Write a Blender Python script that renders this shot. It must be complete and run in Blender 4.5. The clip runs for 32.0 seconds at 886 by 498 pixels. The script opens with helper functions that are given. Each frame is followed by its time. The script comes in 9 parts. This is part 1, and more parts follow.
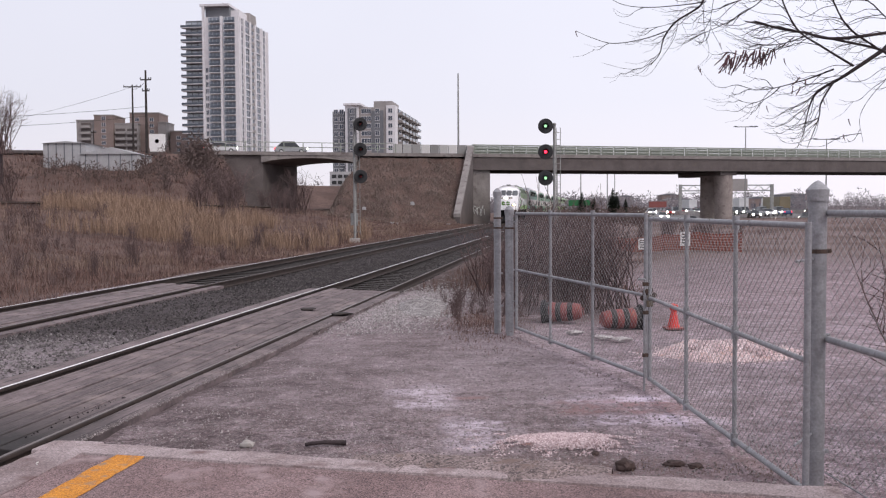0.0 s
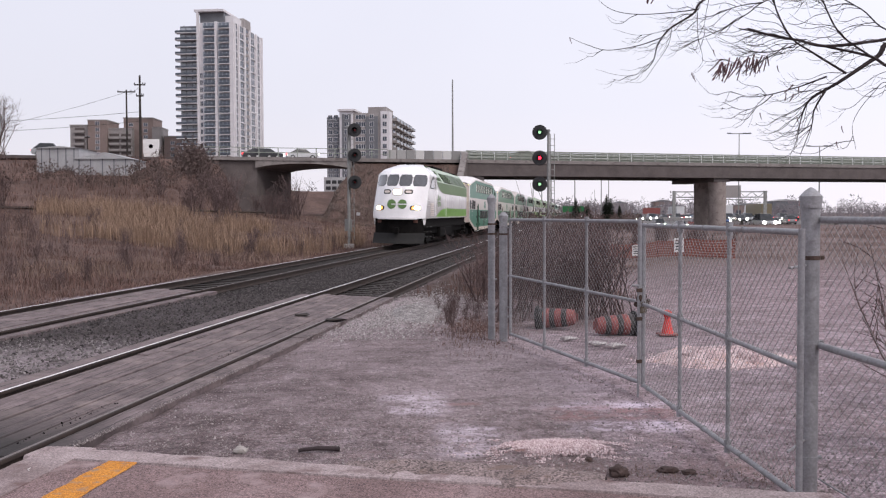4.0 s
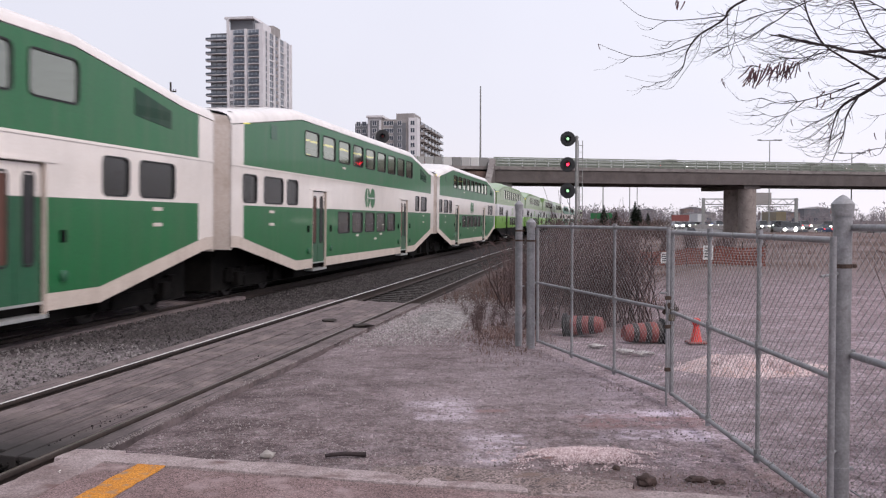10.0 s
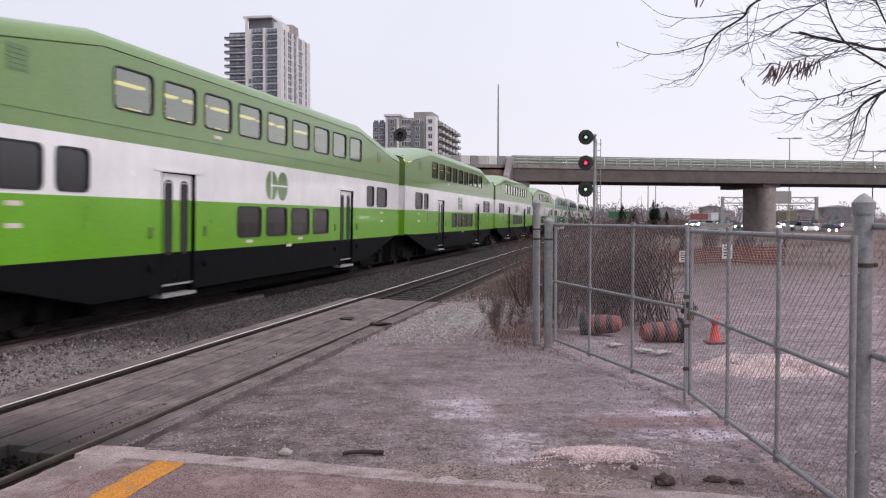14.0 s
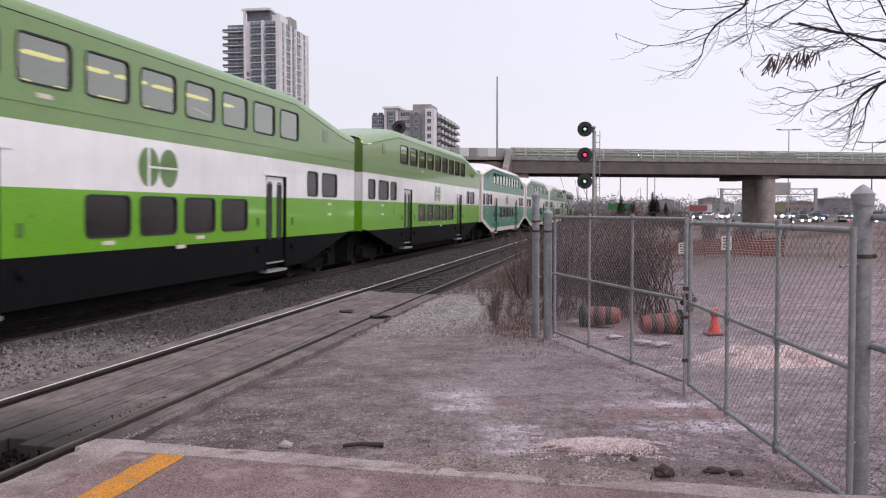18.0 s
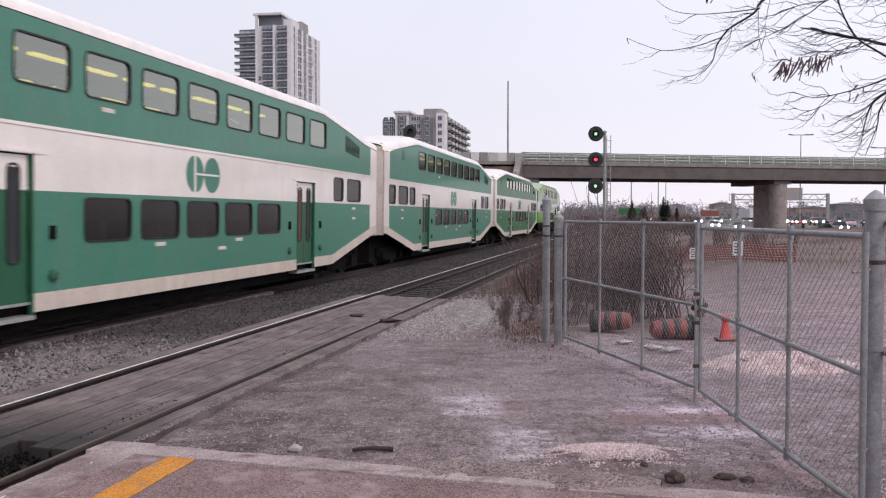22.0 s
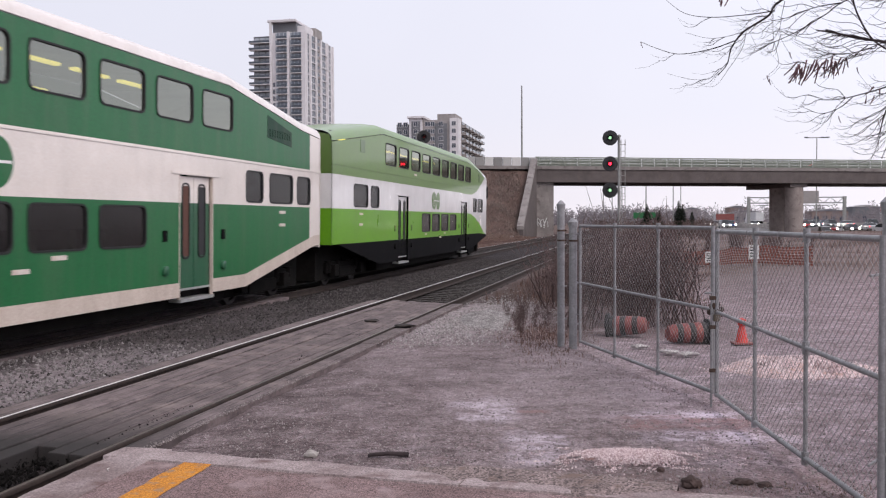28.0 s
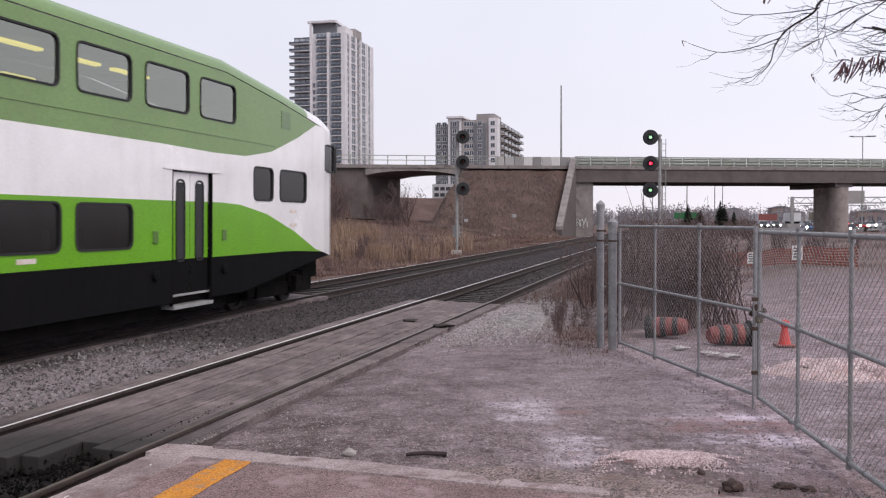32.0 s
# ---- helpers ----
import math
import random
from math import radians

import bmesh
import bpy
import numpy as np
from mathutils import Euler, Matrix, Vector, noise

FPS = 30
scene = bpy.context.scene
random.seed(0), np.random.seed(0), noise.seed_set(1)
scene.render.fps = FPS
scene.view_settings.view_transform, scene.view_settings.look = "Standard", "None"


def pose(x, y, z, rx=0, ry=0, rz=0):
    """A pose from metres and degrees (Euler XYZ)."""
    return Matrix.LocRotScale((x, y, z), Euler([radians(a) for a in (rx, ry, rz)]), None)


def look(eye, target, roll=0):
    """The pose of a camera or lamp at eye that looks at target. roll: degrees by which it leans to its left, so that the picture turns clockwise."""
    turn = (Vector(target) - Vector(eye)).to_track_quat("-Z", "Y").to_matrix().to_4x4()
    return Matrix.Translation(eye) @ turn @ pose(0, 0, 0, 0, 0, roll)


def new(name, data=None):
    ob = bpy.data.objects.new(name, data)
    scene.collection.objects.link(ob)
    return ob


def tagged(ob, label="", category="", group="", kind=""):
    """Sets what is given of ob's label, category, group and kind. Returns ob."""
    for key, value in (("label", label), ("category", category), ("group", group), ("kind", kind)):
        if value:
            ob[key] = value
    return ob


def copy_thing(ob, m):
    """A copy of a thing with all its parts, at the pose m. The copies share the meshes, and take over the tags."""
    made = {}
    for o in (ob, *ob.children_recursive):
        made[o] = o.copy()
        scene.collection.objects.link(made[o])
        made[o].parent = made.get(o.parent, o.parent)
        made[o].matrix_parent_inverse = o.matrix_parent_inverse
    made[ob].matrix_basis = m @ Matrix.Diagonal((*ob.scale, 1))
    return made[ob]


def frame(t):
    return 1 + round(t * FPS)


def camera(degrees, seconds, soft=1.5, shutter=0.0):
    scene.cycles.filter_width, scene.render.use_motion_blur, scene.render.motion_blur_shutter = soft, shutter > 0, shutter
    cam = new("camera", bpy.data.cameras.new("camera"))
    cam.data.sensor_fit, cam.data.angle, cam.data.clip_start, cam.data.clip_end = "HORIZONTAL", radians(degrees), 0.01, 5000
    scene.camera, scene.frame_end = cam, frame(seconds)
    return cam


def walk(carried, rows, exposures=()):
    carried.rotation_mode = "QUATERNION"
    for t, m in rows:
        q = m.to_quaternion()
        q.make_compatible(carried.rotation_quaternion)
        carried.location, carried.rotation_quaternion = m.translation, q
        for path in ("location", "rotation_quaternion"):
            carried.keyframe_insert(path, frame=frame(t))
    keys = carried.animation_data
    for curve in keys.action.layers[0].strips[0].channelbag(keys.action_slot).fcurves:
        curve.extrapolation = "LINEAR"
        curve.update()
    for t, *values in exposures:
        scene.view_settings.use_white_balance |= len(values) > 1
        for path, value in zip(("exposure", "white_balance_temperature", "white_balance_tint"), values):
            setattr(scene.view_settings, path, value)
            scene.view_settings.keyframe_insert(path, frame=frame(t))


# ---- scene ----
# ---------- camera ----------
EYE = (0.0, 0.0, 1.908)
TURNS = [
    (0.0, 87.486, 0.318, -1.324),
    (0.5, 87.517, 0.254, -1.336),
    (1.0, 87.584, 0.111, -1.397),
    (1.5, 87.630, -0.170, -1.473),
    (2.0, 87.657, -0.220, -1.545),
    (2.5, 87.700, -0.210, -1.561),
    (3.0, 87.740, 0.100, -1.640),
    (3.5, 87.821, 0.192, -1.695),
    (5.5, 87.871, 0.040, -1.441),
    (6.0, 87.897, -0.084, -1.272),
    (6.5, 87.923, -0.259, -1.201),
    (7.0, 87.967, -0.189, -1.120),
    (7.5, 88.095, -0.339, -0.878),
    (8.0, 88.188, -0.389, -0.686),
    (8.5, 88.273, -0.274, -0.427),
    (9.0, 88.257, -0.233, -0.309),
    (9.5, 88.243, -0.069, -0.140),
    (10.0, 88.238, -0.019, 0.001),
    (10.5, 88.260, -0.165, 0.162),
    (11.0, 88.311, -0.114, 0.398),
    (11.5, 88.314, -0.002, 0.620),
    (12.0, 88.303, -0.010, 0.796),
    (12.5, 88.251, -0.002, 0.883),
    (13.0, 88.237, 0.048, 0.983),
    (13.5, 88.201, -0.096, 1.023),
    (14.0, 88.144, -0.054, 1.080),
    (14.5, 88.060, -0.161, 1.052),
    (16.5, 87.566, -0.036, 1.116),
    (17.0, 87.525, 0.095, 1.093),
    (17.5, 87.560, 0.115, 1.058),
    (18.0, 87.679, 0.114, 1.030),
    (18.5, 87.889, 0.111, 1.002),
    (19.0, 88.134, 0.015, 1.156),
    (19.5, 88.239, -0.012, 1.376),
    (20.0, 88.183, -0.109, 1.502),
    (20.5, 88.099, -0.092, 1.635),
    (21.0, 88.078, 0.001, 1.739),
    (21.5, 88.044, -0.114, 1.703),
    (22.0, 87.948, -0.049, 1.673),
    (22.5, 87.863, -0.007, 1.615),
    (23.0, 87.807, 0.146, 1.569),
    (23.5, 87.854, 0.218, 1.577),
    (24.0, 87.937, 0.155, 1.616),
    (24.5, 87.929, 0.054, 1.668),
    (25.0, 87.899, 0.118, 1.669),
    (25.5, 87.833, 0.162, 1.708),
    (27.5, 88.225, 0.268, 2.333),
    (28.0, 88.263, 0.260, 2.552),
    (28.5, 88.307, 0.207, 2.678),
    (29.0, 88.357, 0.195, 2.783),
    (29.5, 88.412, 0.211, 2.957),
    (30.0, 88.433, 0.309, 3.075),
    (30.5, 88.433, 0.243, 3.287),
    (31.0, 88.423, 0.068, 3.639),
    (31.5, 88.312, 0.081, 4.074),
    (32.0, 88.266, 0.181, 4.928),]
cam = camera(50.84, 32.0, soft=1.2, shutter=0.3)
walk(cam, [(t, pose(*EYE, rx, ry, rz)) for t, rx, ry, rz in TURNS])

# ---------- light ----------
world = bpy.data.worlds.new("overcast_sky")
scene.world = world
world.use_nodes = True
wn, wl = world.node_tree.nodes, world.node_tree.links
wn.clear()
sky = wn.new("ShaderNodeTexSky")
sky.sky_type, sky.sun_disc = "NISHITA", False
sky.sun_elevation, sky.sun_rotation = radians(47), radians(133)
sky.dust_density, sky.air_density = 3.0, 1.0
geo = wn.new("ShaderNodeTexCoord")
sep = wn.new("ShaderNodeSeparateXYZ")
wl.new(geo.outputs["Generated"], sep.inputs[0])
ramp = wn.new("ShaderNodeValToRGB")
wl.new(sep.outputs[2], ramp.inputs[0])
ramp.color_ramp.elements[0].position, ramp.color_ramp.elements[0].color = 0.0, (9.4, 8.85, 9.6, 1)
ramp.color_ramp.elements[1].position, ramp.color_ramp.elements[1].color = 0.30, (8.75, 8.8, 10.05, 1)
midband = ramp.color_ramp.elements.new(0.11)
midband.color = (8.7, 8.6, 9.7, 1)
cloud = wn.new("ShaderNodeTexNoise")
cloud.inputs["Scale"].default_value, cloud.inputs["Detail"].default_value = 2.2, 4
wl.new(geo.outputs["Generated"], cloud.inputs["Vector"])
cr = wn.new("ShaderNodeMapRange")
cr.inputs[3].default_value, cr.inputs[4].default_value = 0.92, 1.08
wl.new(cloud.outputs[0], cr.inputs[0])
side = wn.new("ShaderNodeMapRange")      # the cloud is thinner, and brighter, to the right
side.inputs[1].default_value, side.inputs[2].default_value, side.inputs[3].default_value, side.inputs[4].default_value = -0.4, 0.6, 0.96, 1.17
wl.new(sep.outputs[0], side.inputs[0])
thin = wn.new("ShaderNodeMath")
thin.operation = "MULTIPLY"
wl.new(cr.outputs[0], thin.inputs[0]), wl.new(side.outputs[0], thin.inputs[1])
mul = wn.new("ShaderNodeMix")
mul.data_type, mul.blend_type = "RGBA", "MULTIPLY"
mul.inputs[0].default_value = 1.0
wl.new(ramp.outputs[0], mul.inputs[6]), wl.new(thin.outputs[0], mul.inputs[7])
mixs = wn.new("ShaderNodeMix")
mixs.data_type = "RGBA"
mixs.inputs[0].default_value = 0.93
wl.new(sky.outputs[0], mixs.inputs[6]), wl.new(mul.outputs[2], mixs.inputs[7])
bg = wn.new("ShaderNodeBackground")
bg.inputs[1].default_value = 0.1
wo = wn.new("ShaderNodeOutputWorld")
wl.new(mixs.outputs[2], bg.inputs[0]), wl.new(bg.outputs[0], wo.inputs[0])

sun = new("sun", bpy.data.lights.new("sun", "SUN"))
sun.data.energy, sun.data.angle, sun.data.color = 1.8, radians(30), (1.0, 0.91, 0.86)
sun.matrix_world = look((22, -20, 32), (0, 0, 0))

# ---------- helpers ----------
TH, KA = radians(9.564), 0.723e-4
NEAR, FAR = -5.19, -9.957
ST, CT = math.sin(TH), math.cos(TH)


def tp(s, lat, z=0.0):
    """A point by the track: s metres along it, lat metres to its right."""
    q = lat + KA * s * s / 2
    return Vector((s * ST + q * CT, s * CT - q * ST, z))


def tpose(s, lat, z=0.0, turn=0.0):
    return Matrix.Translation(tp(s, lat, z)) @ Matrix.Rotation(-TH - KA * s + turn, 4, "Z")


def inv_tp(x, y):
    s = x * ST + y * CT
    return s, x * CT - y * ST - KA * s * s / 2


def box(bm, x0, x1, y0, y1, z0, z1, bevel=0.0):
    v = [bm.verts.new(p) for p in ((x0, y0, z0), (x1, y0, z0), (x1, y1, z0), (x0, y1, z0), (x0, y0, z1), (x1, y0, z1), (x1, y1, z1), (x0, y1, z1))]
    fs = [bm.faces.new([v[i] for i in q]) for q in ((3, 2, 1, 0), (4, 5, 6, 7), (0, 1, 5, 4), (1, 2, 6, 5), (2, 3, 7, 6), (3, 0, 4, 7))]
    if bevel:
        es = list({e for f in fs for e in f.edges})
        bmesh.ops.bevel(bm, geom=es, offset=bevel, segments=2, affect="EDGES", profile=0.6)
    return v


def tube(bm, pts, r0, r1=None, n=8, caps=True):
    pts = [Vector(p) for p in pts]
    r1 = r0 if r1 is None else r1
    rings = []
    for i, p in enumerate(pts):
        d = (pts[min(i + 1, len(pts) - 1)] - pts[max(i - 1, 0)]).normalized()
        a = d.orthogonal().normalized() if abs(d.z) > 0.99 else d.cross(Vector((0, 0, 1))).normalized()
        b = d.cross(a)
        r = r0 + (r1 - r0) * i / max(1, len(pts) - 1)
        rings.append([bm.verts.new(p + r * (math.cos(k * math.tau / n) * a + math.sin(k * math.tau / n) * b)) for k in range(n)])
    for g, h in zip(rings, rings[1:]):
        for k in range(n):
            bm.faces.new((g[k], g[(k + 1) % n], h[(k + 1) % n], h[k]))
    if caps and n > 2:
        bm.faces.new(rings[0][::-1]), bm.faces.new(rings[-1])


def grid(bm, rows, flip=False):
    vs = [[bm.verts.new(p) for p in r] for r in rows]
    for a, b in zip(vs, vs[1:]):
        for i in range(len(a) - 1):
            q = (a[i], a[i + 1], b[i + 1], b[i])
            bm.faces.new(q[::-1] if flip else q)
    return vs


def prism(bm, poly, d):
    """A flat polygon swept along d."""
    d = Vector(d)
    a = [bm.verts.new(p) for p in poly]
    b = [bm.verts.new(Vector(p) + d) for p in poly]
    bm.faces.new(a[::-1]), bm.faces.new(b)
    for i in range(len(a)):
        j = (i + 1) % len(a)
        bm.faces.new((a[i], a[j], b[j], b[i]))


def lathe(bm, prof, n=16, axis="Z", at=(0, 0, 0)):
    """prof: (radius, height) pairs turned about an axis through at."""
    at = Vector(at)
    rings = []
    for r, h in prof:
        ring = []
        for k in range(n):
            c, s = r * math.cos(k * math.tau / n), r * math.sin(k * math.tau / n)
            p = {"Z": (c, s, h), "X": (h, c, s), "Y": (s, h, c)}[axis]
            ring.append(bm.verts.new(at + Vector(p)))
        rings.append(ring)
    for g, h in zip(rings, rings[1:]):
        for k in range(n):
            bm.faces.new((g[k], g[(k + 1) % n], h[(k + 1) % n], h[k]))
    bm.faces.new(rings[0][::-1]), bm.faces.new(rings[-1])


def part(name, bm, material, parent=None, label="", smooth=False, m=None):
    me = bpy.data.meshes.new(name)
    bm.to_mesh(me)
    bm.free()
    me.materials.append(material)
    if smooth:
        me.polygons.foreach_set("use_smooth", [True] * len(me.polygons))
        me.set_sharp_from_angle(angle=radians(38))
    ob = new(name, me)
    if parent is not None:
        ob.parent = parent
    if m is not None:
        ob.matrix_basis = m
    if label:
        ob["label"] = label
    return ob


def again(ob, parent, m, label=""):
    """One more part on the same mesh."""
    c = new(ob.name.split(".")[0], ob.data)
    c.parent, c.matrix_basis = parent, m
    if label:
        c["label"] = label
    return c


def thing(name, m, label, category, group="", kind=""):
    return_ob = tagged(new(name), label, category, group, kind)
    return_ob.matrix_basis = m
    return_ob.empty_display_size = 0.3
    return return_ob


def mesh_thing(name, bm, material, label, category, group="", kind="", m=None, smooth=False):
    ob = part(name, bm, material, None, "", smooth, m)
    return tagged(ob, label, category, group, kind)


# ---------- materials ----------
def surf(name, c1, c2, scale=3.0, rough=0.7, metal=0.0, bump=0.15, fine=40.0, c3=None, rvar=0.1, ior=1.45, coord="Object", dist=0.01, grit=0.0):
    """Two scales of variation between colours, with fine relief."""
    m = bpy.data.materials.new(name)
    m.use_nodes = True
    n, k = m.node_tree.nodes, m.node_tree.links
    b = n["Principled BSDF"]
    tc = n.new("ShaderNodeTexCoord")
    big = n.new("ShaderNodeTexNoise")
    big.inputs["Scale"].default_value, big.inputs["Detail"].default_value, big.inputs["Roughness"].default_value = scale, 6, 0.6
    k.new(tc.outputs[coord], big.inputs["Vector"])
    small = n.new("ShaderNodeTexNoise")
    small.inputs["Scale"].default_value, small.inputs["Detail"].default_value = fine, 3
    k.new(tc.outputs[coord], small.inputs["Vector"])
    r = n.new("ShaderNodeValToRGB")
    r.color_ramp.elements[0].position, r.color_ramp.elements[1].position = 0.32, 0.68
    r.color_ramp.elements[0].color, r.color_ramp.elements[1].color = (*c1, 1), (*c2, 1)
    k.new(big.outputs[0], r.inputs[0])
    mx = n.new("ShaderNodeMix")
    mx.data_type, mx.blend_type = "RGBA", "OVERLAY"
    mx.inputs[0].default_value = 0.35
    k.new(r.outputs[0], mx.inputs[6]), k.new(small.outputs[0], mx.inputs[7])
    col = mx.outputs[2]
    if grit:
        vo = n.new("ShaderNodeTexVoronoi")
        vo.inputs["Scale"].default_value = fine * 1.3
        k.new(tc.outputs[coord], vo.inputs["Vector"])
        m0 = n.new("ShaderNodeMix")
        m0.data_type, m0.blend_type = "RGBA", "OVERLAY"
        m0.inputs[0].default_value = grit
        gb = n.new("ShaderNodeRGBToBW")
        k.new(vo.outputs["Color"], gb.inputs[0]), k.new(col, m0.inputs[6]), k.new(gb.outputs[0], m0.inputs[7])
        col = m0.outputs[2]
    if c3 is not None:
        spot = n.new("ShaderNodeTexNoise")
        spot.inputs["Scale"].default_value, spot.inputs["Detail"].default_value = scale * 2.3, 8
        k.new(tc.outputs[coord], spot.inputs["Vector"])
        sr = n.new("ShaderNodeMapRange")
        sr.inputs[1].default_value, sr.inputs[2].default_value = 0.56, 0.70
        k.new(spot.outputs[0], sr.inputs[0])
        m2 = n.new("ShaderNodeMix")
        m2.data_type = "RGBA"
        m2.inputs[7].default_value = (*c3, 1)
        k.new(sr.outputs[0], m2.inputs[0]), k.new(col, m2.inputs[6])
        col = m2.outputs[2]
    k.new(col, b.inputs["Base Color"])
    rr = n.new("ShaderNodeMapRange")
    rr.inputs[3].default_value, rr.inputs[4].default_value = max(0.02, rough - rvar), min(1, rough + rvar)
    k.new(big.outputs[0], rr.inputs[0]), k.new(rr.outputs[0], b.inputs["Roughness"])
    b.inputs["Metallic"].default_value = metal
    b.inputs["IOR"].default_value = ior
    if bump:
        bp = n.new("ShaderNodeBump")
        bp.inputs["Strength"].default_value, bp.inputs["Distance"].default_value = bump, dist
        k.new(small.outputs[0], bp.inputs["Height"]), k.new(bp.outputs[0], b.inputs["Normal"])
    return m


def glow(name, c, strength):
    m = bpy.data.materials.new(name)
    m.use_nodes = True
    b = m.node_tree.nodes["Principled BSDF"]
    b.inputs["Base Color"].default_value = (*c, 1)
    b.inputs["Emission Color"].default_value, b.inputs["Emission Strength"].default_value = (*c, 1), strength
    return m


def pane_mat(name, tint, gloss=0.35, rough=0.03, shine=(0.8, 0.8, 0.8)):
    m = bpy.data.materials.new(name)
    m.use_nodes = True
    n, k = m.node_tree.nodes, m.node_tree.links
    n.clear()
    out = n.new("ShaderNodeOutputMaterial")
    tr = n.new("ShaderNodeBsdfTransparent")
    tr.inputs[0].default_value = (*tint, 1)
    gl = n.new("ShaderNodeBsdfGlossy")
    gl.inputs["Roughness"].default_value = rough
    gl.inputs["Color"].default_value = (*shine, 1)
    fr = n.new("ShaderNodeFresnel")
    fr.inputs[0].default_value = 1.5
    add = n.new("ShaderNodeMath")
    add.operation, add.use_clamp = "MULTIPLY_ADD", True
    add.inputs[1].default_value, add.inputs[2].default_value = 1.3, gloss
    k.new(fr.outputs[0], add.inputs[0])
    mx = n.new("ShaderNodeMixShader")
    k.new(add.outputs[0], mx.inputs[0]), k.new(tr.outputs[0], mx.inputs[1]), k.new(gl.outputs[0], mx.inputs[2]), k.new(mx.outputs[0], out.inputs[0])
    return m


M_STEEL = surf("weathered_steel", (0.022, 0.015, 0.013), (0.046, 0.031, 0.026), 6, 0.85, 0.1, 0.2)
# polished steel, near white: the sky's sheen is put into the colour
M_RAILTOP = surf("polished_sheen_rail_head", (0.84, 0.82, 0.81), (0.92, 0.90, 0.89), 3, 0.5, 0.6, 0.02)
M_RAILDULL = surf("dull_rail_head", (0.075, 0.054, 0.046), (0.13, 0.097, 0.085), 3, 0.36, 0.4, 0.05)
M_TIE = surf("creosoted_timber", (0.02, 0.016, 0.015), (0.048, 0.039, 0.036), 2.5, 0.9, 0, 0.5, 30)


def timber_mat():
    """Weathered boards: grain along local y, a tone for each board, pinkish mud trodden over them."""
    m = surf("worn_crossing_timber", (0.10, 0.076, 0.077), (0.21, 0.165, 0.168), 1.6, 0.92, 0, 0.5, 26, None)
    n, k = m.node_tree.nodes, m.node_tree.links
    b = n["Principled BSDF"]
    src = b.inputs["Base Color"].links[0].from_socket
    tc, ob, ge = n.new("ShaderNodeTexCoord"), n.new("ShaderNodeObjectInfo"), n.new("ShaderNodeNewGeometry")
    mp = n.new("ShaderNodeMapping")
    mp.inputs["Scale"].default_value = (46, 6.0, 24)
    k.new(tc.outputs["Object"], mp.inputs[0]), k.new(ob.outputs["Random"], mp.inputs["Location"])
    gr = n.new("ShaderNodeTexNoise")
    gr.inputs["Scale"].default_value, gr.inputs["Detail"].default_value = 1.0, 6
    k.new(mp.outputs[0], gr.inputs["Vector"])
    tone = n.new("ShaderNodeMapRange")
    tone.inputs[3].default_value, tone.inputs[4].default_value = 0.84, 1.10
    k.new(ob.outputs["Random"], tone.inputs[0])
    cr_ = n.new("ShaderNodeMapRange")
    cr_.inputs[1].default_value, cr_.inputs[2].default_value, cr_.inputs[3].default_value, cr_.inputs[4].default_value = 0.35, 0.62, 0.74, 1.08
    k.new(gr.outputs[0], cr_.inputs[0])
    mu = n.new("ShaderNodeMath")
    mu.operation = "MULTIPLY"
    k.new(tone.outputs[0], mu.inputs[0]), k.new(cr_.outputs[0], mu.inputs[1])
    m1 = n.new("ShaderNodeMix")
    m1.data_type, m1.blend_type = "RGBA", "MULTIPLY"
    m1.inputs[0].default_value = 1.0
    k.new(src, m1.inputs[6]), k.new(mu.outputs[0], m1.inputs[7])
    cmap = n.new("ShaderNodeMapping")
    cmap.inputs["Scale"].default_value = (30, 0.42, 14)
    k.new(tc.outputs["Object"], cmap.inputs[0]), k.new(ob.outputs["Random"], cmap.inputs["Location"])
    crack = n.new("ShaderNodeTexNoise")
    crack.inputs["Scale"].default_value, crack.inputs["Detail"].default_value, crack.inputs["Roughness"].default_value = 1.0, 5, 0.7
    k.new(cmap.outputs[0], crack.inputs["Vector"])
    ck = n.new("ShaderNodeMapRange")
    ck.inputs[1].default_value, ck.inputs[2].default_value, ck.inputs[3].default_value, ck.inputs[4].default_value = 0.57, 0.64, 1.0, 0.25
    k.new(crack.outputs[0], ck.inputs[0])
    m3 = n.new("ShaderNodeMix")
    m3.data_type, m3.blend_type = "RGBA", "MULTIPLY"
    m3.inputs[0].default_value = 1.0
    k.new(m1.outputs[2], m3.inputs[6]), k.new(ck.outputs[0], m3.inputs[7])
    mud = n.new("ShaderNodeTexNoise")
    mud.inputs["Scale"].default_value, mud.inputs["Detail"].default_value, mud.inputs["Roughness"].default_value = 1.6, 12, 0.75
    k.new(ge.outputs["Position"], mud.inputs["Vector"])
    mr = n.new("ShaderNodeMapRange")
    mr.inputs[1].default_value, mr.inputs[2].default_value, mr.inputs[4].default_value = 0.50, 0.66, 0.75
    k.new(mud.outputs[0], mr.inputs[0])
    m2 = n.new("ShaderNodeMix")
    m2.data_type = "RGBA"
    m2.inputs[7].default_value = (0.26, 0.205, 0.195, 1)
    k.new(mr.outputs[0], m2.inputs[0]), k.new(m3.outputs[2], m2.inputs[6]), k.new(m2.outputs[2], b.inputs["Base Color"])
    # charred, stained boards round the broken corner, the hollow's shadow put into their colour
    far = n.new("ShaderNodeVectorMath")
    far.operation = "DISTANCE"
    far.inputs[1].default_value = (-3.9, 7.0, -0.03)
    k.new(ge.outputs["Position"], far.inputs[0])
    ragged_ = n.new("ShaderNodeMath")
    ragged_.operation = "MULTIPLY_ADD"
    ragged_.inputs[1].default_value = -2.6
    k.new(mud.outputs[0], ragged_.inputs[0]), k.new(far.outputs["Value"], ragged_.inputs[2])
    char_shade = n.new("ShaderNodeMapRange")
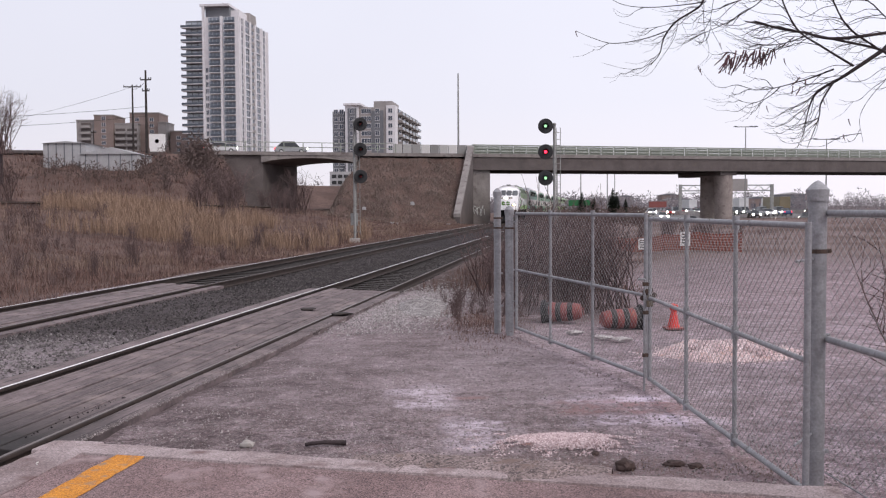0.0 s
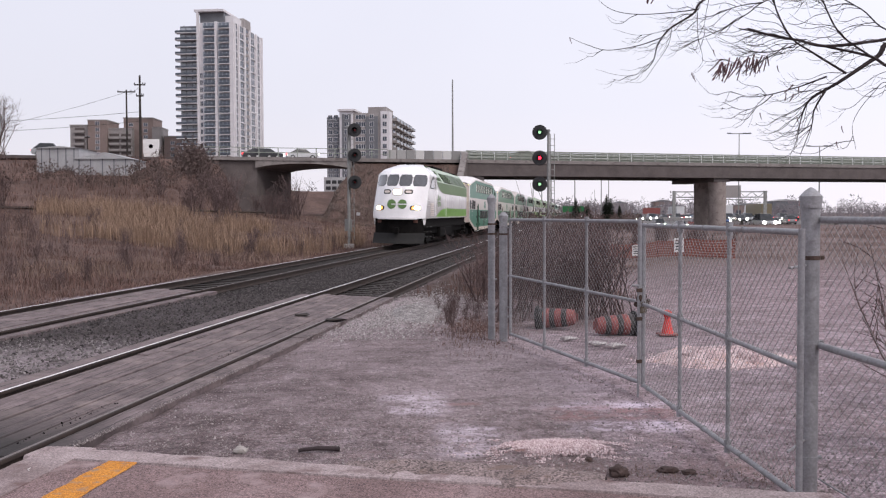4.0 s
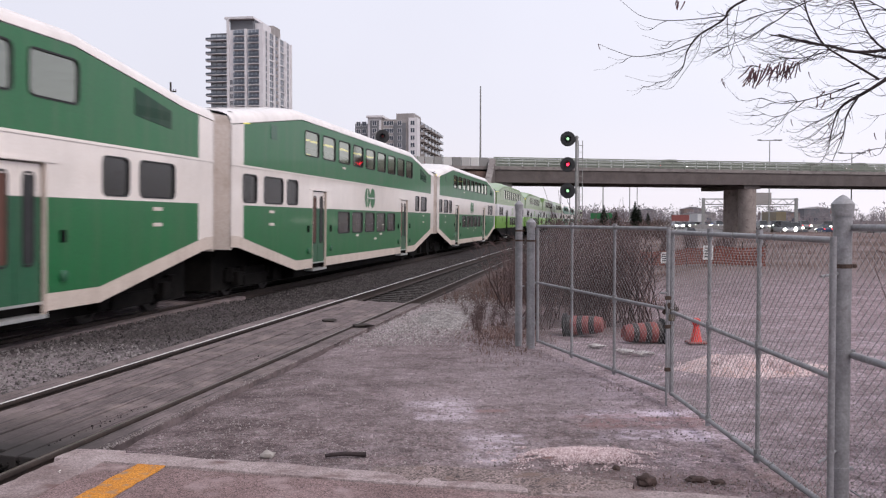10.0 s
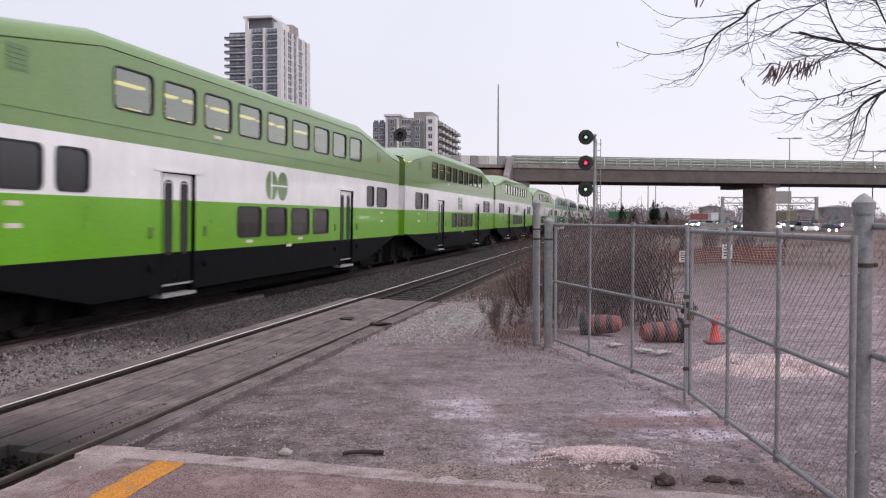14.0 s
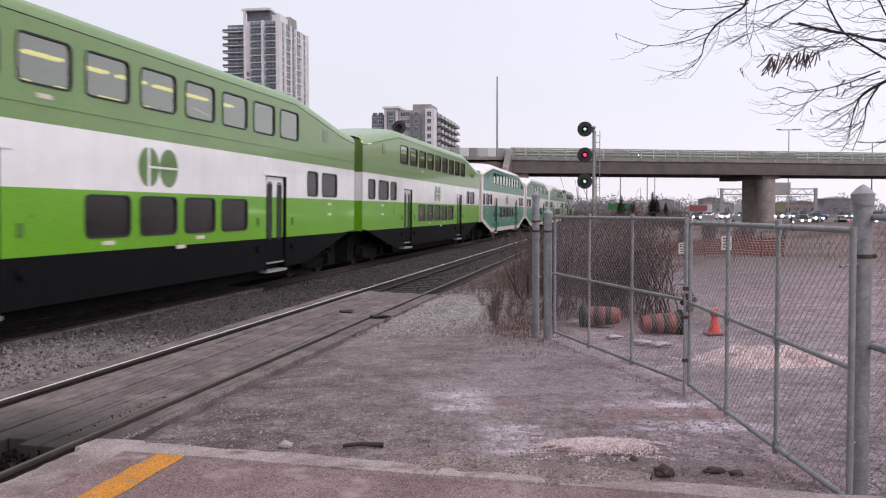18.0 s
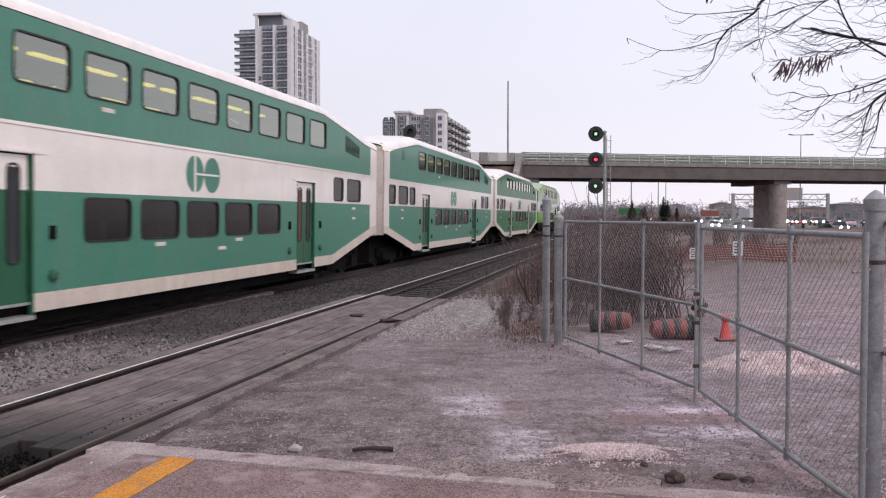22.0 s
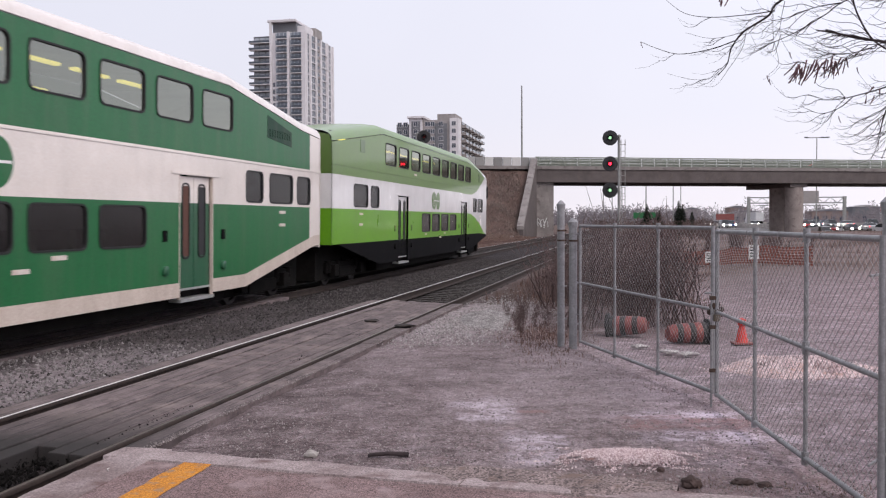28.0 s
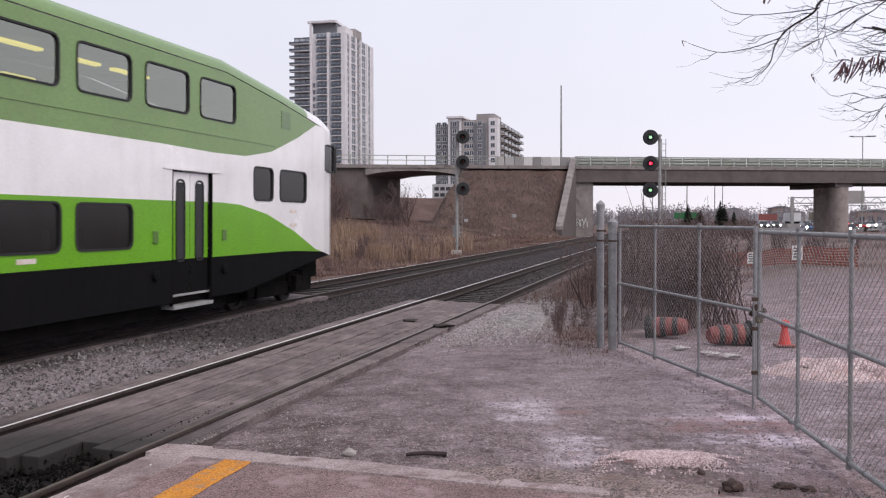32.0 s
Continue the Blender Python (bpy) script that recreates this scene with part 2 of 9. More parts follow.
    char_shade.inputs[1].default_value, char_shade.inputs[2].default_value, char_shade.inputs[3].default_value, char_shade.inputs[4].default_value = -0.5, 1.0, 0.95, 0.0
    k.new(ragged_.outputs[0], char_shade.inputs[0])
    m4 = n.new("ShaderNodeMix")
    m4.data_type = "RGBA"
    m4.inputs[7].default_value = (0.022, 0.019, 0.019, 1)
    k.new(char_shade.outputs[0], m4.inputs[0]), k.new(m2.outputs[2], m4.inputs[6]), k.new(m4.outputs[2], b.inputs["Base Color"])
    bp = n.new("ShaderNodeBump")
    bp.inputs["Strength"].default_value, bp.inputs["Distance"].default_value = 0.3, 0.006
    k.new(crack.outputs[0], bp.inputs["Height"]), k.new(bp.outputs[0], b.inputs["Normal"])
    return m


M_PLANK = timber_mat()
M_GALV = surf("galvanised_steel", (0.22, 0.218, 0.228), (0.33, 0.327, 0.342), 9, 0.55, 0.3, 0.12, 60, (0.22, 0.21, 0.22))
M_WIRE = surf("dull_galvanised_wire", (0.20, 0.195, 0.20), (0.31, 0.305, 0.31), 9, 0.6, 0.1, 0.0)
M_CONC = surf("weathered_concrete", (0.27, 0.245, 0.23), (0.40, 0.37, 0.35), 1.1, 0.9, 0, 0.4, 25, (0.17, 0.15, 0.14))
# dark tone mixes stains with the overpass's own shade, put into the colour
M_CONCDARK = surf("stained_shaded_concrete", (0.08, 0.066, 0.065), (0.128, 0.108, 0.105), 0.5, 0.9, 0, 0.3, 12, (0.12, 0.1, 0.09))
M_ASPH = surf("worn_platform_asphalt", (0.155, 0.10, 0.098), (0.25, 0.172, 0.172), 1.4, 0.95, 0, 1.0, 90, (0.32, 0.24, 0.24), grit=0.8)
M_YELLOW = surf("worn_yellow_paint", (0.47, 0.18, 0.02), (0.57, 0.235, 0.03), 5, 0.85, 0, 0.6, 90, (0.27, 0.185, 0.13), grit=0.5)
M_EDGE = surf("stained_platform_edging", (0.19, 0.14, 0.138), (0.40, 0.33, 0.33), 1.7, 0.93, 0, 0.9, 70, (0.15, 0.095, 0.092), grit=0.4)
M_BLACK = surf("black_paint", (0.015, 0.015, 0.017), (0.03, 0.03, 0.032), 4, 0.55, 0, 0.1)
# near-black holds soot and the shade below the train in one colour
M_UNDER = surf("sooty_shaded_black", (0.004, 0.0037, 0.0037), (0.011, 0.0095, 0.009), 3, 0.98, 0, 0.3, ior=1.2)
M_WHEEL = surf("wheel_steel", (0.02, 0.018, 0.017), (0.05, 0.045, 0.042), 5, 0.6, 0.4, 0.1)
M_RUBBER = surf("black_rubber", (0.012, 0.012, 0.013), (0.02, 0.02, 0.02), 5, 0.6, 0, 0.05)
M_BARK = surf("dark_bark", (0.02, 0.0145, 0.0155), (0.05, 0.036, 0.038), 6, 0.9, 0, 0.6, 40)
# ---------- ground ----------
BR0, BRK = 133.0, 0.2528      # near face of the overpass: y = BR0 + BRK * x


def bridge_front(x, y):
    return (BR0 + BRK * x - y) / math.hypot(1, BRK)


def smooth(a, b, v):
    t = min(1.0, max(0.0, (v - a) / (b - a)))
    return t * t * (3 - 2 * t)


def ground_z(x, y):
    s, lat = inv_tp(x, y)
    n1 = noise.noise(Vector((x * 0.35, y * 0.35, 0.0)))
    n2 = noise.noise(Vector((x * 0.07, y * 0.07, 3.0)))
    yard = -0.035 + 0.025 * n1 + 0.05 * n2 * smooth(15, 40, y)
    bed = -0.19 + 0.015 * n1
    cross = smooth(5.2, 6.2, s) * (1 - smooth(20.5, 22.5, s))
    between = smooth(-8.95, -8.75, lat) * (1 - smooth(-6.5, -6.3, lat))
    bed += 0.10 * between + 0.05 * cross * between
    yard -= 0.05 * (1 - smooth(-3.9, -3.2, lat))
    z = yard + (bed - yard) * (1 - smooth(-4.36, -4.12, lat))
    # the shoulder right of the near track past the crossing
    z -= smooth(21, 26, s) * smooth(-3.6, -1.6, lat) * (1 - smooth(2, 5, lat)) * 0.35
    # field left of the tracks
    out = smooth(-12.0, -14.5, lat)
    field = -0.45 + 2.4 * smooth(-14, -42, lat) + 0.18 * n1 + 0.35 * n2
    z += (field - z) * out
    # road embankments at the overpass
    f = bridge_front(x, y)
    top = 9.1
    hill = max(0.0, top - max(0.0, f + 0.2) / 1.75)
    if f < -14:
        hill = max(0.0, top - (-14 - f) / 1.75)
    hill += 0.3 * n1 if 0.3 < hill < top - 0.4 else 0
    slope_l = max(0.0, top - 0.6 - max(0.0, f - 2) / 4.5) if f > -14 else max(0.0, top - 0.6 - (-14 - f) / 30)
    slope_l += (0.5 * n1 + 0.8 * n2) if slope_l > 0.5 else 0
    skew = x + 0.197 * min(0.0, f)
    spill = 3.2 * smooth(0.5, 7, f)
    mid = smooth(-9.9 - spill, -8.6 - 0.4 * spill, skew) * (1 - smooth(6.9 - 0.176 * max(0.0, f), 7.4 - 0.176 * max(0.0, f), x))
    left = 1 - smooth(-27, -22, x)
    right = smooth(150, 155, x)
    z = max(z, hill * max(mid, right) + min(z, 0.3) * (1 - hill / 9.1 * max(mid, right)), slope_l * left + min(z, 0.3))
    # rising ground seen through the small span
    rise = 6.0 * smooth(-16, -34, f) * smooth(-60, -40, x) * (1 - smooth(-9, -6, x))
    if rise > 0:
        z = max(z, rise)
    # low bank under the highway trees
    z += 0.25 * n2 * smooth(60, 120, y) * smooth(10, 30, x)
    if z > 0 and x > 8 and f < -16:
        z = min(z, 0.05)
    # the highway lies in a dip behind a low rise
    z += 0.65 * smooth(60, 95, y) * (1 - smooth(100, 116, y)) * smooth(24, 34, x)
    z -= 2.4 * smooth(116, 128, y) * (1 - smooth(150, 185, y)) * smooth(26, 34, x) * (1 - smooth(100, 110, x))
    return z


def axis(spans):
    out = []
    for a, b, d in spans:
        out += list(np.arange(a, b, d))
    return out + [spans[-1][1]]


gx = axis([(-3200, -400, 400), (-400, -100, 25), (-100, -46, 3), (-46, -14, 0.7), (-14, 10, 0.25), (10, 40, 1.0), (40, 130, 4), (130, 400, 30), (400, 3200, 400)])
gy = axis([(-1200, -100, 200), (-100, -20, 10), (-20, 3, 1.5), (3, 26, 0.25), (26, 60, 0.8), (60, 150, 1.2), (150, 220, 6), (220, 600, 40), (600, 4200, 600)])
verts = [(x, y, ground_z(x, y)) for y in gy for x in gx]
nx = len(gx)
faces = [(j * nx + i, j * nx + i + 1, (j + 1) * nx + i + 1, (j + 1) * nx + i) for j in range(len(gy) - 1) for i in range(nx - 1)]
gme = bpy.data.meshes.new("ground")
gme.from_pydata(verts, [], faces)
gme.polygons.foreach_set("use_smooth", [True] * len(gme.polygons))
ground = tagged(new("ground", gme), "packed gravel yard, stone ballast and dry brown field", "ground", kind="structure")


def ground_material():
    m = bpy.data.materials.new("gravel_ballast_field")
    m.use_nodes = True
    n, k = m.node_tree.nodes, m.node_tree.links
    b = n["Principled BSDF"]
    tc = n.new("ShaderNodeTexCoord")
    mp = n.new("ShaderNodeMapping")
    mp.inputs["Rotation"].default_value[2] = TH       # x: across the track, y: along it
    k.new(tc.outputs["Object"], mp.inputs[0])
    sx = n.new("ShaderNodeSeparateXYZ")
    k.new(mp.outputs[0], sx.inputs[0])

    def nz(scale, detail=5, rough=0.6, vec=None):
        q = n.new("ShaderNodeTexNoise")
        q.inputs["Scale"].default_value, q.inputs["Detail"].default_value, q.inputs["Roughness"].default_value = scale, detail, rough
        k.new(vec or tc.outputs["Object"], q.inputs["Vector"])
        return q.outputs[0]

    def rng(v, a, b_, c=0.0, d=1.0):
        q = n.new("ShaderNodeMapRange")
        q.interpolation_type = "SMOOTHSTEP"
        for i, w in enumerate((a, b_, c, d)):
            q.inputs[i + 1].default_value = w
        k.new(v, q.inputs[0])
        return q.outputs[0]

    def math_(op, a, b_):
        q = n.new("ShaderNodeMath")
        q.operation = op
        for i, w in enumerate((a, b_)):
            if isinstance(w, float):
                q.inputs[i].default_value = w
            else:
                k.new(w, q.inputs[i])
        return q.outputs[0]

    def mix(f, a, b_, mode="MIX"):
        q = n.new("ShaderNodeMix")
        q.data_type, q.blend_type = "RGBA", mode
        for i, w in ((0, f), (6, a), (7, b_)):
            if isinstance(w, float):
                q.inputs[i].default_value = w
            elif isinstance(w, tuple):
                q.inputs[i].default_value = (*w, 1)
            else:
                k.new(w, q.inputs[i])
        return q.outputs[2]

    wob = nz(1.1, 6)
    lat = math_("ADD", sx.outputs[0], math_("MULTIPLY", math_("SUBTRACT", wob, 0.5), 1.6))
    s = math_("ADD", sx.outputs[1], math_("MULTIPLY", math_("SUBTRACT", wob, 0.5), 5.0))
    # wheel-worn yard: streaks along the way through the gate
    st = n.new("ShaderNodeMapping")
    st.inputs["Scale"].default_value = (0.75, 1.25, 1)
    st.inputs["Rotation"].default_value[2] = radians(-6)
    k.new(tc.outputs["Object"], st.inputs[0])
    streak = nz(0.9, 10, 0.72, st.outputs[0])
    yard = mix(rng(streak, 0.30, 0.70), (0.19, 0.165, 0.16), (0.31, 0.278, 0.272))
    yard = mix(rng(nz(4.5, 14, 0.85), 0.42, 0.58), mix(1.0, yard, (0.55, 0.51, 0.50), 'MULTIPLY'), yard)
    yard = mix(math_('MULTIPLY', rng(nz(16.0, 10, 0.8), 0.50, 0.64), 0.7), yard, mix(1.0, yard, (1.6, 1.58, 1.58), 'MULTIPLY'))
    yard = mix(math_("MULTIPLY", rng(nz(0.8, 9, 0.75, st.outputs[0]), 0.55, 0.70), 0.5), yard, (0.46, 0.43, 0.44))
    yard = mix(math_("MULTIPLY", rng(nz(0.9, 4), 0.62, 0.76), 0.3), yard, (0.30, 0.20, 0.18))
    vor = n.new("ShaderNodeTexVoronoi")
    vor.inputs["Scale"].default_value = 30
    k.new(tc.outputs["Object"], vor.inputs["Vector"])
    vor2 = n.new("ShaderNodeTexVoronoi")
    vor2.inputs["Scale"].default_value = 95
    k.new(tc.outputs["Object"], vor2.inputs["Vector"])
    bw = n.new("ShaderNodeRGBToBW")
    k.new(vor.outputs["Color"], bw.inputs[0])
    stone = mix(bw.outputs[0], (0.021, 0.0185, 0.0185), (0.118, 0.106, 0.105))
    stone = mix(rng(nz(0.4, 4), 0.4, 0.65), stone, mix(1.0, stone, (0.62, 0.58, 0.56), "MULTIPLY"))
    pale = mix(bw.outputs[0], (0.10, 0.09, 0.088), (0.37, 0.345, 0.34))
    dark = mix(1.0, stone, (0.42, 0.38, 0.37), "MULTIPLY")
    earth = mix(rng(nz(0.25, 6), 0.35, 0.65), (0.085, 0.06, 0.048), (0.155, 0.112, 0.088))
    earth = mix(rng(nz(3.0, 5), 0.45, 0.7), earth, (0.085, 0.057, 0.046))
    bw2 = n.new("ShaderNodeRGBToBW")
    k.new(vor2.outputs["Color"], bw2.inputs[0])
    yard = mix(0.6, yard, mix(bw2.outputs[0], (0.1, 0.1, 0.1), (0.9, 0.9, 0.9)), "OVERLAY")
    bw1 = n.new("ShaderNodeRGBToBW")
    k.new(vor.outputs["Color"], bw1.inputs[0])
    yard = mix(0.45, yard, mix(bw1.outputs[0], (0.15, 0.15, 0.15), (0.88, 0.88, 0.88)), "OVERLAY")
    wx = n.new("ShaderNodeSeparateXYZ")
    k.new(tc.outputs["Object"], wx.inputs[0])

    def zone(x0, x1, x2, x3, y0, y1, y2, y3):
        return math_("MULTIPLY", math_("MULTIPLY", rng(wx.outputs[0], x0, x1), rng(wx.outputs[0], x3, x2)), math_("MULTIPLY", rng(wx.outputs[1], y0, y1), rng(wx.outputs[1], y3, y2)))

    yard = mix(rng(wx.outputs[1], 12.0, 22.0), yard, mix(1.0, yard, (0.95, 0.92, 0.91), "MULTIPLY"))
    litter = math_("MULTIPLY", zone(0.9, 1.6, 3.9, 4.8, 14.6, 16.2, 27.0, 31.0), rng(nz(1.3, 8, 0.7), 0.36, 0.5))
    yard = mix(math_("MULTIPLY", litter, 0.85), yard, (0.085, 0.062, 0.054))
    worn = math_("MULTIPLY", zone(-3.0, -1.0, 1.9, 2.6, 8.4, 9.8, 13.0, 15.5), rng(streak, 0.28, 0.58))
    yard = mix(math_("MULTIPLY", worn, 0.28), yard, (0.40, 0.365, 0.365))
    # darker grit beside the crossing, lime dust and red brick dust before the gate
    grit = math_("MULTIPLY", math_("MULTIPLY", rng(s, 15.0, 11.0), rng(lat, -1.2, -3.0)), rng(nz(1.7, 10, 0.75), 0.36, 0.56))
    yard = mix(math_("MULTIPLY", grit, 0.9), yard, mix(1.0, yard, (0.60, 0.57, 0.565), "MULTIPLY"))
    dust = rng(nz(1.9, 13, 0.85), 0.44, 0.60)
    lime = zone(0.05, 0.35, 0.6, 0.95, 7.2, 7.6, 8.3, 8.8)
    for q in ((1.2, 1.7, 2.5, 2.9, 8.05, 8.25, 8.5, 8.7), (1.0, 1.5, 2.4, 2.8, 9.05, 9.2, 9.35, 9.6), (-0.5, -0.2, 0.2, 0.5, 8.8, 9.2, 9.9, 10.4)):
        lime = math_("MAXIMUM", lime, zone(*q))
    yard = mix(math_("MULTIPLY", math_("MULTIPLY", lime, dust), 0.9), yard, (0.60, 0.57, 0.60))
    brick = math_("MULTIPLY", zone(1.0, 1.5, 2.3, 2.8, 8.5, 8.75, 9.1, 9.4), rng(nz(2.4, 10, 0.75), 0.42, 0.58))
    brick = math_("MAXIMUM", brick, math_("MULTIPLY", zone(0.25, 0.38, 0.55, 0.72, 9.36, 9.43, 9.5, 9.57), 0.9))
    yard = mix(math_("MULTIPLY", brick, 0.7), yard, (0.25, 0.155, 0.14))
    verge = math_("MULTIPLY", zone(0.0, 0.6, 2.5, 3.0, 6.0, 6.3, 6.95, 7.5), rng(nz(2.0, 9, 0.75), 0.34, 0.5))
    yard = mix(math_("MULTIPLY", verge, 0.45), yard, (0.19, 0.145, 0.125))
    yard = mix(math_("MULTIPLY", rng(wx.outputs[0], 1.2, 2.4), rng(wx.outputs[1], 38.0, 18.0)), yard, mix(1.0, yard, (1.38, 1.37, 1.43), "MULTIPLY"))
    # zones
    bed = mix(rng(s, 19.0, 22.5), stone, dark)
    # sooty far bed, with the train's shade put into the colour
    sooty_shade = math_("MULTIPLY", rng(lat, -11.5, -11.1), rng(lat, -8.6, -9.0))
    bed = mix(math_("MULTIPLY", sooty_shade, 0.7), bed, dark)
    near_pale = math_("MULTIPLY", rng(s, 14.5, 11.0), math_("MULTIPLY", rng(lat, -8.5, -7.8), rng(lat, -6.2, -6.8)))
    bed = mix(near_pale, bed, pale)
    # black in the hollow before the crossing: its shadow put into the colour
    hollow_shade = math_("MULTIPLY", rng(sx.outputs[1], 7.2, 6.5), math_("MULTIPLY", rng(lat, -6.3, -6.0), rng(lat, -4.2, -4.5)))
    bed = mix(math_("MULTIPLY", hollow_shade, 0.9), bed, (0.014, 0.012, 0.011))
    col = mix(rng(lat, -4.5, -4.0), bed, yard)
    gravel_spot = math_("MULTIPLY", math_("MULTIPLY", rng(s, 13.5, 16.5), rng(s, 24.0, 21.0)), math_("MULTIPLY", rng(lat, -4.4, -3.9), rng(lat, -2.0, -3.0)))
    col = mix(math_("MULTIPLY", gravel_spot, 0.9), col, mix(bw.outputs[0], (0.19, 0.17, 0.165), (0.50, 0.47, 0.46)))
    rough_verge = math_("MULTIPLY", rng(s, 20.5, 23.0), rng(lat, 0.5, -1.0))
    col = mix(math_("MULTIPLY", rough_verge, rng(lat, -4.4, -3.9)), col, mix(0.5, earth, dark))
    shoulder = math_("MULTIPLY", math_("MULTIPLY", rng(lat, -11.2, -11.6), rng(lat, -14.6, -13.4)), rng(s, 33.0, 25.0))
    col = mix(rng(lat, -11.9, -12.7), col, earth)
    col = mix(math_("MULTIPLY", shoulder, 0.9), col, mix(bw.outputs[0], (0.13, 0.115, 0.112), (0.36, 0.33, 0.325)))
    far_field = math_("MULTIPLY", rng(s, 30.0, 42.0), rng(lat, -4.4, -3.9))
    col = mix(far_field, col, mix(rng(nz(0.12, 5), 0.4, 0.62), earth, (0.20, 0.165, 0.148)))
    col = mix(1.0, col, (0.94, 0.85, 0.91), "MULTIPLY")
    k.new(col, b.inputs["Base Color"])
    b.inputs["Roughness"].default_value = 0.93
    b.inputs["Specular IOR Level"].default_value = 0.25
    hgt = math_("ADD", math_("MULTIPLY", vor.outputs["Distance"], 0.7), math_("MULTIPLY", vor2.outputs["Distance"], 0.35))
    bp = n.new("ShaderNodeBump")
    bp.inputs["Strength"].default_value, bp.inputs["Distance"].default_value = 0.8, 0.02
    k.new(hgt, bp.inputs["Height"]), k.new(bp.outputs[0], b.inputs["Normal"])
    return m


gme.materials.append(ground_material())

# ---------- tracks ----------
RAIL = [(-0.07, -0.17), (0.07, -0.17), (0.07, -0.155), (0.012, -0.13), (0.012, -0.045), (0.036, -0.035), (0.036, -0.014), (0.031, -0.006), (0.018, -0.0025), (0.0, 0.0), (-0.018, -0.0025), (-0.031, -0.006), (-0.036, -0.014), (-0.036, -0.035), (-0.012, -0.045), (-0.012, -0.13), (-0.07, -0.155)]
SSTEP = list(range(-60, 460, 8))


def rail(lat, z, parent, top):
    bm = bmesh.new()
    rows = [[tp(s, lat + p, z + q) for p, q in RAIL + RAIL[:1]] for s in SSTEP]
    grid(bm, rows)
    ob = part("rail", bm, M_STEEL, parent, "rusty rail with a polished running surface", True)
    ob.data.materials.append(top)
    for p in ob.data.polygons:
        if abs(p.normal.z) > 0.9 and p.center.z > z - 0.002:
            p.material_index = 1
    return ob


TIE = bmesh.new()
box(TIE, -1.3, 1.3, -0.115, 0.115, -0.18, 0.0, 0.012)
tie_me = bpy.data.meshes.new("tie")
TIE.to_mesh(tie_me)
TIE.free()
tie_me.materials.append(M_TIE)
PLATE = bmesh.new()
box(PLATE, -0.16, 0.16, -0.09, 0.09, 0, 0.014)
for q in (-0.11, 0.11):
    box(PLATE, q - 0.02, q + 0.02, -0.05, -0.01, 0.014, 0.04)
plate_me = bpy.data.meshes.new("tie_plate")
PLATE.to_mesh(plate_me)
PLATE.free()
plate_me.materials.append(M_STEEL)


def track(name, lat, z, rise, ties, label):
    t = thing(name, Matrix(), label, "railway track", kind="structure")
    rail(lat - 0.754, z + rise, t, M_RAILTOP)
    rail(lat + 0.754, z, t, M_RAILDULL)
    rnd = random.Random(7)
    for i in range(ties):
        s = 21.8 + 0.56 * i
        o = new("tie", tie_me)
        o.parent = t
        o.matrix_basis = tpose(s, lat, z - 0.172, rnd.uniform(-0.015, 0.015)) @ Matrix.Rotation(math.atan2(rise, 1.5), 4, "Y")
    return t


track_near = track("track_near", NEAR, 0.0, 0.065, 150, "near railway track with rusty rails on timber ties")
track_far = track("track_far", FAR, 0.03, 0.065, 150, "far railway track with rusty rails on timber ties")

# the timber crossing between the rails
crossing = thing("level_crossing", Matrix(), "worn grey timber crossing planks between rails", "crossing", kind="structure")
rnd = random.Random(3)
for lat0, z0, s_end, s_start in ((NEAR, 0.0, 21.3, 6.95), (FAR, 0.0, 22.5, -8.0)):
    for j in range(7):
        w = 1.34 / 7
        c = lat0 - 0.67 + w * (j + 0.5)
        s = s_start + rnd.uniform(-0.3, 0.1) - (1.6 if j < 2 and lat0 == NEAR else 0.5 if j < 4 else 0.0)
        while s < s_end:
            ln = min(rnd.uniform(4.6, 8.5), s_end - s + rnd.uniform(0.0, 0.3))
            cutl, cutr = 0.004 + 0.016 * rnd.random() ** 2, 0.004 + 0.016 * rnd.random() ** 2
            bm = bmesh.new()
            box(bm, -w / 2 + cutl, w / 2 - cutr, -ln / 2 + 0.012, ln / 2 - 0.012, -0.16, 0.0, 0.012)
            part("plank", bm, M_PLANK, crossing, m=tpose(s + ln / 2, c, z0 - 0.036 + 0.065 * (0.5 - (c - lat0) / 1.5) + rnd.uniform(-0.010, 0.003), rnd.uniform(-0.001, 0.001)) @ Matrix.Rotation(0.043 + rnd.uniform(-0.016, 0.016), 4, "Y"))
            s += ln
    for side in (-1, 1):
        s = s_start
        while s < s_end:
            ln = min(3.6, s_end - s)
            bm = bmesh.new()
            w = 0.16 if side < 0 else 0.13
            box(bm, -w, w, -ln / 2 + 0.01, ln / 2 - 0.01, -0.16, 0.0, 0.01)
            part("plank", bm, M_PLANK, crossing, m=tpose(s + ln / 2, lat0 + side * (0.754 + (0.23 if side < 0 else 0.18)), z0 + (0.032 if side < 0 else -0.026) + rnd.uniform(-0.008, 0.006)))
            s += ln

# ---------- platform ----------
platform = thing("platform", Matrix(), "low asphalt station platform with worn concrete edging", "platform", kind="structure")
PZ = 0.15
M_SCUFF = surf("pale_scrape", (0.5, 0.45, 0.44), (0.66, 0.62, 0.6), 9, 0.9)
PC, PR = Vector((-2.80, 7.12, 0)), Vector((2.6, 5.72, 0))
bm = bmesh.new()
near_l = tp(-14, -3.62)
poly = [Vector((PC.x + 0.33, PC.y - 0.42, -0.4)), Vector((near_l.x + 0.4, near_l.y, -0.4)), Vector((5, -14, -0.4)), Vector((5, PR.y - 0.9, -0.4)), Vector((PR.x, PR.y - 0.33, -0.4))]
prism(bm, poly, (0, 0, 0.4 + PZ))
part("platform_surface", bm, M_ASPH, platform, "patched reddish grey asphalt")


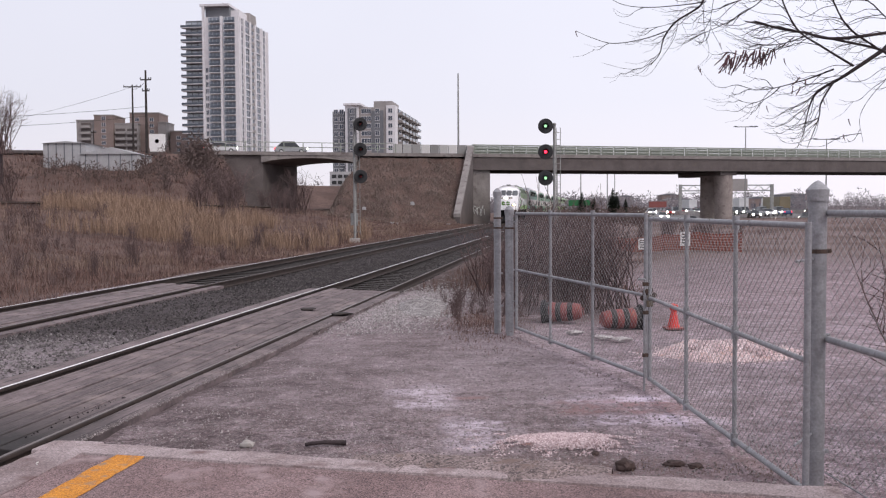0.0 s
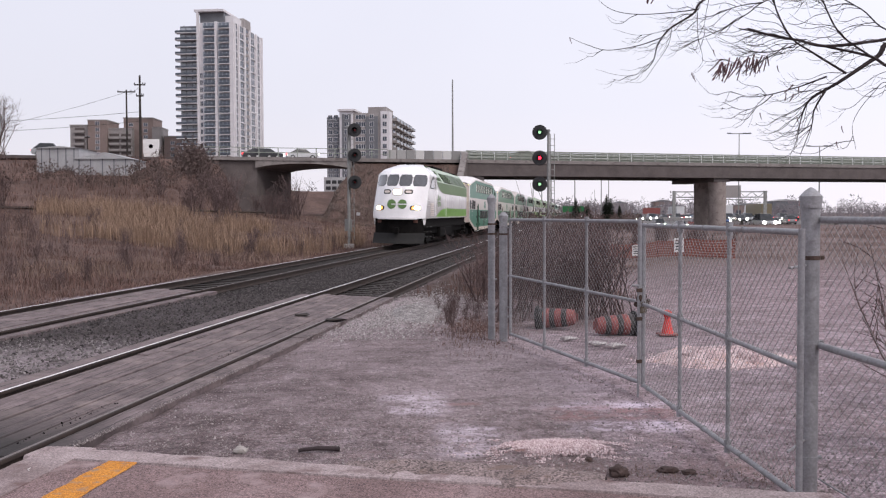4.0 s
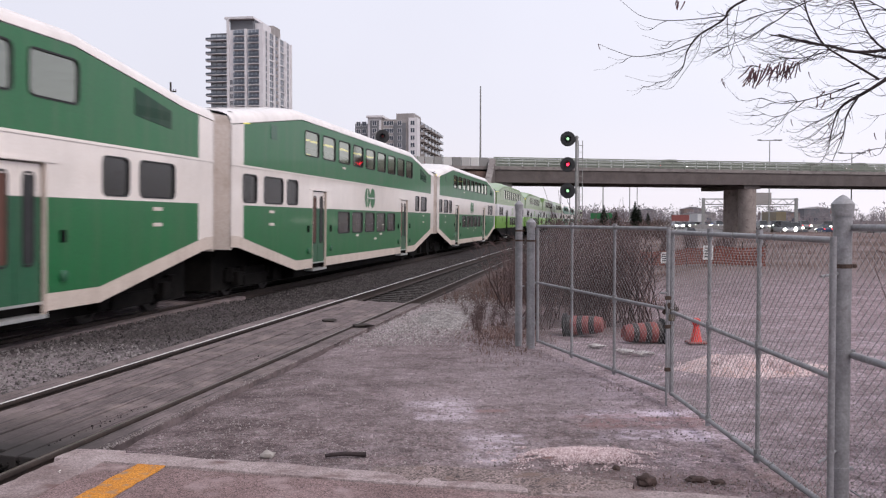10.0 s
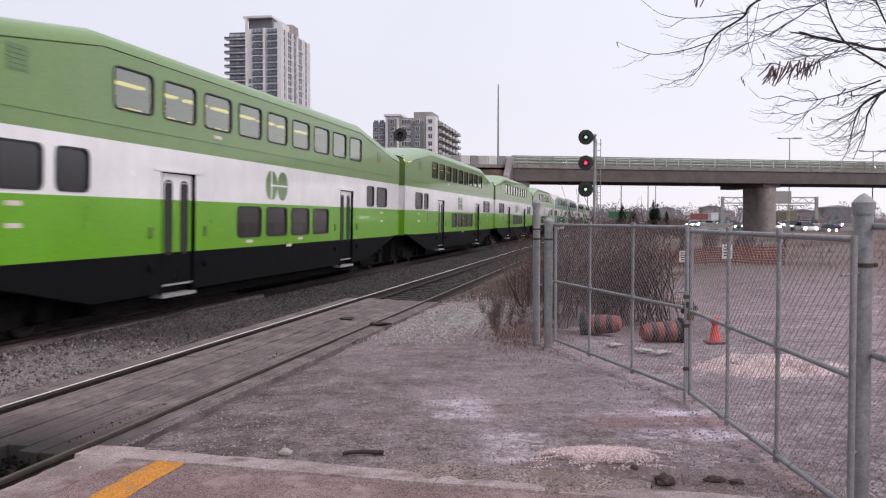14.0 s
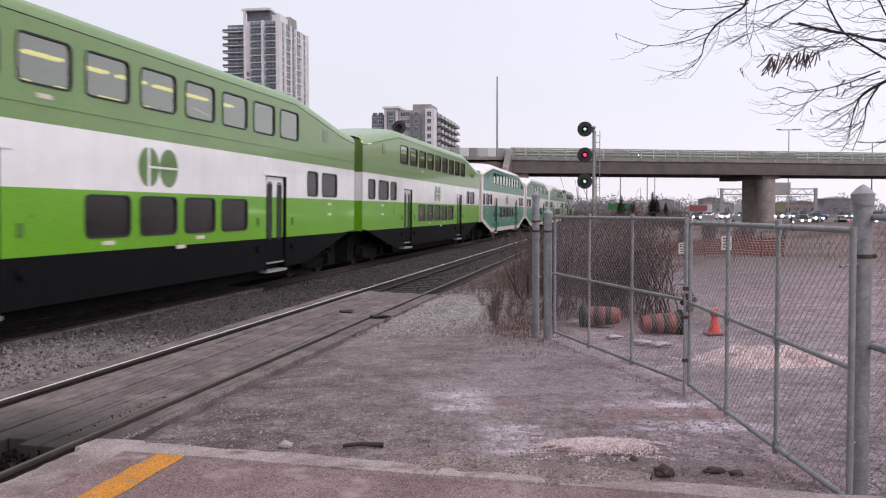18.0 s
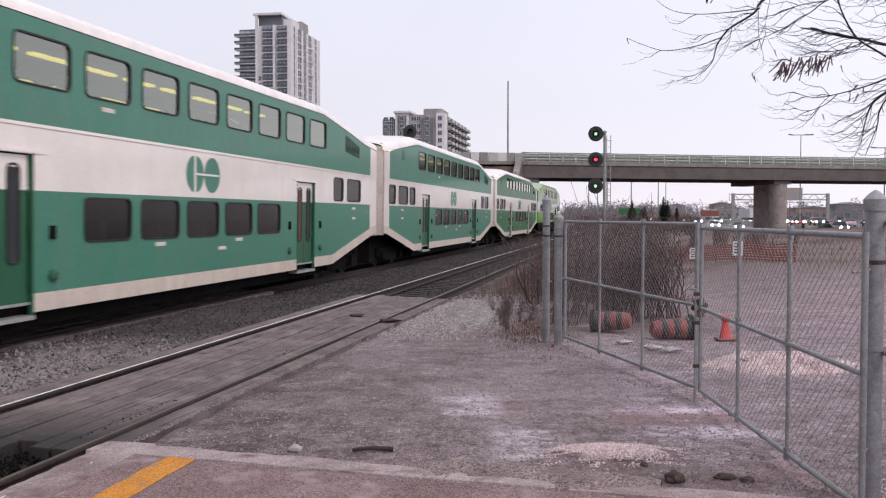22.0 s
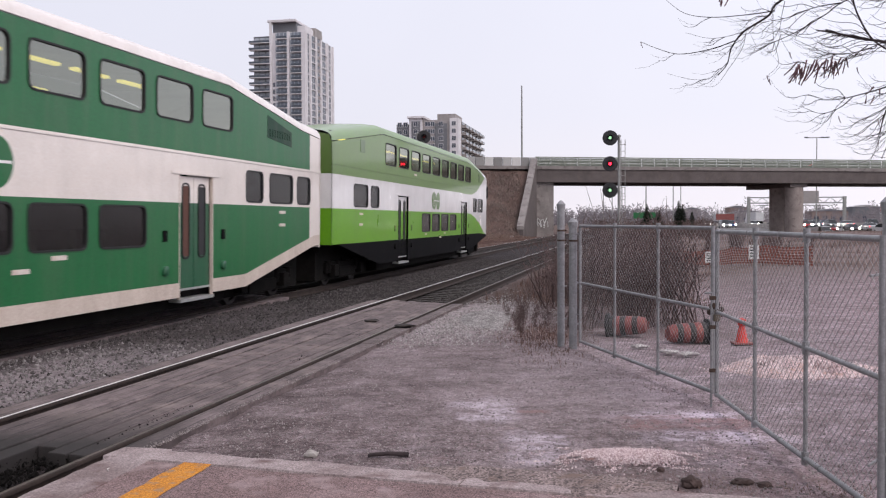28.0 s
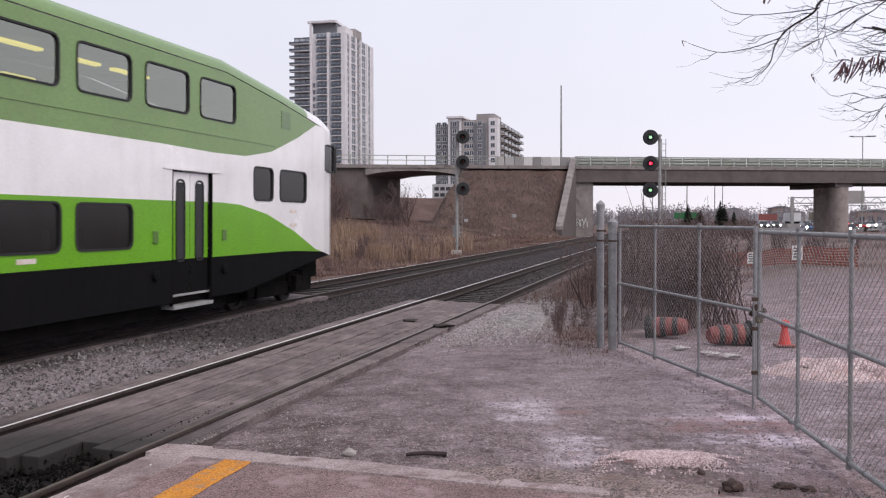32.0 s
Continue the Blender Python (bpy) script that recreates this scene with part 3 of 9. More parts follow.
def edging(a, b, width, n, side):
    """Old concrete edging from a to b, its outline broken and worn."""
    a, b = Vector(a), Vector(b)
    d = (b - a).normalized()
    p = Vector((-d.y, d.x, 0)) * side
    ln = (b - a).length / n
    for i in range(n):
        q0, q1 = a + d * (ln * i + 0.004), a + d * (ln * (i + 1) - 0.004)
        k = max(4, int(ln / 0.12))
        rows = []
        for j in range(k + 1):
            q = q0.lerp(q1, j / k)
            w0 = 0.03 * noise.noise(Vector((q.x * 2.1, q.y * 2.1, 1))) + 0.014 * noise.noise(Vector((q.x * 9, q.y * 9, 2)))
            w1 = 0.025 * noise.noise(Vector((q.x * 1.7, q.y * 1.7, 5))) + 0.01 * noise.noise(Vector((q.x * 8, q.y * 8, 6)))
            dip = 0.012 * noise.noise(Vector((q.x * 3, q.y * 3, 8)))
            o, e = q + p * w0, q + p * (width + w1)
            rows.append([(o.x, o.y, -0.3), (o.x, o.y, PZ - 0.025 + dip), (*(o + p * 0.025).xy, PZ + 0.004 + dip), (*((o + e) / 2).xy, PZ + 0.008 + dip * 0.5), (*(e - p * 0.01).xy, PZ + 0.006), (e.x, e.y, PZ - 0.03)])
        bm = bmesh.new()
        grid(bm, rows, side > 0)
        part("edging_block", bm, M_EDGE, platform, smooth=True)


rnd = random.Random(5)
edging((PC.x, PC.y, 0), (PR.x, PR.y, 0), 0.30, 2, -1)
edging((PC.x, PC.y - 0.02, 0), (near_l.x, near_l.y, 0), 0.40, 3, 1)
bm = bmesh.new()
ya, yb = Vector((-2.08, 6.70, 0)), Vector((-2.62, 3.2, 0))
ragged = [ya.lerp(yb, i / 40) for i in range(41)]
chip = lambda q, k: 0.02 * noise.noise(Vector((q.x * 3 + k, q.y * 11, k)))
grid(bm, [[(q.x - 0.12 + chip(q, 1), q.y, PZ + 0.004), (q.x + 0.12 + chip(q, 4), q.y, PZ + 0.004)] for q in ragged], False)
scuffs = random.Random(4)
for i in range(9):
    u = scuffs.uniform(0.02, 0.35)
    p = Vector((PC.x, PC.y, 0)).lerp(Vector((near_l.x, near_l.y, 0)), u) + Vector((scuffs.uniform(0.08, 0.36), 0, PZ + 0.012))
    q = p + Vector((scuffs.gauss(0, 0.07), scuffs.gauss(0, 0.05), 0))
    sb_ = bmesh.new()
    tube(sb_, [p, p.lerp(q, 0.5) + Vector((scuffs.gauss(0, 0.015), scuffs.gauss(0, 0.015), 0)), q], 0.004, n=4)
    part("scuff_mark", sb_, M_SCUFF, platform, "pale scrape on the edging")
part("yellow_line", bm, M_YELLOW, platform, "worn yellow safety line")

# ---------- overpass ----------
BA = math.atan(BRK)
M_CONCMID = surf("grimy_parapet_concrete", (0.17, 0.15, 0.145), (0.26, 0.235, 0.225), 0.7, 0.9, 0, 0.3, 15, (0.12, 0.1, 0.095))
bridge = thing("overpass_bridge", Matrix.Translation((0, BR0, 0)) @ Matrix.Rotation(BA, 4, "Z"), "concrete road overpass with green-grey steel railing", "bridge", kind="structure")
M_RAILGREEN = surf("green_grey_railing_paint", (0.20, 0.225, 0.19), (0.29, 0.31, 0.27), 1.5, 0.7, 0.1, 0.05)
XL, XR = -30.0, 150.0
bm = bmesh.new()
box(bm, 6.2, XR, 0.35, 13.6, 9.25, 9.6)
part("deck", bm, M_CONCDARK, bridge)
# girder colour is darkened for the shade under the deck
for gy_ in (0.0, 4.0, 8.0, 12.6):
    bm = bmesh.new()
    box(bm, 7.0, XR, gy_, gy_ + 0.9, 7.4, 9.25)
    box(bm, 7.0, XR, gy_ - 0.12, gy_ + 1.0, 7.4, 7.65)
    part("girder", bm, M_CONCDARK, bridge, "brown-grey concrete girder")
bm = bmesh.new()
box(bm, XL, XR, -0.15, 0.3, 9.25, 9.72)
part("parapet", bm, M_CONCMID, bridge)
for zz in (9.98, 10.42, 10.9):
    bm = bmesh.new()
    box(bm, 7.6, XR, -0.03, 0.09, zz, zz + 0.17)
    part("handrail", bm, M_RAILGREEN, bridge)
for zz in (10.3, 10.95):
    bm = bmesh.new()
    box(bm, XL, -4.0, -0.02, 0.06, zz, zz + 0.09)
    part("handrail", bm, M_RAILGREEN, bridge)
bm = bmesh.new()
box(bm, -0.06, 0.06, -0.04, 0.06, 0, 1.3)
post = part("railing_post", bm, M_RAILGREEN, bridge, m=Matrix.Translation((8.0, 0.0, 9.7)))
for i in range(1, 71):
    again(post, bridge, Matrix.Translation((8.0 + 2 * i, 0.0, 9.7)))
for i in range(11):
    again(post, bridge, Matrix.Translation((XL + 0.3 + 2.6 * i, 0.0, 9.7)))
bm = bmesh.new()
for i in range(70):
    for zz in (9.75, 10.18, 10.62):
        box(bm, 8.1 + 2 * i, 9.9 + 2 * i, 0.10, 0.13, zz, zz + 0.24)
part("railing_mesh", bm, M_RAILGREEN, bridge, "pale green slatted infill")
# grey barrier blocks along the road between the spans
rnd = random.Random(9)
for i in range(9):
    bm = bmesh.new()
    box(bm, -4.0 + 1.35 * i, -2.75 + 1.35 * i, 0.02, 0.35, 9.72, 10.95, 0.03)
    part("barrier_panel", bm, surf("barrier_panel_%d" % i, *[(lambda v: (v * 1.02, v, v * 0.98))(rnd.uniform(0.2, 0.55))] * 2, 1.0, 0.8), bridge)
bm = bmesh.new()
box(bm, XL - 40, 6.2, 0.3, 13.6, 9.2, 9.58)
part("road_deck", bm, M_CONCDARK, bridge)
bm = bmesh.new()
box(bm, 6.3, XR, 13.6, 13.9, 9.2, 10.6)
part("parapet", bm, M_CONC, bridge)
# abutment of the main span, with a sloping wing
bm = bmesh.new()
prism(bm, [(4.2, 0.3, -1), (10.4, 0.3, -1), (10.4, 0.3, 7.1), (9.6, 0.3, 9.25), (8.0, 0.3, 10.0), (5.2, 0.3, 1.0), (4.2, 0.3, 0.2)], (0, 13.0, 0))
bmesh.ops.recalc_face_normals(bm, faces=bm.faces)
part("abutment", bm, M_CONCMID, bridge, "graffiti-stained concrete abutment")
bm = bmesh.new()
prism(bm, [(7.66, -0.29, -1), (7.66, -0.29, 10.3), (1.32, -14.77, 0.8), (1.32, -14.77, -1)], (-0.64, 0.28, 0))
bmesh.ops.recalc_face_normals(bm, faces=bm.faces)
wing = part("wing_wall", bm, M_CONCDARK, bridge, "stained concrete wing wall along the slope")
bm = bmesh.new()
prism(bm, [(7.72, -0.31, 10.3), (7.72, -0.31, 10.75), (1.36, -14.83, 1.2), (1.36, -14.83, 0.75)], (-0.80, 0.35, 0))
bmesh.ops.recalc_face_normals(bm, faces=bm.faces)
part("coping", bm, M_CONCMID, wing, "sloping pale concrete coping")
M_SPRAY = surf("white_spray_paint", (0.5, 0.5, 0.5), (0.7, 0.7, 0.68), 2.0, 0.8)
rnd = random.Random(21)
for i in range(7):
    bm = bmesh.new()
    x0 = 6.2 + i * 0.5
    pts = [(x0 + 0.35 * math.cos(k * 0.9 + i), 0.27, 1.2 + 0.55 * math.sin(k * 1.3 + i * 2) + 0.1 * k) for k in range(7)]
    tube(bm, pts, 0.06, n=4)
    part("graffiti_stroke", bm, M_SPRAY, bridge)
# piers of two columns with a cap
M_PIER = surf("warm_grey_pier_concrete", (0.21, 0.175, 0.162), (0.30, 0.255, 0.24), 0.8, 0.9, 0, 0.3, 15, (0.17, 0.135, 0.125))
for cx in (49.7, 94.6):
    for yy in (1.6, 5.8):
        bm = bmesh.new()
        tube(bm, [(cx, yy, -0.6), (cx, yy, 6.9)], 1.4, n=22)
        part("pier_column", bm, M_PIER, bridge, "round concrete pier column", smooth=True)
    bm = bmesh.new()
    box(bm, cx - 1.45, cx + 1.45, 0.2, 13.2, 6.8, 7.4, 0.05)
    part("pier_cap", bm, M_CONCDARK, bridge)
# small left span: two abutments and a haunched slab
bm = bmesh.new()
prism(bm, [(-28.5, 0.3, -1), (-22.2, 0.3, -1), (-22.2, 0.3, 9.25), (-28.5, 0.3, 9.25)], (6.2, 13.2, 0))
bmesh.ops.recalc_face_normals(bm, faces=bm.faces)
part("abutment", bm, M_CONCDARK, bridge)
bm = bmesh.new()
prism(bm, [(-9.6, 0.5, -1), (-7.6, 0.5, -1), (-7.6, 0.5, 9.25), (-9.6, 0.5, 9.25)], (6.2, 13.0, 0))
bmesh.ops.recalc_face_normals(bm, faces=bm.faces)
part("abutment", bm, M_CONCDARK, bridge)
bm = bmesh.new()
arch = [(-22.4, -0.05, 9.25), (-22.4, -0.05, 8.2)]
for i in range(13):
    u = i / 12
    arch.append((-22.25 + 13.0 * u, -0.05, 8.25 + 0.65 * math.sin(math.pi * u) ** 0.7))
arch += [(-9.2, -0.05, 9.25)]
prism(bm, arch, (6.2, 13.4, 0))
bmesh.ops.recalc_face_normals(bm, faces=bm.faces)
part("haunched_slab", bm, M_CONCMID, bridge)
# ---------- train ----------
def paint(name, c, rough=0.32, dirt=(0.2, 0.17, 0.14), amount=0.25, coat=0.55):
    """Coach paint: faded a little, with grime streaks running down and dust low on the side."""
    m = surf(name, tuple(v * 0.92 for v in c), tuple(min(1, v * 1.06) for v in c), 0.8, rough, 0, 0.02, 30, None, 0.07)
    n, k = m.node_tree.nodes, m.node_tree.links
    b = n["Principled BSDF"]
    src = b.inputs["Base Color"].links[0].from_socket
    tc = n.new("ShaderNodeTexCoord")
    mp = n.new("ShaderNodeMapping")
    mp.inputs["Scale"].default_value = (1, 2.2, 0.25)
    k.new(tc.outputs["Object"], mp.inputs[0])
    t = n.new("ShaderNodeTexNoise")
    t.inputs["Scale"].default_value, t.inputs["Detail"].default_value, t.inputs["Roughness"].default_value = 1.5, 7, 0.65
    k.new(mp.outputs[0], t.inputs["Vector"])
    r = n.new("ShaderNodeMapRange")
    r.inputs[1].default_value, r.inputs[2].default_value, r.inputs[4].default_value = 0.45, 0.8, amount
    k.new(t.outputs[0], r.inputs[0])
    mx = n.new("ShaderNodeMix")
    mx.data_type = "RGBA"
    mx.inputs[7].default_value = (*dirt, 1)
    k.new(r.outputs[0], mx.inputs[0]), k.new(src, mx.inputs[6]), k.new(mx.outputs[2], b.inputs["Base Color"])
    b.inputs["Coat Weight"].default_value, b.inputs["Coat Roughness"].default_value = coat, 0.07
    return m


M_WHITE = paint("off_white_coach_paint", (0.79, 0.72, 0.675), amount=0.1)
M_CLEAN = paint("clean_white_coach_paint", (0.82, 0.80, 0.81), 0.25, amount=0.1)
M_TEAL = paint("faded_teal_green_paint", (0.048, 0.195, 0.132), 0.45, amount=0.3, coat=0.2)
M_SKIRT = paint("grimy_cream_skirt_paint", (0.59, 0.50, 0.44), 0.5, (0.22, 0.14, 0.095), 0.35, coat=0.1)
M_GREEN = paint("deep_green_paint", (0.010, 0.130, 0.040), 0.4, amount=0.2, coat=0.15)
M_LIME = paint("lime_green_paint", (0.135, 0.375, 0.010), 0.3, amount=0.1, coat=0.4)
M_OLIVE = paint("olive_green_paint", (0.15, 0.26, 0.075), 0.38, amount=0.12, coat=0.4)
M_LOCOGREEN = paint("dark_moss_green_paint", (0.085, 0.18, 0.035), 0.3, amount=0.1)
M_CHAR = paint("charcoal_lower_paint", (0.007, 0.0068, 0.0078), 0.7, amount=0.015, coat=0.0)
M_CHAR.node_tree.nodes["Principled BSDF"].inputs["IOR"].default_value = 1.12
M_DARKHATCH = paint("dark_green_hatch_panel", (0.009, 0.020, 0.005), 0.8, amount=0.05, coat=0.0)
M_DARKVENT = paint("dark_green_vent_paint", (0.010, 0.05, 0.028), 0.7, coat=0.1)
M_DOORG = paint("dark_door_green", (0.016, 0.10, 0.048), 0.4, amount=0.15, coat=0.3)
M_ROOFW = paint("off_white_roof_paint", (0.80, 0.74, 0.71), 0.45, (0.35, 0.28, 0.24), 0.3)
M_GANG = surf("grimy_cream_gangway_panel", (0.60, 0.525, 0.475), (0.70, 0.62, 0.57), 0.7, 0.6, 0, 0.02, 20, (0.50, 0.41, 0.35))
# olive band of the end wall, darkened: shade between coaches in the colour
M_GANGG = paint("shaded_olive_end_wall", (0.09, 0.17, 0.03), 0.5)
M_PANE_UP = pane_mat("upper_coach_window_glass", (0.50, 0.52, 0.47), 0.26, 0.05, (0.74, 0.77, 0.68))
M_PANE_LOW = pane_mat("tinted_coach_window_glass", (0.17, 0.175, 0.165), 0.04, 0.22)
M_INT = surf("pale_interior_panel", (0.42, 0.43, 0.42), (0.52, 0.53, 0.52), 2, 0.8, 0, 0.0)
# the lower saloon's dimness is put into this dark grey
M_INTDARK = surf("lower_interior_dimmed_colour", (0.06, 0.062, 0.06), (0.11, 0.112, 0.108), 2, 0.8, 0, 0.0)
M_LIGHT = glow("fluorescent_strip", (1.0, 0.84, 0.16), 1.5)
M_SEAT = surf("green_seat_cloth", (0.03, 0.07, 0.06), (0.05, 0.1, 0.08), 6, 0.9)
M_ALU = surf("worn_aluminium", (0.5, 0.5, 0.5), (0.65, 0.65, 0.64), 6, 0.4, 0.7, 0.05)
M_REDBROWN = surf("red_brown_notice", (0.085, 0.035, 0.024), (0.12, 0.05, 0.034), 6, 0.6)
M_HEAD = glow("lit_headlamp", (1.0, 0.72, 0.36), 30.0)
M_AMBER = glow("lit_class_light", (1.0, 0.76, 0.42), 24.0)
M_PLOUGH = surf("sooty_plough_steel", (0.006, 0.0055, 0.0055), (0.016, 0.015, 0.0145), 3, 0.85, 0.0, 0.15)
M_MARKER = glow("amber_marker_light", (1.0, 0.5, 0.1), 1.6)
M_PALEOLIVE = paint("pale_olive_roof_paint", (0.26, 0.38, 0.20), 0.4, amount=0.15)
M_MOSS = paint("moss_green_paint", (0.062, 0.145, 0.022), 0.45, amount=0.1, coat=0.15)
M_HATCH = paint("grey_green_hatch_paint", (0.045, 0.075, 0.03), 0.6, amount=0.1, coat=0.1)

CL, HALF = 27.03, 1.51
bm = bmesh.new()
box(bm, -0.004, 0.004, -0.19, 0.19, -0.035, 0.035)
BAR_ME = bpy.data.meshes.new("lettering_bar")
bm.to_mesh(BAR_ME)
bm.free()
BAR_ME.materials.append(M_GANG)
A0, A1 = 0.46, 26.57
SMALL = {}
for sfx, m2 in (("", M_DOORG), ("_lime", M_LOCOGREEN)):
    for nm, mt in (("door_control", M_LOCOGREEN if sfx else M_CHAR), ("marker_lamp", M_CHAR if sfx else m2), ("side_vent", m2)):
        bm = bmesh.new()
        if nm == "door_control":
            box(bm, -0.03, 0.03, -0.07, 0.07, -0.1, 0.1, 0.01)
        elif nm == "marker_lamp":
            lathe(bm, [(0.05, -0.06), (0.09, -0.05), (0.09, 0.05), (0.05, 0.06)], 12, "X")
        else:
            box(bm, -0.006, 0.006, -0.24, 0.24, -0.19, 0.19)
            for i in range(5):
                box(bm, -0.014, 0.014, -0.22, 0.22, -0.16 + 0.07 * i, -0.13 + 0.07 * i)
        SMALL[nm + sfx] = bpy.data.meshes.new(nm)
        bm.to_mesh(SMALL[nm + sfx])
        bm.free()
        SMALL[nm + sfx].materials.append(mt)


def piece(xs):
    """A piecewise linear function through (x, y) pairs."""
    def f(v):
        if v <= xs[0][0]:
            return xs[0][1]
        for (x0, y0), (x1, y1) in zip(xs, xs[1:]):
            if v <= x1:
                return y0 + (y1 - y0) * (v - x0) / (x1 - x0)
        return xs[-1][1]
    return f


def side_panel(bm, x, a0, a1, zlo, zhi, holes, cuts=(), taper=None):
    """Part of a coach side at x, from a0 to a1 along it, with openings (a, b, z0, z1)."""
    ys = {a0, a1}
    for h in holes:
        ys |= {min(max(h[0], a0), a1), min(max(h[1], a0), a1)}
    ys |= {c for c in cuts if a0 < c < a1}
    ys = sorted(ys)
    for y0, y1 in zip(ys, ys[1:]):
        if y1 - y0 < 1e-4:
            continue
        mid = (y0 + y1) / 2
        spans = sorted((h[2], h[3]) for h in holes if h[0] <= mid <= h[1])
        lows, highs = (zlo(y0), zlo(y1)), (zhi(y0), zhi(y1))
        edges = [lows]
        for z0, z1 in spans:
            edges += [(z0, z0), (z1, z1)]
        edges.append(highs)
        for lo, hi in zip(edges[::2], edges[1::2]):
            lo = (max(lo[0], lows[0]), max(lo[1], lows[1]))
            hi = (min(hi[0], highs[0]), min(hi[1], highs[1]))
            if hi[0] - lo[0] < 1e-3 and hi[1] - lo[1] < 1e-3:
                continue
            hi = (max(hi[0], lo[0]), max(hi[1], lo[1]))
            t0, t1 = (taper(y0), taper(y1)) if taper else (1, 1)
            q = [(x * t0, y0 - CL / 2, lo[0]), (x * t1, y1 - CL / 2, lo[1]), (x * t1, y1 - CL / 2, hi[1]), (x * t0, y0 - CL / 2, hi[0])]
            v = [bm.verts.new(p) for p in (q if x > 0 else q[::-1])]
            bm.faces.new(v)


def rrect(a, b, z0, z1, r, n=3):
    out = []
    for cy, cz, t0 in ((b - r, z1 - r, 0), (a + r, z1 - r, 90), (a + r, z0 + r, 180), (b - r, z0 + r, 270)):
        for i in range(n + 1):
            t = radians(t0 + 90 * i / n)
            out.append((cy + r * math.cos(t), cz + r * math.sin(t)))
    return out


def window_meshes(w, h, glass, frame_mat, r=0.11):
    """Frame and pane of a coach window, centred at the origin and facing +x."""
    bm = bmesh.new()
    o, i = rrect(-w / 2 - 0.03, w / 2 + 0.03, -h / 2 - 0.03, h / 2 + 0.03, r + 0.025), rrect(-w / 2, w / 2, -h / 2, h / 2, r)
    rings = [[bm.verts.new((d, y, z)) for y, z in q] for d, q in ((-0.02, o), (0.014, o), (0.014, i), (-0.06, i))]
    k = len(o)
    for g, e in zip(rings, rings[1:]):
        for j in range(k):
            bm.faces.new((g[j], g[(j + 1) % k], e[(j + 1) % k], e[j]))
    fm = bpy.data.meshes.new("window_frame")
    bm.to_mesh(fm)
    bm.free()
    fm.materials.append(frame_mat)
    bm = bmesh.new()
    bm.faces.new([bm.verts.new((-0.018, y, z)) for y, z in i])
    pm = bpy.data.meshes.new("pane")
    bm.to_mesh(pm)
    bm.free()
    pm.materials.append(glass)
    return fm, pm


WIN = {k: window_meshes(*v) for k, v in {
    "up": (1.32, 0.68, M_PANE_UP, M_RUBBER), "low": (1.38, 0.66, M_PANE_LOW, M_RUBBER), "mid": (1.40, 0.64, M_PANE_LOW, M_RUBBER),
    "slim": (0.88, 0.64, M_PANE_LOW, M_RUBBER), "door": (0.24, 1.38, M_PANE_LOW, M_RUBBER, 0.09), "cab": (0.66, 0.62, M_PANE_LOW, M_RUBBER, 0.06)}.items()}
SIZE = {"up": (1.32, 0.68), "low": (1.38, 0.66), "mid": (1.40, 0.64), "slim": (0.88, 0.64), "cab": (0.66, 0.62)}


def put_window(car, kind, a, z, x, label=""):
    fm, pm = WIN[kind]
    f = new("window", fm)
    f.parent = car
    f.matrix_basis = Matrix.Translation((x, a - CL / 2, z)) @ (Matrix.Rotation(math.pi, 4, "Z") if x < 0 else Matrix())
    p = new("pane", pm)
    p.parent = f
    p.visible_shadow = False
    if label:
        f["label"] = label
    return f


def disc_logo(car, a, z, mat, x=HALF, r=0.36):
    """Two discs joined by a white bar, as a plain emblem."""
    bm = bmesh.new()
    for c, cut in ((a - 0.38, True), (a + 0.38, False)):
        n = 28
        if cut:     # left disc with a vertical slit
            for lo, hi in ((95, 265), (-85, 85)):
                off = -0.018 if lo == 95 else 0.018
                pts = [(x + 0.006, c + off + r * math.cos(radians(lo + (hi - lo) * i / n)) - CL / 2, z + r * math.sin(radians(lo + (hi - lo) * i / n))) for i in range(n + 1)]
                prism(bm, pts, (-0.02, 0, 0))
        else:
            prism(bm, [(x + 0.006, c + r * math.cos(i * math.tau / n) - CL / 2, z + r * math.sin(i * math.tau / n)) for i in range(n)], (-0.02, 0, 0))
    ob = part("emblem", bm, mat, car, "green emblem of two discs")
    bm = bmesh.new()
    box(bm, x + 0.002, x + 0.01, a - 0.36 - CL / 2, a + 0.70 - CL / 2, z - 0.02, z + 0.02)
    part("emblem_bar", bm, M_CLEAN, ob)


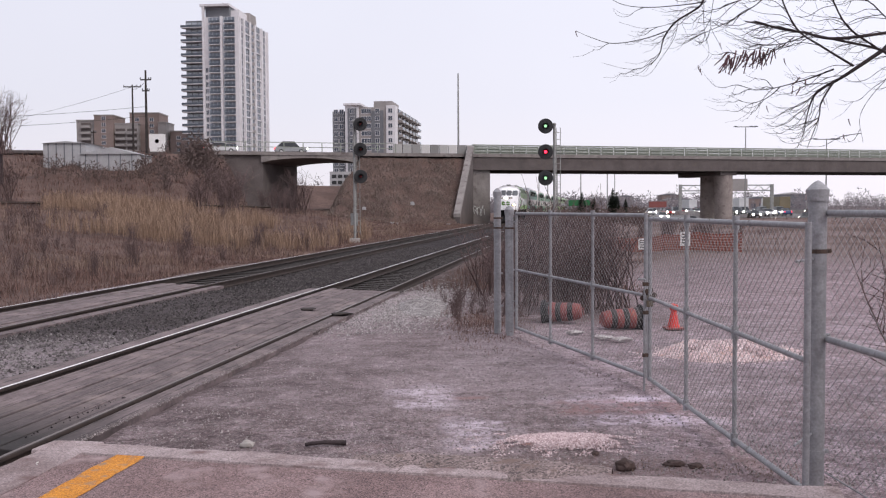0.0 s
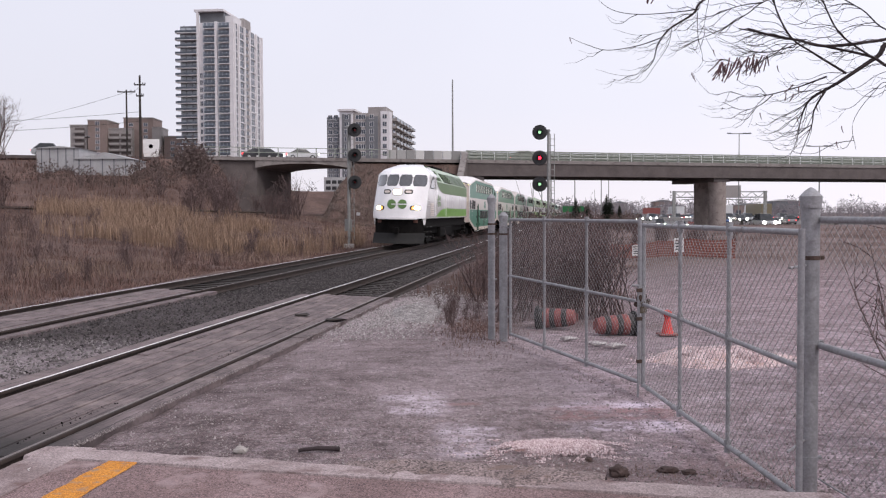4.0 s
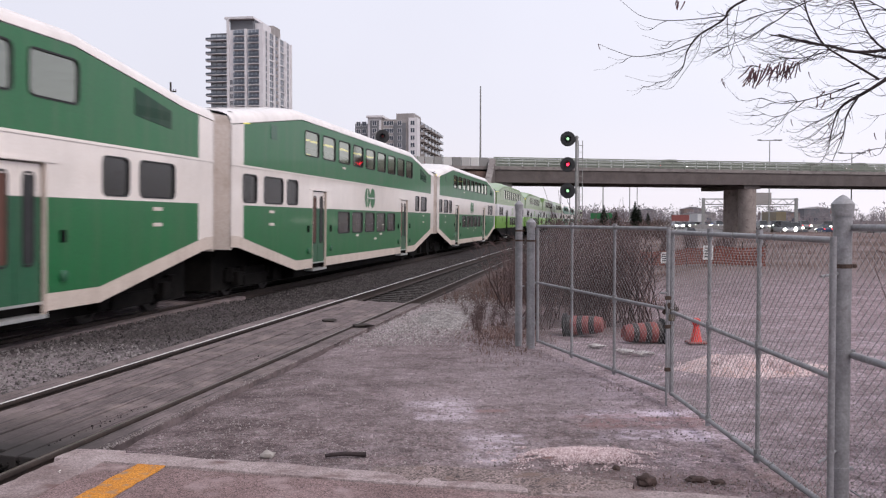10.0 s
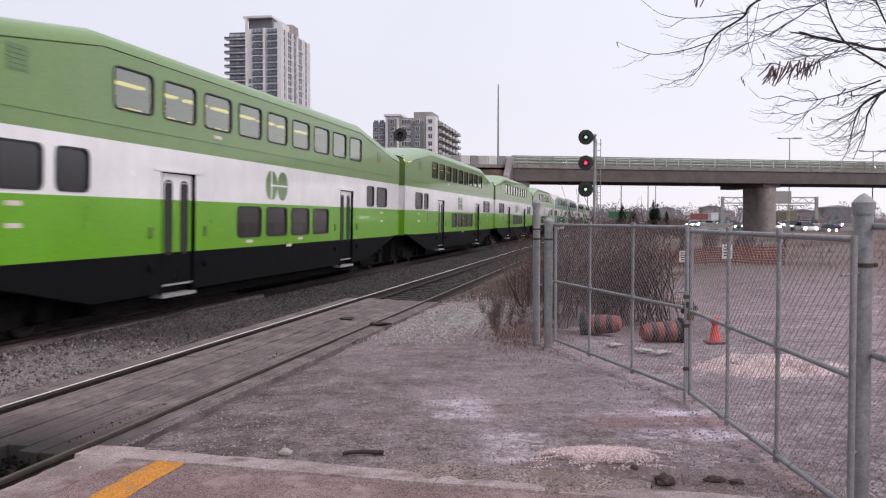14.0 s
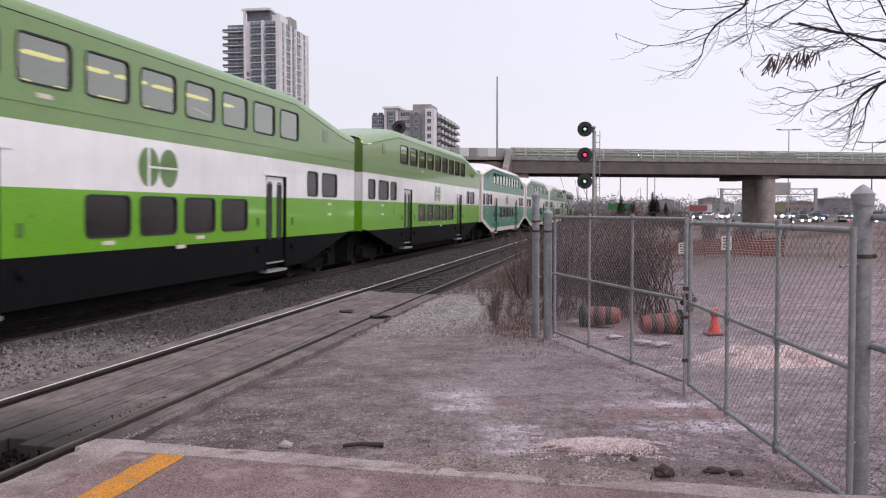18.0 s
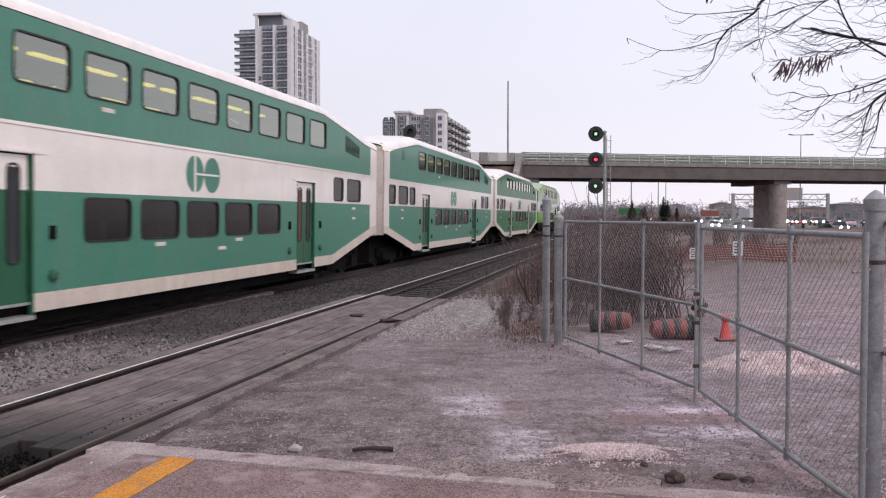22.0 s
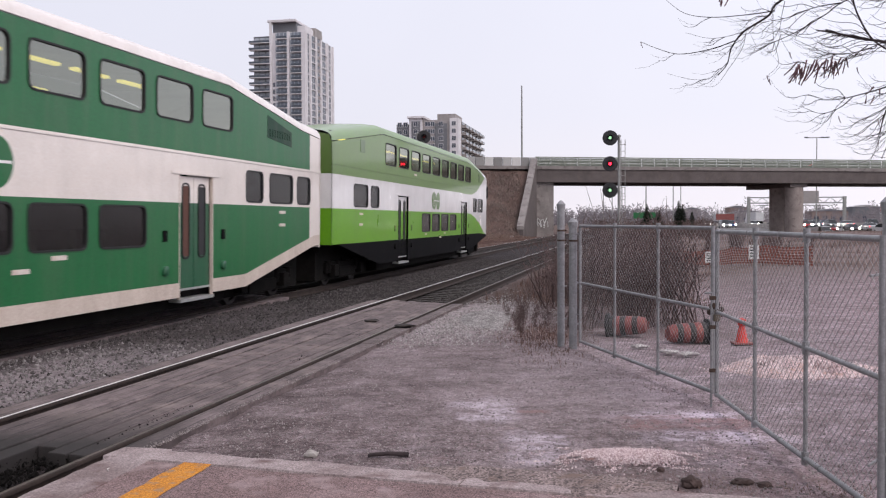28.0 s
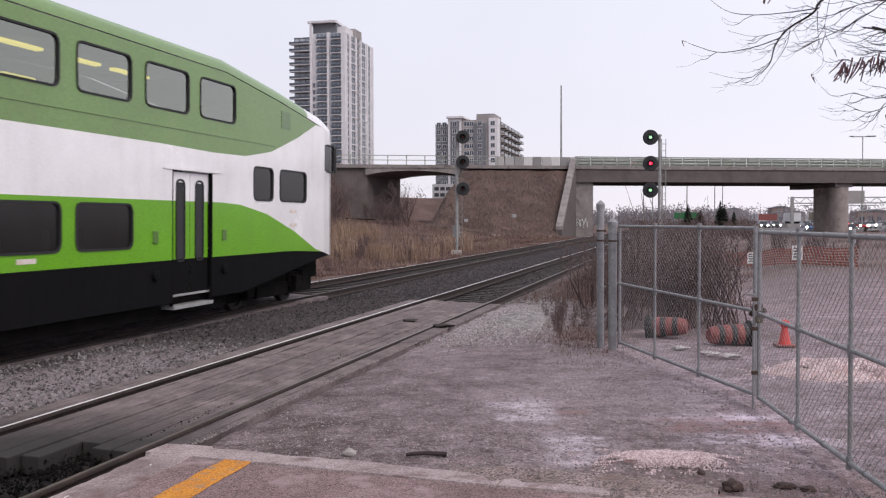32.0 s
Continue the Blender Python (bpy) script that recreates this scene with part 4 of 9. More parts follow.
def bogie(car, y, big=0.43, base=2.5, wheels=2):
    t = new("truck")
    t.parent = car
    t.matrix_basis = Matrix.Translation((0, y, -0.07))
    bm = bmesh.new()
    span = base * (wheels - 1) / 2
    for sx in (-1, 1):
        box(bm, sx * 0.98 - 0.07, sx * 0.98 + 0.07, -span - 0.55, span + 0.55, 0.36, 0.68, 0.03)
        box(bm, sx * 1.0 - 0.09, sx * 1.0 + 0.09, -span + 0.45, span - 0.45, 0.2, 0.5, 0.04)
        for j in range(wheels):
            c = -span + base * j
            box(bm, sx * 1.08 - 0.1, sx * 1.08 + 0.1, c - 0.17, c + 0.17, 0.26, 0.6, 0.03)
            lathe(bm, [(0.11, 0.46), (0.11, 0.72)], 10, "Z", (sx * 1.02, c - 0.38, 0))
            lathe(bm, [(0.11, 0.46), (0.11, 0.72)], 10, "Z", (sx * 1.02, c + 0.38, 0))
    box(bm, -1.0, 1.0, -0.25, 0.25, 0.45, 0.8)
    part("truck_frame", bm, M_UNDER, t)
    bm = bmesh.new()
    for sx in (-1, 1):
        lathe(bm, [(0.05, 0.65 * sx), (big, 0.66 * sx), (big + 0.03, 0.69 * sx), (big, 0.72 * sx), (big, 0.81 * sx), (big - 0.09, 0.82 * sx), (big - 0.1, 0.77 * sx), (0.13, 0.77 * sx), (0.12, 0.85 * sx), (0.02, 0.86 * sx)], 24, "X")
    tube(bm, [(-0.7, 0, 0), (0.7, 0, 0)], 0.09, n=10)
    w = part("wheelset", bm, M_WHEEL, t, smooth=True, m=Matrix.Translation((0, -span, big)))
    for j in range(1, wheels):
        again(w, t, Matrix.Translation((0, -span + base * j, big)))


def coach(name, livery, front, rear, label, cab=False):
    car = thing(name, Matrix(), label, "train car", "coaches of the commuter train")
    lime = livery == "lime"
    paint_up, paint_low = (M_OLIVE, M_LIME) if lime else ((M_TEAL, M_TEAL) if livery == "teal" else (M_GREEN, M_GREEN))
    white = M_CLEAN if lime else M_WHITE
    roof_mat = M_OLIVE if lime else M_ROOFW
    zb = piece([(0, 1.2), (0.95, 1.16), (5.2, 0.40), (21.83, 0.40), (26.08, 1.16), (27.1, 1.2)])
    zr = piece([(0, 4.36), (0.5, 4.38), (5.55, 5.01), (21.0, 4.98), (23.4, 4.68), (25.2, 4.44), (26.6, 4.34), (27.1, 4.33)])
    taper = None
    z2, z3, z1 = 2.16, 3.12, 1.15
    f_low, f_up, f_sk = (lambda a: z2), (lambda a: z3), (lambda a: min(z2, zb(a) + 0.27))
    if lime:
        f_sk = lambda a: max(zb(a) + 0.02, z1)
    a1 = 26.98 if cab else A1
    cuts = [0.5, 0.95, 5.2, 5.55, 21.0, 21.83, 23.4, 25.2, 26.08]
    if cab:
        zr = piece([(0, 4.36), (0.5, 4.38), (5.55, 5.01), (20.8, 4.98), (23.2, 4.72), (25.6, 4.40), (26.4, 4.24), (26.75, 4.05), (27.0, 3.86)])
        zb = piece([(0, 1.2), (0.95, 1.16), (5.2, 0.40), (21.6, 0.42), (25.6, 0.94), (27.1, 1.0)])
        taper = piece([(0, 1.0), (25.75, 1.0), (26.2, 0.97), (26.6, 0.89), (26.85, 0.78), (26.98, 0.66)])
        f_low = piece([(0, z2), (20.6, z2), (21.4, 2.13), (22.6, 1.95), (24.0, 1.58), (25.2, 1.16), (25.9, 0.98), (27.1, 0.95)])
        f_up = piece([(0, z3), (18.5, z3 - 0.02), (20.3, 3.07), (21.6, 3.09), (22.8, 3.26), (24.2, 3.68), (25.6, 4.2), (26.2, 4.5), (27.1, 4.6)])
        f_sk = piece([(0, z1), (23.8, z1), (25.6, 1.08), (26.2, 0.98), (27.1, 0.95)])
        f_raw, f_lo = f_up, f_low
        f_up = lambda a: min(f_raw(a), zr(a) - 0.36)
        f_low = lambda a: max(f_lo(a), f_sk(a))
        cuts += [18.5, 20.3, 20.6, 20.8, 21.4, 21.6, 22.0, 22.6, 22.8, 23.2, 23.5, 24.0, 24.2, 24.7, 25.6, 25.9, 26.2, 26.4, 26.6, 26.75, 26.85]
    f_top = lambda a: max(f_up(a) if cab else z3, zr(a) - 0.38)
    mid_c = CL / 2
    four = (lime and front == 2) or rear == 3
    ups = [mid_c + 1.745 * (i - 4) for i in range(9)]
    doors = [(7.56, 8.94) if four else (6.66, 8.04), (18.9, 20.26)]
    lows = [mid_c + 1.745 * (i - 2) for i in range(1 if four else 0, 5)]
    mids = [("slim", 1.67), ("mid", 3.33), ("slim", 4.81)] if front == 3 else [("mid", 3.17), ("slim", 4.66)]
    mids += [("slim", 22.37), ("mid", 23.93)] if rear == 2 else [("slim", 22.31), ("mid", 23.86), ("slim", 25.33)]
    if cab:
        mids = [("mid", 3.17), ("slim", 4.66), ("slim", 22.42), ("mid", 23.93), ("cab", 26.1)]
    holes = [(a - 0.66, a + 0.66, 3.69, 4.37) for a in ups]
    holes += [(a - 0.69, a + 0.69, 1.40, 2.06) for a in lows]
    holes += [(a - SIZE[k][0] / 2, a + SIZE[k][0] / 2, 2.25 if k != "cab" else 3.01, 2.89 if k != "cab" else 3.63) for k, a in mids]
    holes += [(a, b, 0.2, 2.68) for a, b in doors]
    post0, post1 = (A0 + 0.8, A1 - 0.8) if not lime else (A0, a1)
    spec = [("skirt", zb, f_sk, M_CHAR if lime else M_SKIRT, A0, a1), ("lower_panel", f_sk, f_low, paint_low, post0, post1),
            ("centre_band", f_low, f_up, white, post0, post1), ("upper_panel", f_up, f_top, paint_up, post0, post1)]
    if not lime:
        spec += [("end_post", f_sk, f_top, M_WHITE, A0, post0), ("end_post", f_sk, f_top, M_WHITE, post1, A1)]
    for pn, lo, hi, mat_, a, b in spec:
        for sx in (-1, 1):
            stops = [a, b]
            if pn in ("skirt", "lower_panel"):
                stops = [a, doors[0][0], doors[0][1], doors[1][0], doors[1][1], b]
            for p0, p1 in zip(stops[::2], stops[1::2]):
                bm = bmesh.new()
                side_panel(bm, sx * HALF, p0, p1, lo, hi, holes, cuts, taper)
                part(pn, bm, mat_, car)
    # roof: a shallow vault that dips at the ends
    prof = [(1.0, -0.36), (0.985, -0.24), (0.93, -0.14), (0.80, -0.07), (0.5, -0.02), (0.0, 0.0)]
    prof = prof + [(-x, z) for x, z in prof[-2::-1]]
    st = sorted({A0, a1, *[c for c in cuts if c > 0.4]})
    split = 24.7 if cab else 99
    for nm, mat_, run in (("roof", roof_mat, [a for a in st if a <= split]), ("nose_roof", white, [a for a in st if a >= split])):
        if run:
            bm = bmesh.new()
            grid(bm, [[(HALF * x * (taper(a) if taper else 1), a - CL / 2, zr(a) + z) for x, z in prof] for a in run])
            part(nm, bm, mat_, car, smooth=True)
    for a in (7.2, 10.1, 13.5, 16.8, 19.8):
        bm = bmesh.new()
        box(bm, -0.5, 0.5, a - 0.5 - CL / 2, a + 0.5 - CL / 2, 4.95, 5.03, 0.02)
        part("roof_vent", bm, roof_mat, car)
    bm = bmesh.new()
    box(bm, 1.16, 1.30, 0.93 - CL / 2, 1.07 - CL / 2, 4.12, 4.36, 0.02)
    part("roof_marker", bm, M_BLACK, car)
    # ends and gangway
    ends = [(A0, -1)] if cab else [(A0, -1), (A1, 1)]
    for a, d in ends:
        bands = ((1.12, z1, M_CHAR), (z1, z2, M_LIME), (z2, z3, M_CLEAN), (z3, 4.34, M_GANGG)) if lime else ((1.12, 4.34, M_GANG),)
        for w0, w1, wm in bands:
            bm = bmesh.new()
            crown = [(1, w1), (-1, w1)] if w1 < 4 else [(1, 3.98), (0.93, 4.2), (0.5, 4.32), (-0.5, 4.32), (-0.93, 4.2), (-1, 3.98)]
            prism(bm, [(x * HALF, a + 0.02 * -d - CL / 2, z) for x, z in [(-1, w0), (1, w0)] + crown], (0, 0.05 * -d, 0))
            bmesh.ops.recalc_face_normals(bm, faces=bm.faces)
            part("end_wall", bm, wm, car)
        # folded dark diaphragm round the gangway door
        for i in range(3):
            bm = bmesh.new()
            w = 0.70 - 0.03 * (i % 2)
            box(bm, -w, w, *sorted((a + 0.13 * i * d - CL / 2, a + (0.13 * i + 0.1) * d - CL / 2)), 1.12, 3.42 - 0.03 * (i % 2), 0.03)
            part("diaphragm", bm, M_GANG if not lime else M_UNDER, car)
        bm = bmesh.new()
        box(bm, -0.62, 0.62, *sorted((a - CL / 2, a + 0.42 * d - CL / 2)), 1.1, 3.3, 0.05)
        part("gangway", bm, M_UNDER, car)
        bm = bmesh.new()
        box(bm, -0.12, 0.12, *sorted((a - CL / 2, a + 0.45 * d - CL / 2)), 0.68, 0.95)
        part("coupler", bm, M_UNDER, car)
    if cab:
        bm = bmesh.new()
        us = [i / 8 - 1 for i in range(17)]
        lv = [0.95, 1.3, 1.8, 2.4, 2.9, 3.2, 3.5, 3.95]
        back = piece([(0.9, 0.02), (1.8, 0.12), (2.8, 0.10), (3.3, 0.0), (3.95, -0.34)])
        grid(bm, [[(HALF * 0.66 * u, a1 + back(z) * (1 - 0.75 * u ** 4) - CL / 2, z) for u in us] for z in lv], True)
        part("nose_front", bm, M_CLEAN, car, "rounded white cab front", True)
        bm = bmesh.new()
        for u0, u1 in ((-0.92, -0.08), (0.08, 0.92)):
            grid(bm, [[(HALF * 0.66 * (u0 + (u1 - u0) * i / 4), a1 + 0.02 + back(z) * 0.9 - CL / 2, z) for i in range(5)] for z in (2.95, 3.2, 3.5, 3.72)], True)
        part("windscreen", bm, M_BLACK, car)
        bm = bmesh.new()
        box(bm, 1.28, 1.46, 26.62 - CL / 2, 26.70 - CL / 2, 3.0, 3.62, 0.02)
        part("mirror", bm, M_BLACK, car)
        bm = bmesh.new()
        box(bm, -0.9, 0.9, 25.4 - CL / 2, 26.8 - CL / 2, 0.4, 1.0, 0.05)
        tube(bm, [(0.35, 26.9 - CL / 2, 0.95), (0.4, 27.15 - CL / 2, 0.75), (0.38, 27.1 - CL / 2, 0.45)], 0.035, n=6)
        box(bm, -0.16, 0.16, 26.5 - CL / 2, 27.2 - CL / 2, 0.7, 1.0, 0.04)
        part("buffer_gear", bm, M_UNDER, car)
    # windows
    for sx in (-1, 1):
        for a in ups:
            put_window(car, "up", a, 4.03, sx * HALF)
        for a in lows:
            put_window(car, "low", a, 1.73, sx * HALF)
        for k, a in mids:
            put_window(car, k, a, 2.57 if k != "cab" else 3.32, sx * HALF * (0.98 if k == "cab" else 1))
        # doors: two leaves in a shallow recess, a step below
        for a, b in doors:
            x = sx * (HALF - 0.06)
            for i in range(2):
                l0, l1 = a + 0.03 + i * (b - a - 0.06) / 2, a + 0.03 + (i + 1) * (b - a - 0.06) / 2 - 0.02
                bm = bmesh.new()
                box(bm, *sorted((x, x - sx * 0.04)), l0 - CL / 2, l1 - CL / 2, 0.55, z2)
                leaf = part("door", bm, M_LIME if lime else M_DOORG, car)
                bm = bmesh.new()
                box(bm, *sorted((x + sx * 0.002, x - sx * 0.04)), l0 - CL / 2, l1 - CL / 2, z2, 2.66)
                part("door_top", bm, white, leaf)
                bm = bmesh.new()
                box(bm, *sorted((x + sx * 0.003, x - sx * 0.042)), l0 - CL / 2, l1 - CL / 2, 0.545, z1 if lime else 0.72)
                part("kick_panel", bm, M_CHAR if lime else M_DOORG, leaf)
                w = new("door_window", WIN["door"][0])
                w.parent = leaf
                w.matrix_basis = Matrix.Translation((x + sx * 0.004, (l0 + l1) / 2 - CL / 2, 1.82)) @ (Matrix.Rotation(math.pi, 4, "Z") if sx < 0 else Matrix())
                bm = bmesh.new()
                box(bm, *sorted((x + sx * 0.007, x + sx * 0.002)), (l0 + l1) / 2 - 0.11 - CL / 2, (l0 + l1) / 2 + 0.11 - CL / 2, 1.15, 2.48)
                part("door_glass", bm, M_REDBROWN if i == 0 and not lime else M_BLACK, leaf)
            bm = bmesh.new()
            box(bm, *sorted((sx * (HALF + 0.03), sx * (HALF - 0.35))), a - CL / 2, b - CL / 2, 0.30, 0.36)
            box(bm, *sorted((sx * (HALF - 0.05), sx * (HALF - 0.35))), a - CL / 2, b - CL / 2, 0.51, 0.55)
            part("step", bm, M_ALU, car)
            bm = bmesh.new()
            box(bm, *sorted((sx * (HALF + 0.015), sx * (HALF - 0.06))), a - 0.30 - CL / 2, b + 0.30 - CL / 2, 2.69, 2.74)
            part("door_header", bm, white, car)
            # lime coaches: charcoal jambs put the door recess's shade into the colour
            bm = bmesh.new()
            box(bm, *sorted((sx * (HALF + 0.004), sx * (HALF - 0.06))), a - 0.012 - CL / 2, a + 0.015 - CL / 2, 0.36, 2.69)
            jamb = part("door_jamb", bm, M_CHAR if lime else M_DOORG if livery == "teal" else M_SKIRT, car)
            again(jamb, car, Matrix.Translation((0, b - a, 0)))
        for a, z in ((3.2, 2.02), (3.2, 1.70), (10.0, 3.52), (14.4, 1.12), (mid_c + 1.75, 1.28), (mid_c - 1.75, 1.28), (23.93, 2.02), (23.93, 1.72)):
            bar = new("lettering_bar", BAR_ME)
            bar.parent, bar.matrix_basis = car, Matrix.Translation((sx * HALF, a - CL / 2, z))
        for a in ((doors[0][0] - 0.45, doors[0][1] + 0.45, doors[1][0] - 0.55, doors[1][1] + 0.45)):
            for nm, z in (("door_control", 1.55), ("marker_lamp", 0.92)):
                o = new(nm, SMALL[nm + ("_lime" if lime else "")])
                o.parent, o.matrix_basis = car, Matrix.Translation((sx * HALF, a - CL / 2, z))
        big = None if lime and front == 2 else 23.75
        if big:
            bm = bmesh.new()
            x0 = sx * (HALF + 0.008)
            q = [(-0.74, 3.72), (0.74, 3.60), (0.74, 3.95), (-0.74, 4.22)]
            prism(bm, [(x0, big + y - CL / 2, z) for y, z in q], (-sx * 0.02, 0, 0))
            for i in range(9):
                y = -0.6 + 0.15 * i
                box(bm, *sorted((x0, x0 + sx * 0.012)), big + y - 0.015 - CL / 2, big + y + 0.015 - CL / 2, 3.74, 3.92)
            bmesh.ops.recalc_face_normals(bm, faces=bm.faces)
            part("louvred_vent", bm, M_LOCOGREEN if lime else M_DARKVENT, car, "dark louvred air vent")
        for a in (3.3,) if not four or not lime else (3.3, 23.5):
            o = new("side_vent", SMALL["side_vent" + ("_lime" if lime else "")])
            o.parent, o.matrix_basis = car, Matrix.Translation((sx * HALF, a - CL / 2, 4.08 if a < 9 else 3.98))
        bm = bmesh.new()
        rib = 3.38 if lime else z3 - 0.05
        box(bm, *sorted((sx * (HALF + 0.012), sx * HALF)), A0 - CL / 2, (A1 - 3.6 if cab else A1) - CL / 2, rib, rib + 0.035)
        part("side_rib", bm, M_OLIVE if lime else M_WHITE, car)
    disc_logo(car, mid_c, 2.62, M_LOCOGREEN if lime else paint_low, HALF)
    # inside
    bm = bmesh.new()
    box(bm, -1.40, 1.40, 1.5 - CL / 2, 25.4 - CL / 2, 2.18, 2.22)
    box(bm, -1.485, 1.485, 5.4 - CL / 2, 21.4 - CL / 2, 4.60, 4.64)
    part("upper_saloon", bm, M_INT, car)
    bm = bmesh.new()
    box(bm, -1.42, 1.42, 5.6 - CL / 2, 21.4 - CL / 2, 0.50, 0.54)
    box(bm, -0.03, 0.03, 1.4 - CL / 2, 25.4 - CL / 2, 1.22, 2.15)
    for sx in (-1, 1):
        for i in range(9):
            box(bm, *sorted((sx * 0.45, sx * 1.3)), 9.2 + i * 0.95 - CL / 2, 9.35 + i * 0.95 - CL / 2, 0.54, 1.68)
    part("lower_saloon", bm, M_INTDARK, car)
    bm = bmesh.new()
    for sx in (-1, 1):
        for i in range(13):
            box(bm, *sorted((sx * 0.45, sx * 1.32)), 5.6 + i * 1.15 - CL / 2, 5.74 + i * 1.15 - CL / 2, 2.22, 3.6)
    tagged(part("seating", bm, M_SEAT, car), kind="stuff")
    bm = bmesh.new()
    for i in range(10):
        box(bm, -0.36, -0.22, 5.9 + i * 1.55 - CL / 2, 7.0 + i * 1.55 - CL / 2, 4.55, 4.60)
    part("light_strip", bm, M_LIGHT, car)
    # wide black boxes added to darken the shaded gap beneath the coach
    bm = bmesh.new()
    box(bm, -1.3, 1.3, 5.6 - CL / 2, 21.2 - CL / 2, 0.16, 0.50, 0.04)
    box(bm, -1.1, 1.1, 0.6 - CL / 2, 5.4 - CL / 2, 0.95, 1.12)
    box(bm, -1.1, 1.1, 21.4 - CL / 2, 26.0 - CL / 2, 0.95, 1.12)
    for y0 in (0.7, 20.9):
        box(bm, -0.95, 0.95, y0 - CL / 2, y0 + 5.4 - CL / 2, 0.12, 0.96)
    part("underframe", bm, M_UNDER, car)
    bogie(car, 3.2 - CL / 2)
    bogie(car, 23.8 - CL / 2)
    return car


LL = 21.8     # locomotive, nose at y = 0


def locomotive():
    loco = thing("locomotive", Matrix(), "white and green diesel passenger locomotive with lit headlamps", "locomotive")
    W = 1.55
    ac = piece([(1.3, 0.0), (1.75, 0.0), (2.5, 0.10), (3.28, 0.34), (3.38, 0.40), (4.08, 1.12), (4.18, 1.22), (4.4, 1.58), (4.6, 2.1), (4.75, 2.6), (4.9, 3.4), (4.97, 4.1)])
    ec = piece([(1.3, 0.80), (1.75, 0.90), (2.3, 1.15), (3.28, 1.80), (4.08, 2.3), (4.18, 2.4), (4.5, 2.75), (4.97, 4.6)])
    pw = piece([(1.3, 3.4), (1.9, 3.2), (3.28, 2.6), (4.2, 2.3), (4.97, 2.0)])
    wf = piece([(1.3, 1.50), (1.7, W), (3.0, W), (4.1, W - 0.02), (4.18, W - 0.05), (4.5, 1.26), (4.75, 1.0), (4.9, 0.84), (4.97, 0.7)])

    def npt(u, z, off=0.0):
        """A point of the nose: nearly flat below, wrapped back round the windscreen above."""
        return Vector((wf(z) * u, ac(z) + (ec(z) - ac(z)) * abs(u) ** pw(z) - off, min(z, 4.18) + 0.80 * max(0.0, z - 4.18)))

    bm = bmesh.new()
    us = [math.copysign(abs(i / 14 - 1) ** 0.7, i / 14 - 1) for i in range(29)]
    lv = [1.55, 1.75, 2.1, 2.5, 2.9, 3.28, 3.38, 3.6, 3.85, 4.08, 4.18, 4.28, 4.4, 4.5, 4.58, 4.66, 4.74, 4.82, 4.9, 4.94, 4.97]
    crown = [[npt(u, z) for u in us] for z in lv]
    crown += [[Vector((0.75 * u, 5.4, 4.79)) for u in us], [Vector((0.9 * u, 6.6, 4.73)) for u in us]]
    grid(bm, crown)
    part("nose", bm, M_CLEAN, loco, "rounded white nose", True)
    for sx in (-1, 1):
        def run(z, a1, n=10):
            p = npt(sx, z)
            return [(p.x, p.y + (a1 - p.y) * i / n, p.z) for i in range(n + 1)]

        FOLD, EAVE = 3.80, 4.72      # where the side folds in, and where the roof begins
        bm = bmesh.new()
        grid(bm, [run(z, 20.85) for z in (1.55, 1.75, 2.5, 3.28, 3.38, FOLD)], sx < 0)
        part("side_panel", bm, M_CLEAN, loco, smooth=True)
        bm = bmesh.new()
        grid(bm, [run(z, 5.05, 4) for z in (FOLD, 4.08, 4.18, 4.4, 4.6, EAVE)], sx < 0)
        part("cab_side", bm, M_CLEAN, loco, smooth=True)

        def slope_x(z):
            return W - (z - FOLD) * 0.62 / (EAVE - FOLD)

        bm = bmesh.new()
        grid(bm, [[(sx * slope_x(z), a_, z) for a_ in (5.0, 8.0, 12.0, 16.0, 20.85)] for z in (FOLD, 4.1, 4.4, EAVE)], sx < 0)
        part("roof_slope", bm, M_PALEOLIVE, loco)
        bm = bmesh.new()
        prism(bm, [(sx * 0.2, 5.0, FOLD), (sx * W, 5.0, FOLD), (sx * (W - 0.06), 5.0, 4.18), (sx * 1.05, 5.0, 4.68), (sx * 0.2, 5.0, 4.74)], (0, 0.04, 0))
        bmesh.ops.recalc_face_normals(bm, faces=bm.faces)
        part("cab_bulkhead", bm, M_CLEAN, loco)
        # paint sweeps
        x = sx * (W + 0.005)
        low = piece([(4.8, 1.64), (5.6, 1.84), (6.6, 2.02), (8.0, 2.14), (9.6, 2.18), (21, 2.18)])
        bm = bmesh.new()
        cs = [4.8, 5.2, 5.6, 6.1, 6.6, 7.3, 8.0, 9.6, 20.8]
        grid(bm, [[(x, q, 1.62) for q in cs], [(x, q, low(q)) for q in cs]], sx < 0)
        part("lime_sweep", bm, M_LIME, loco)
        up = piece([(5.05, FOLD), (5.4, 3.60), (5.9, 3.42), (6.6, 3.26), (7.6, 3.15), (9, 3.12), (21, 3.12)])
        bm = bmesh.new()
        cs = [5.05, 5.2, 5.4, 5.65, 5.9, 6.2, 6.6, 7.1, 7.6, 9, 20.8]
        grid(bm, [[(x, q, up(q)) for q in cs], [(x - sx * 0.004, q, FOLD + 0.01) for q in cs]], sx < 0)
        part("green_sweep", bm, M_MOSS, loco)
        bm = bmesh.new()
        box(bm, *sorted((sx * (W + 0.02), sx * (W - 0.02))), 5.05, 20.85, FOLD - 0.02, FOLD + 0.02)
        part("gutter", bm, M_PALEOLIVE, loco)
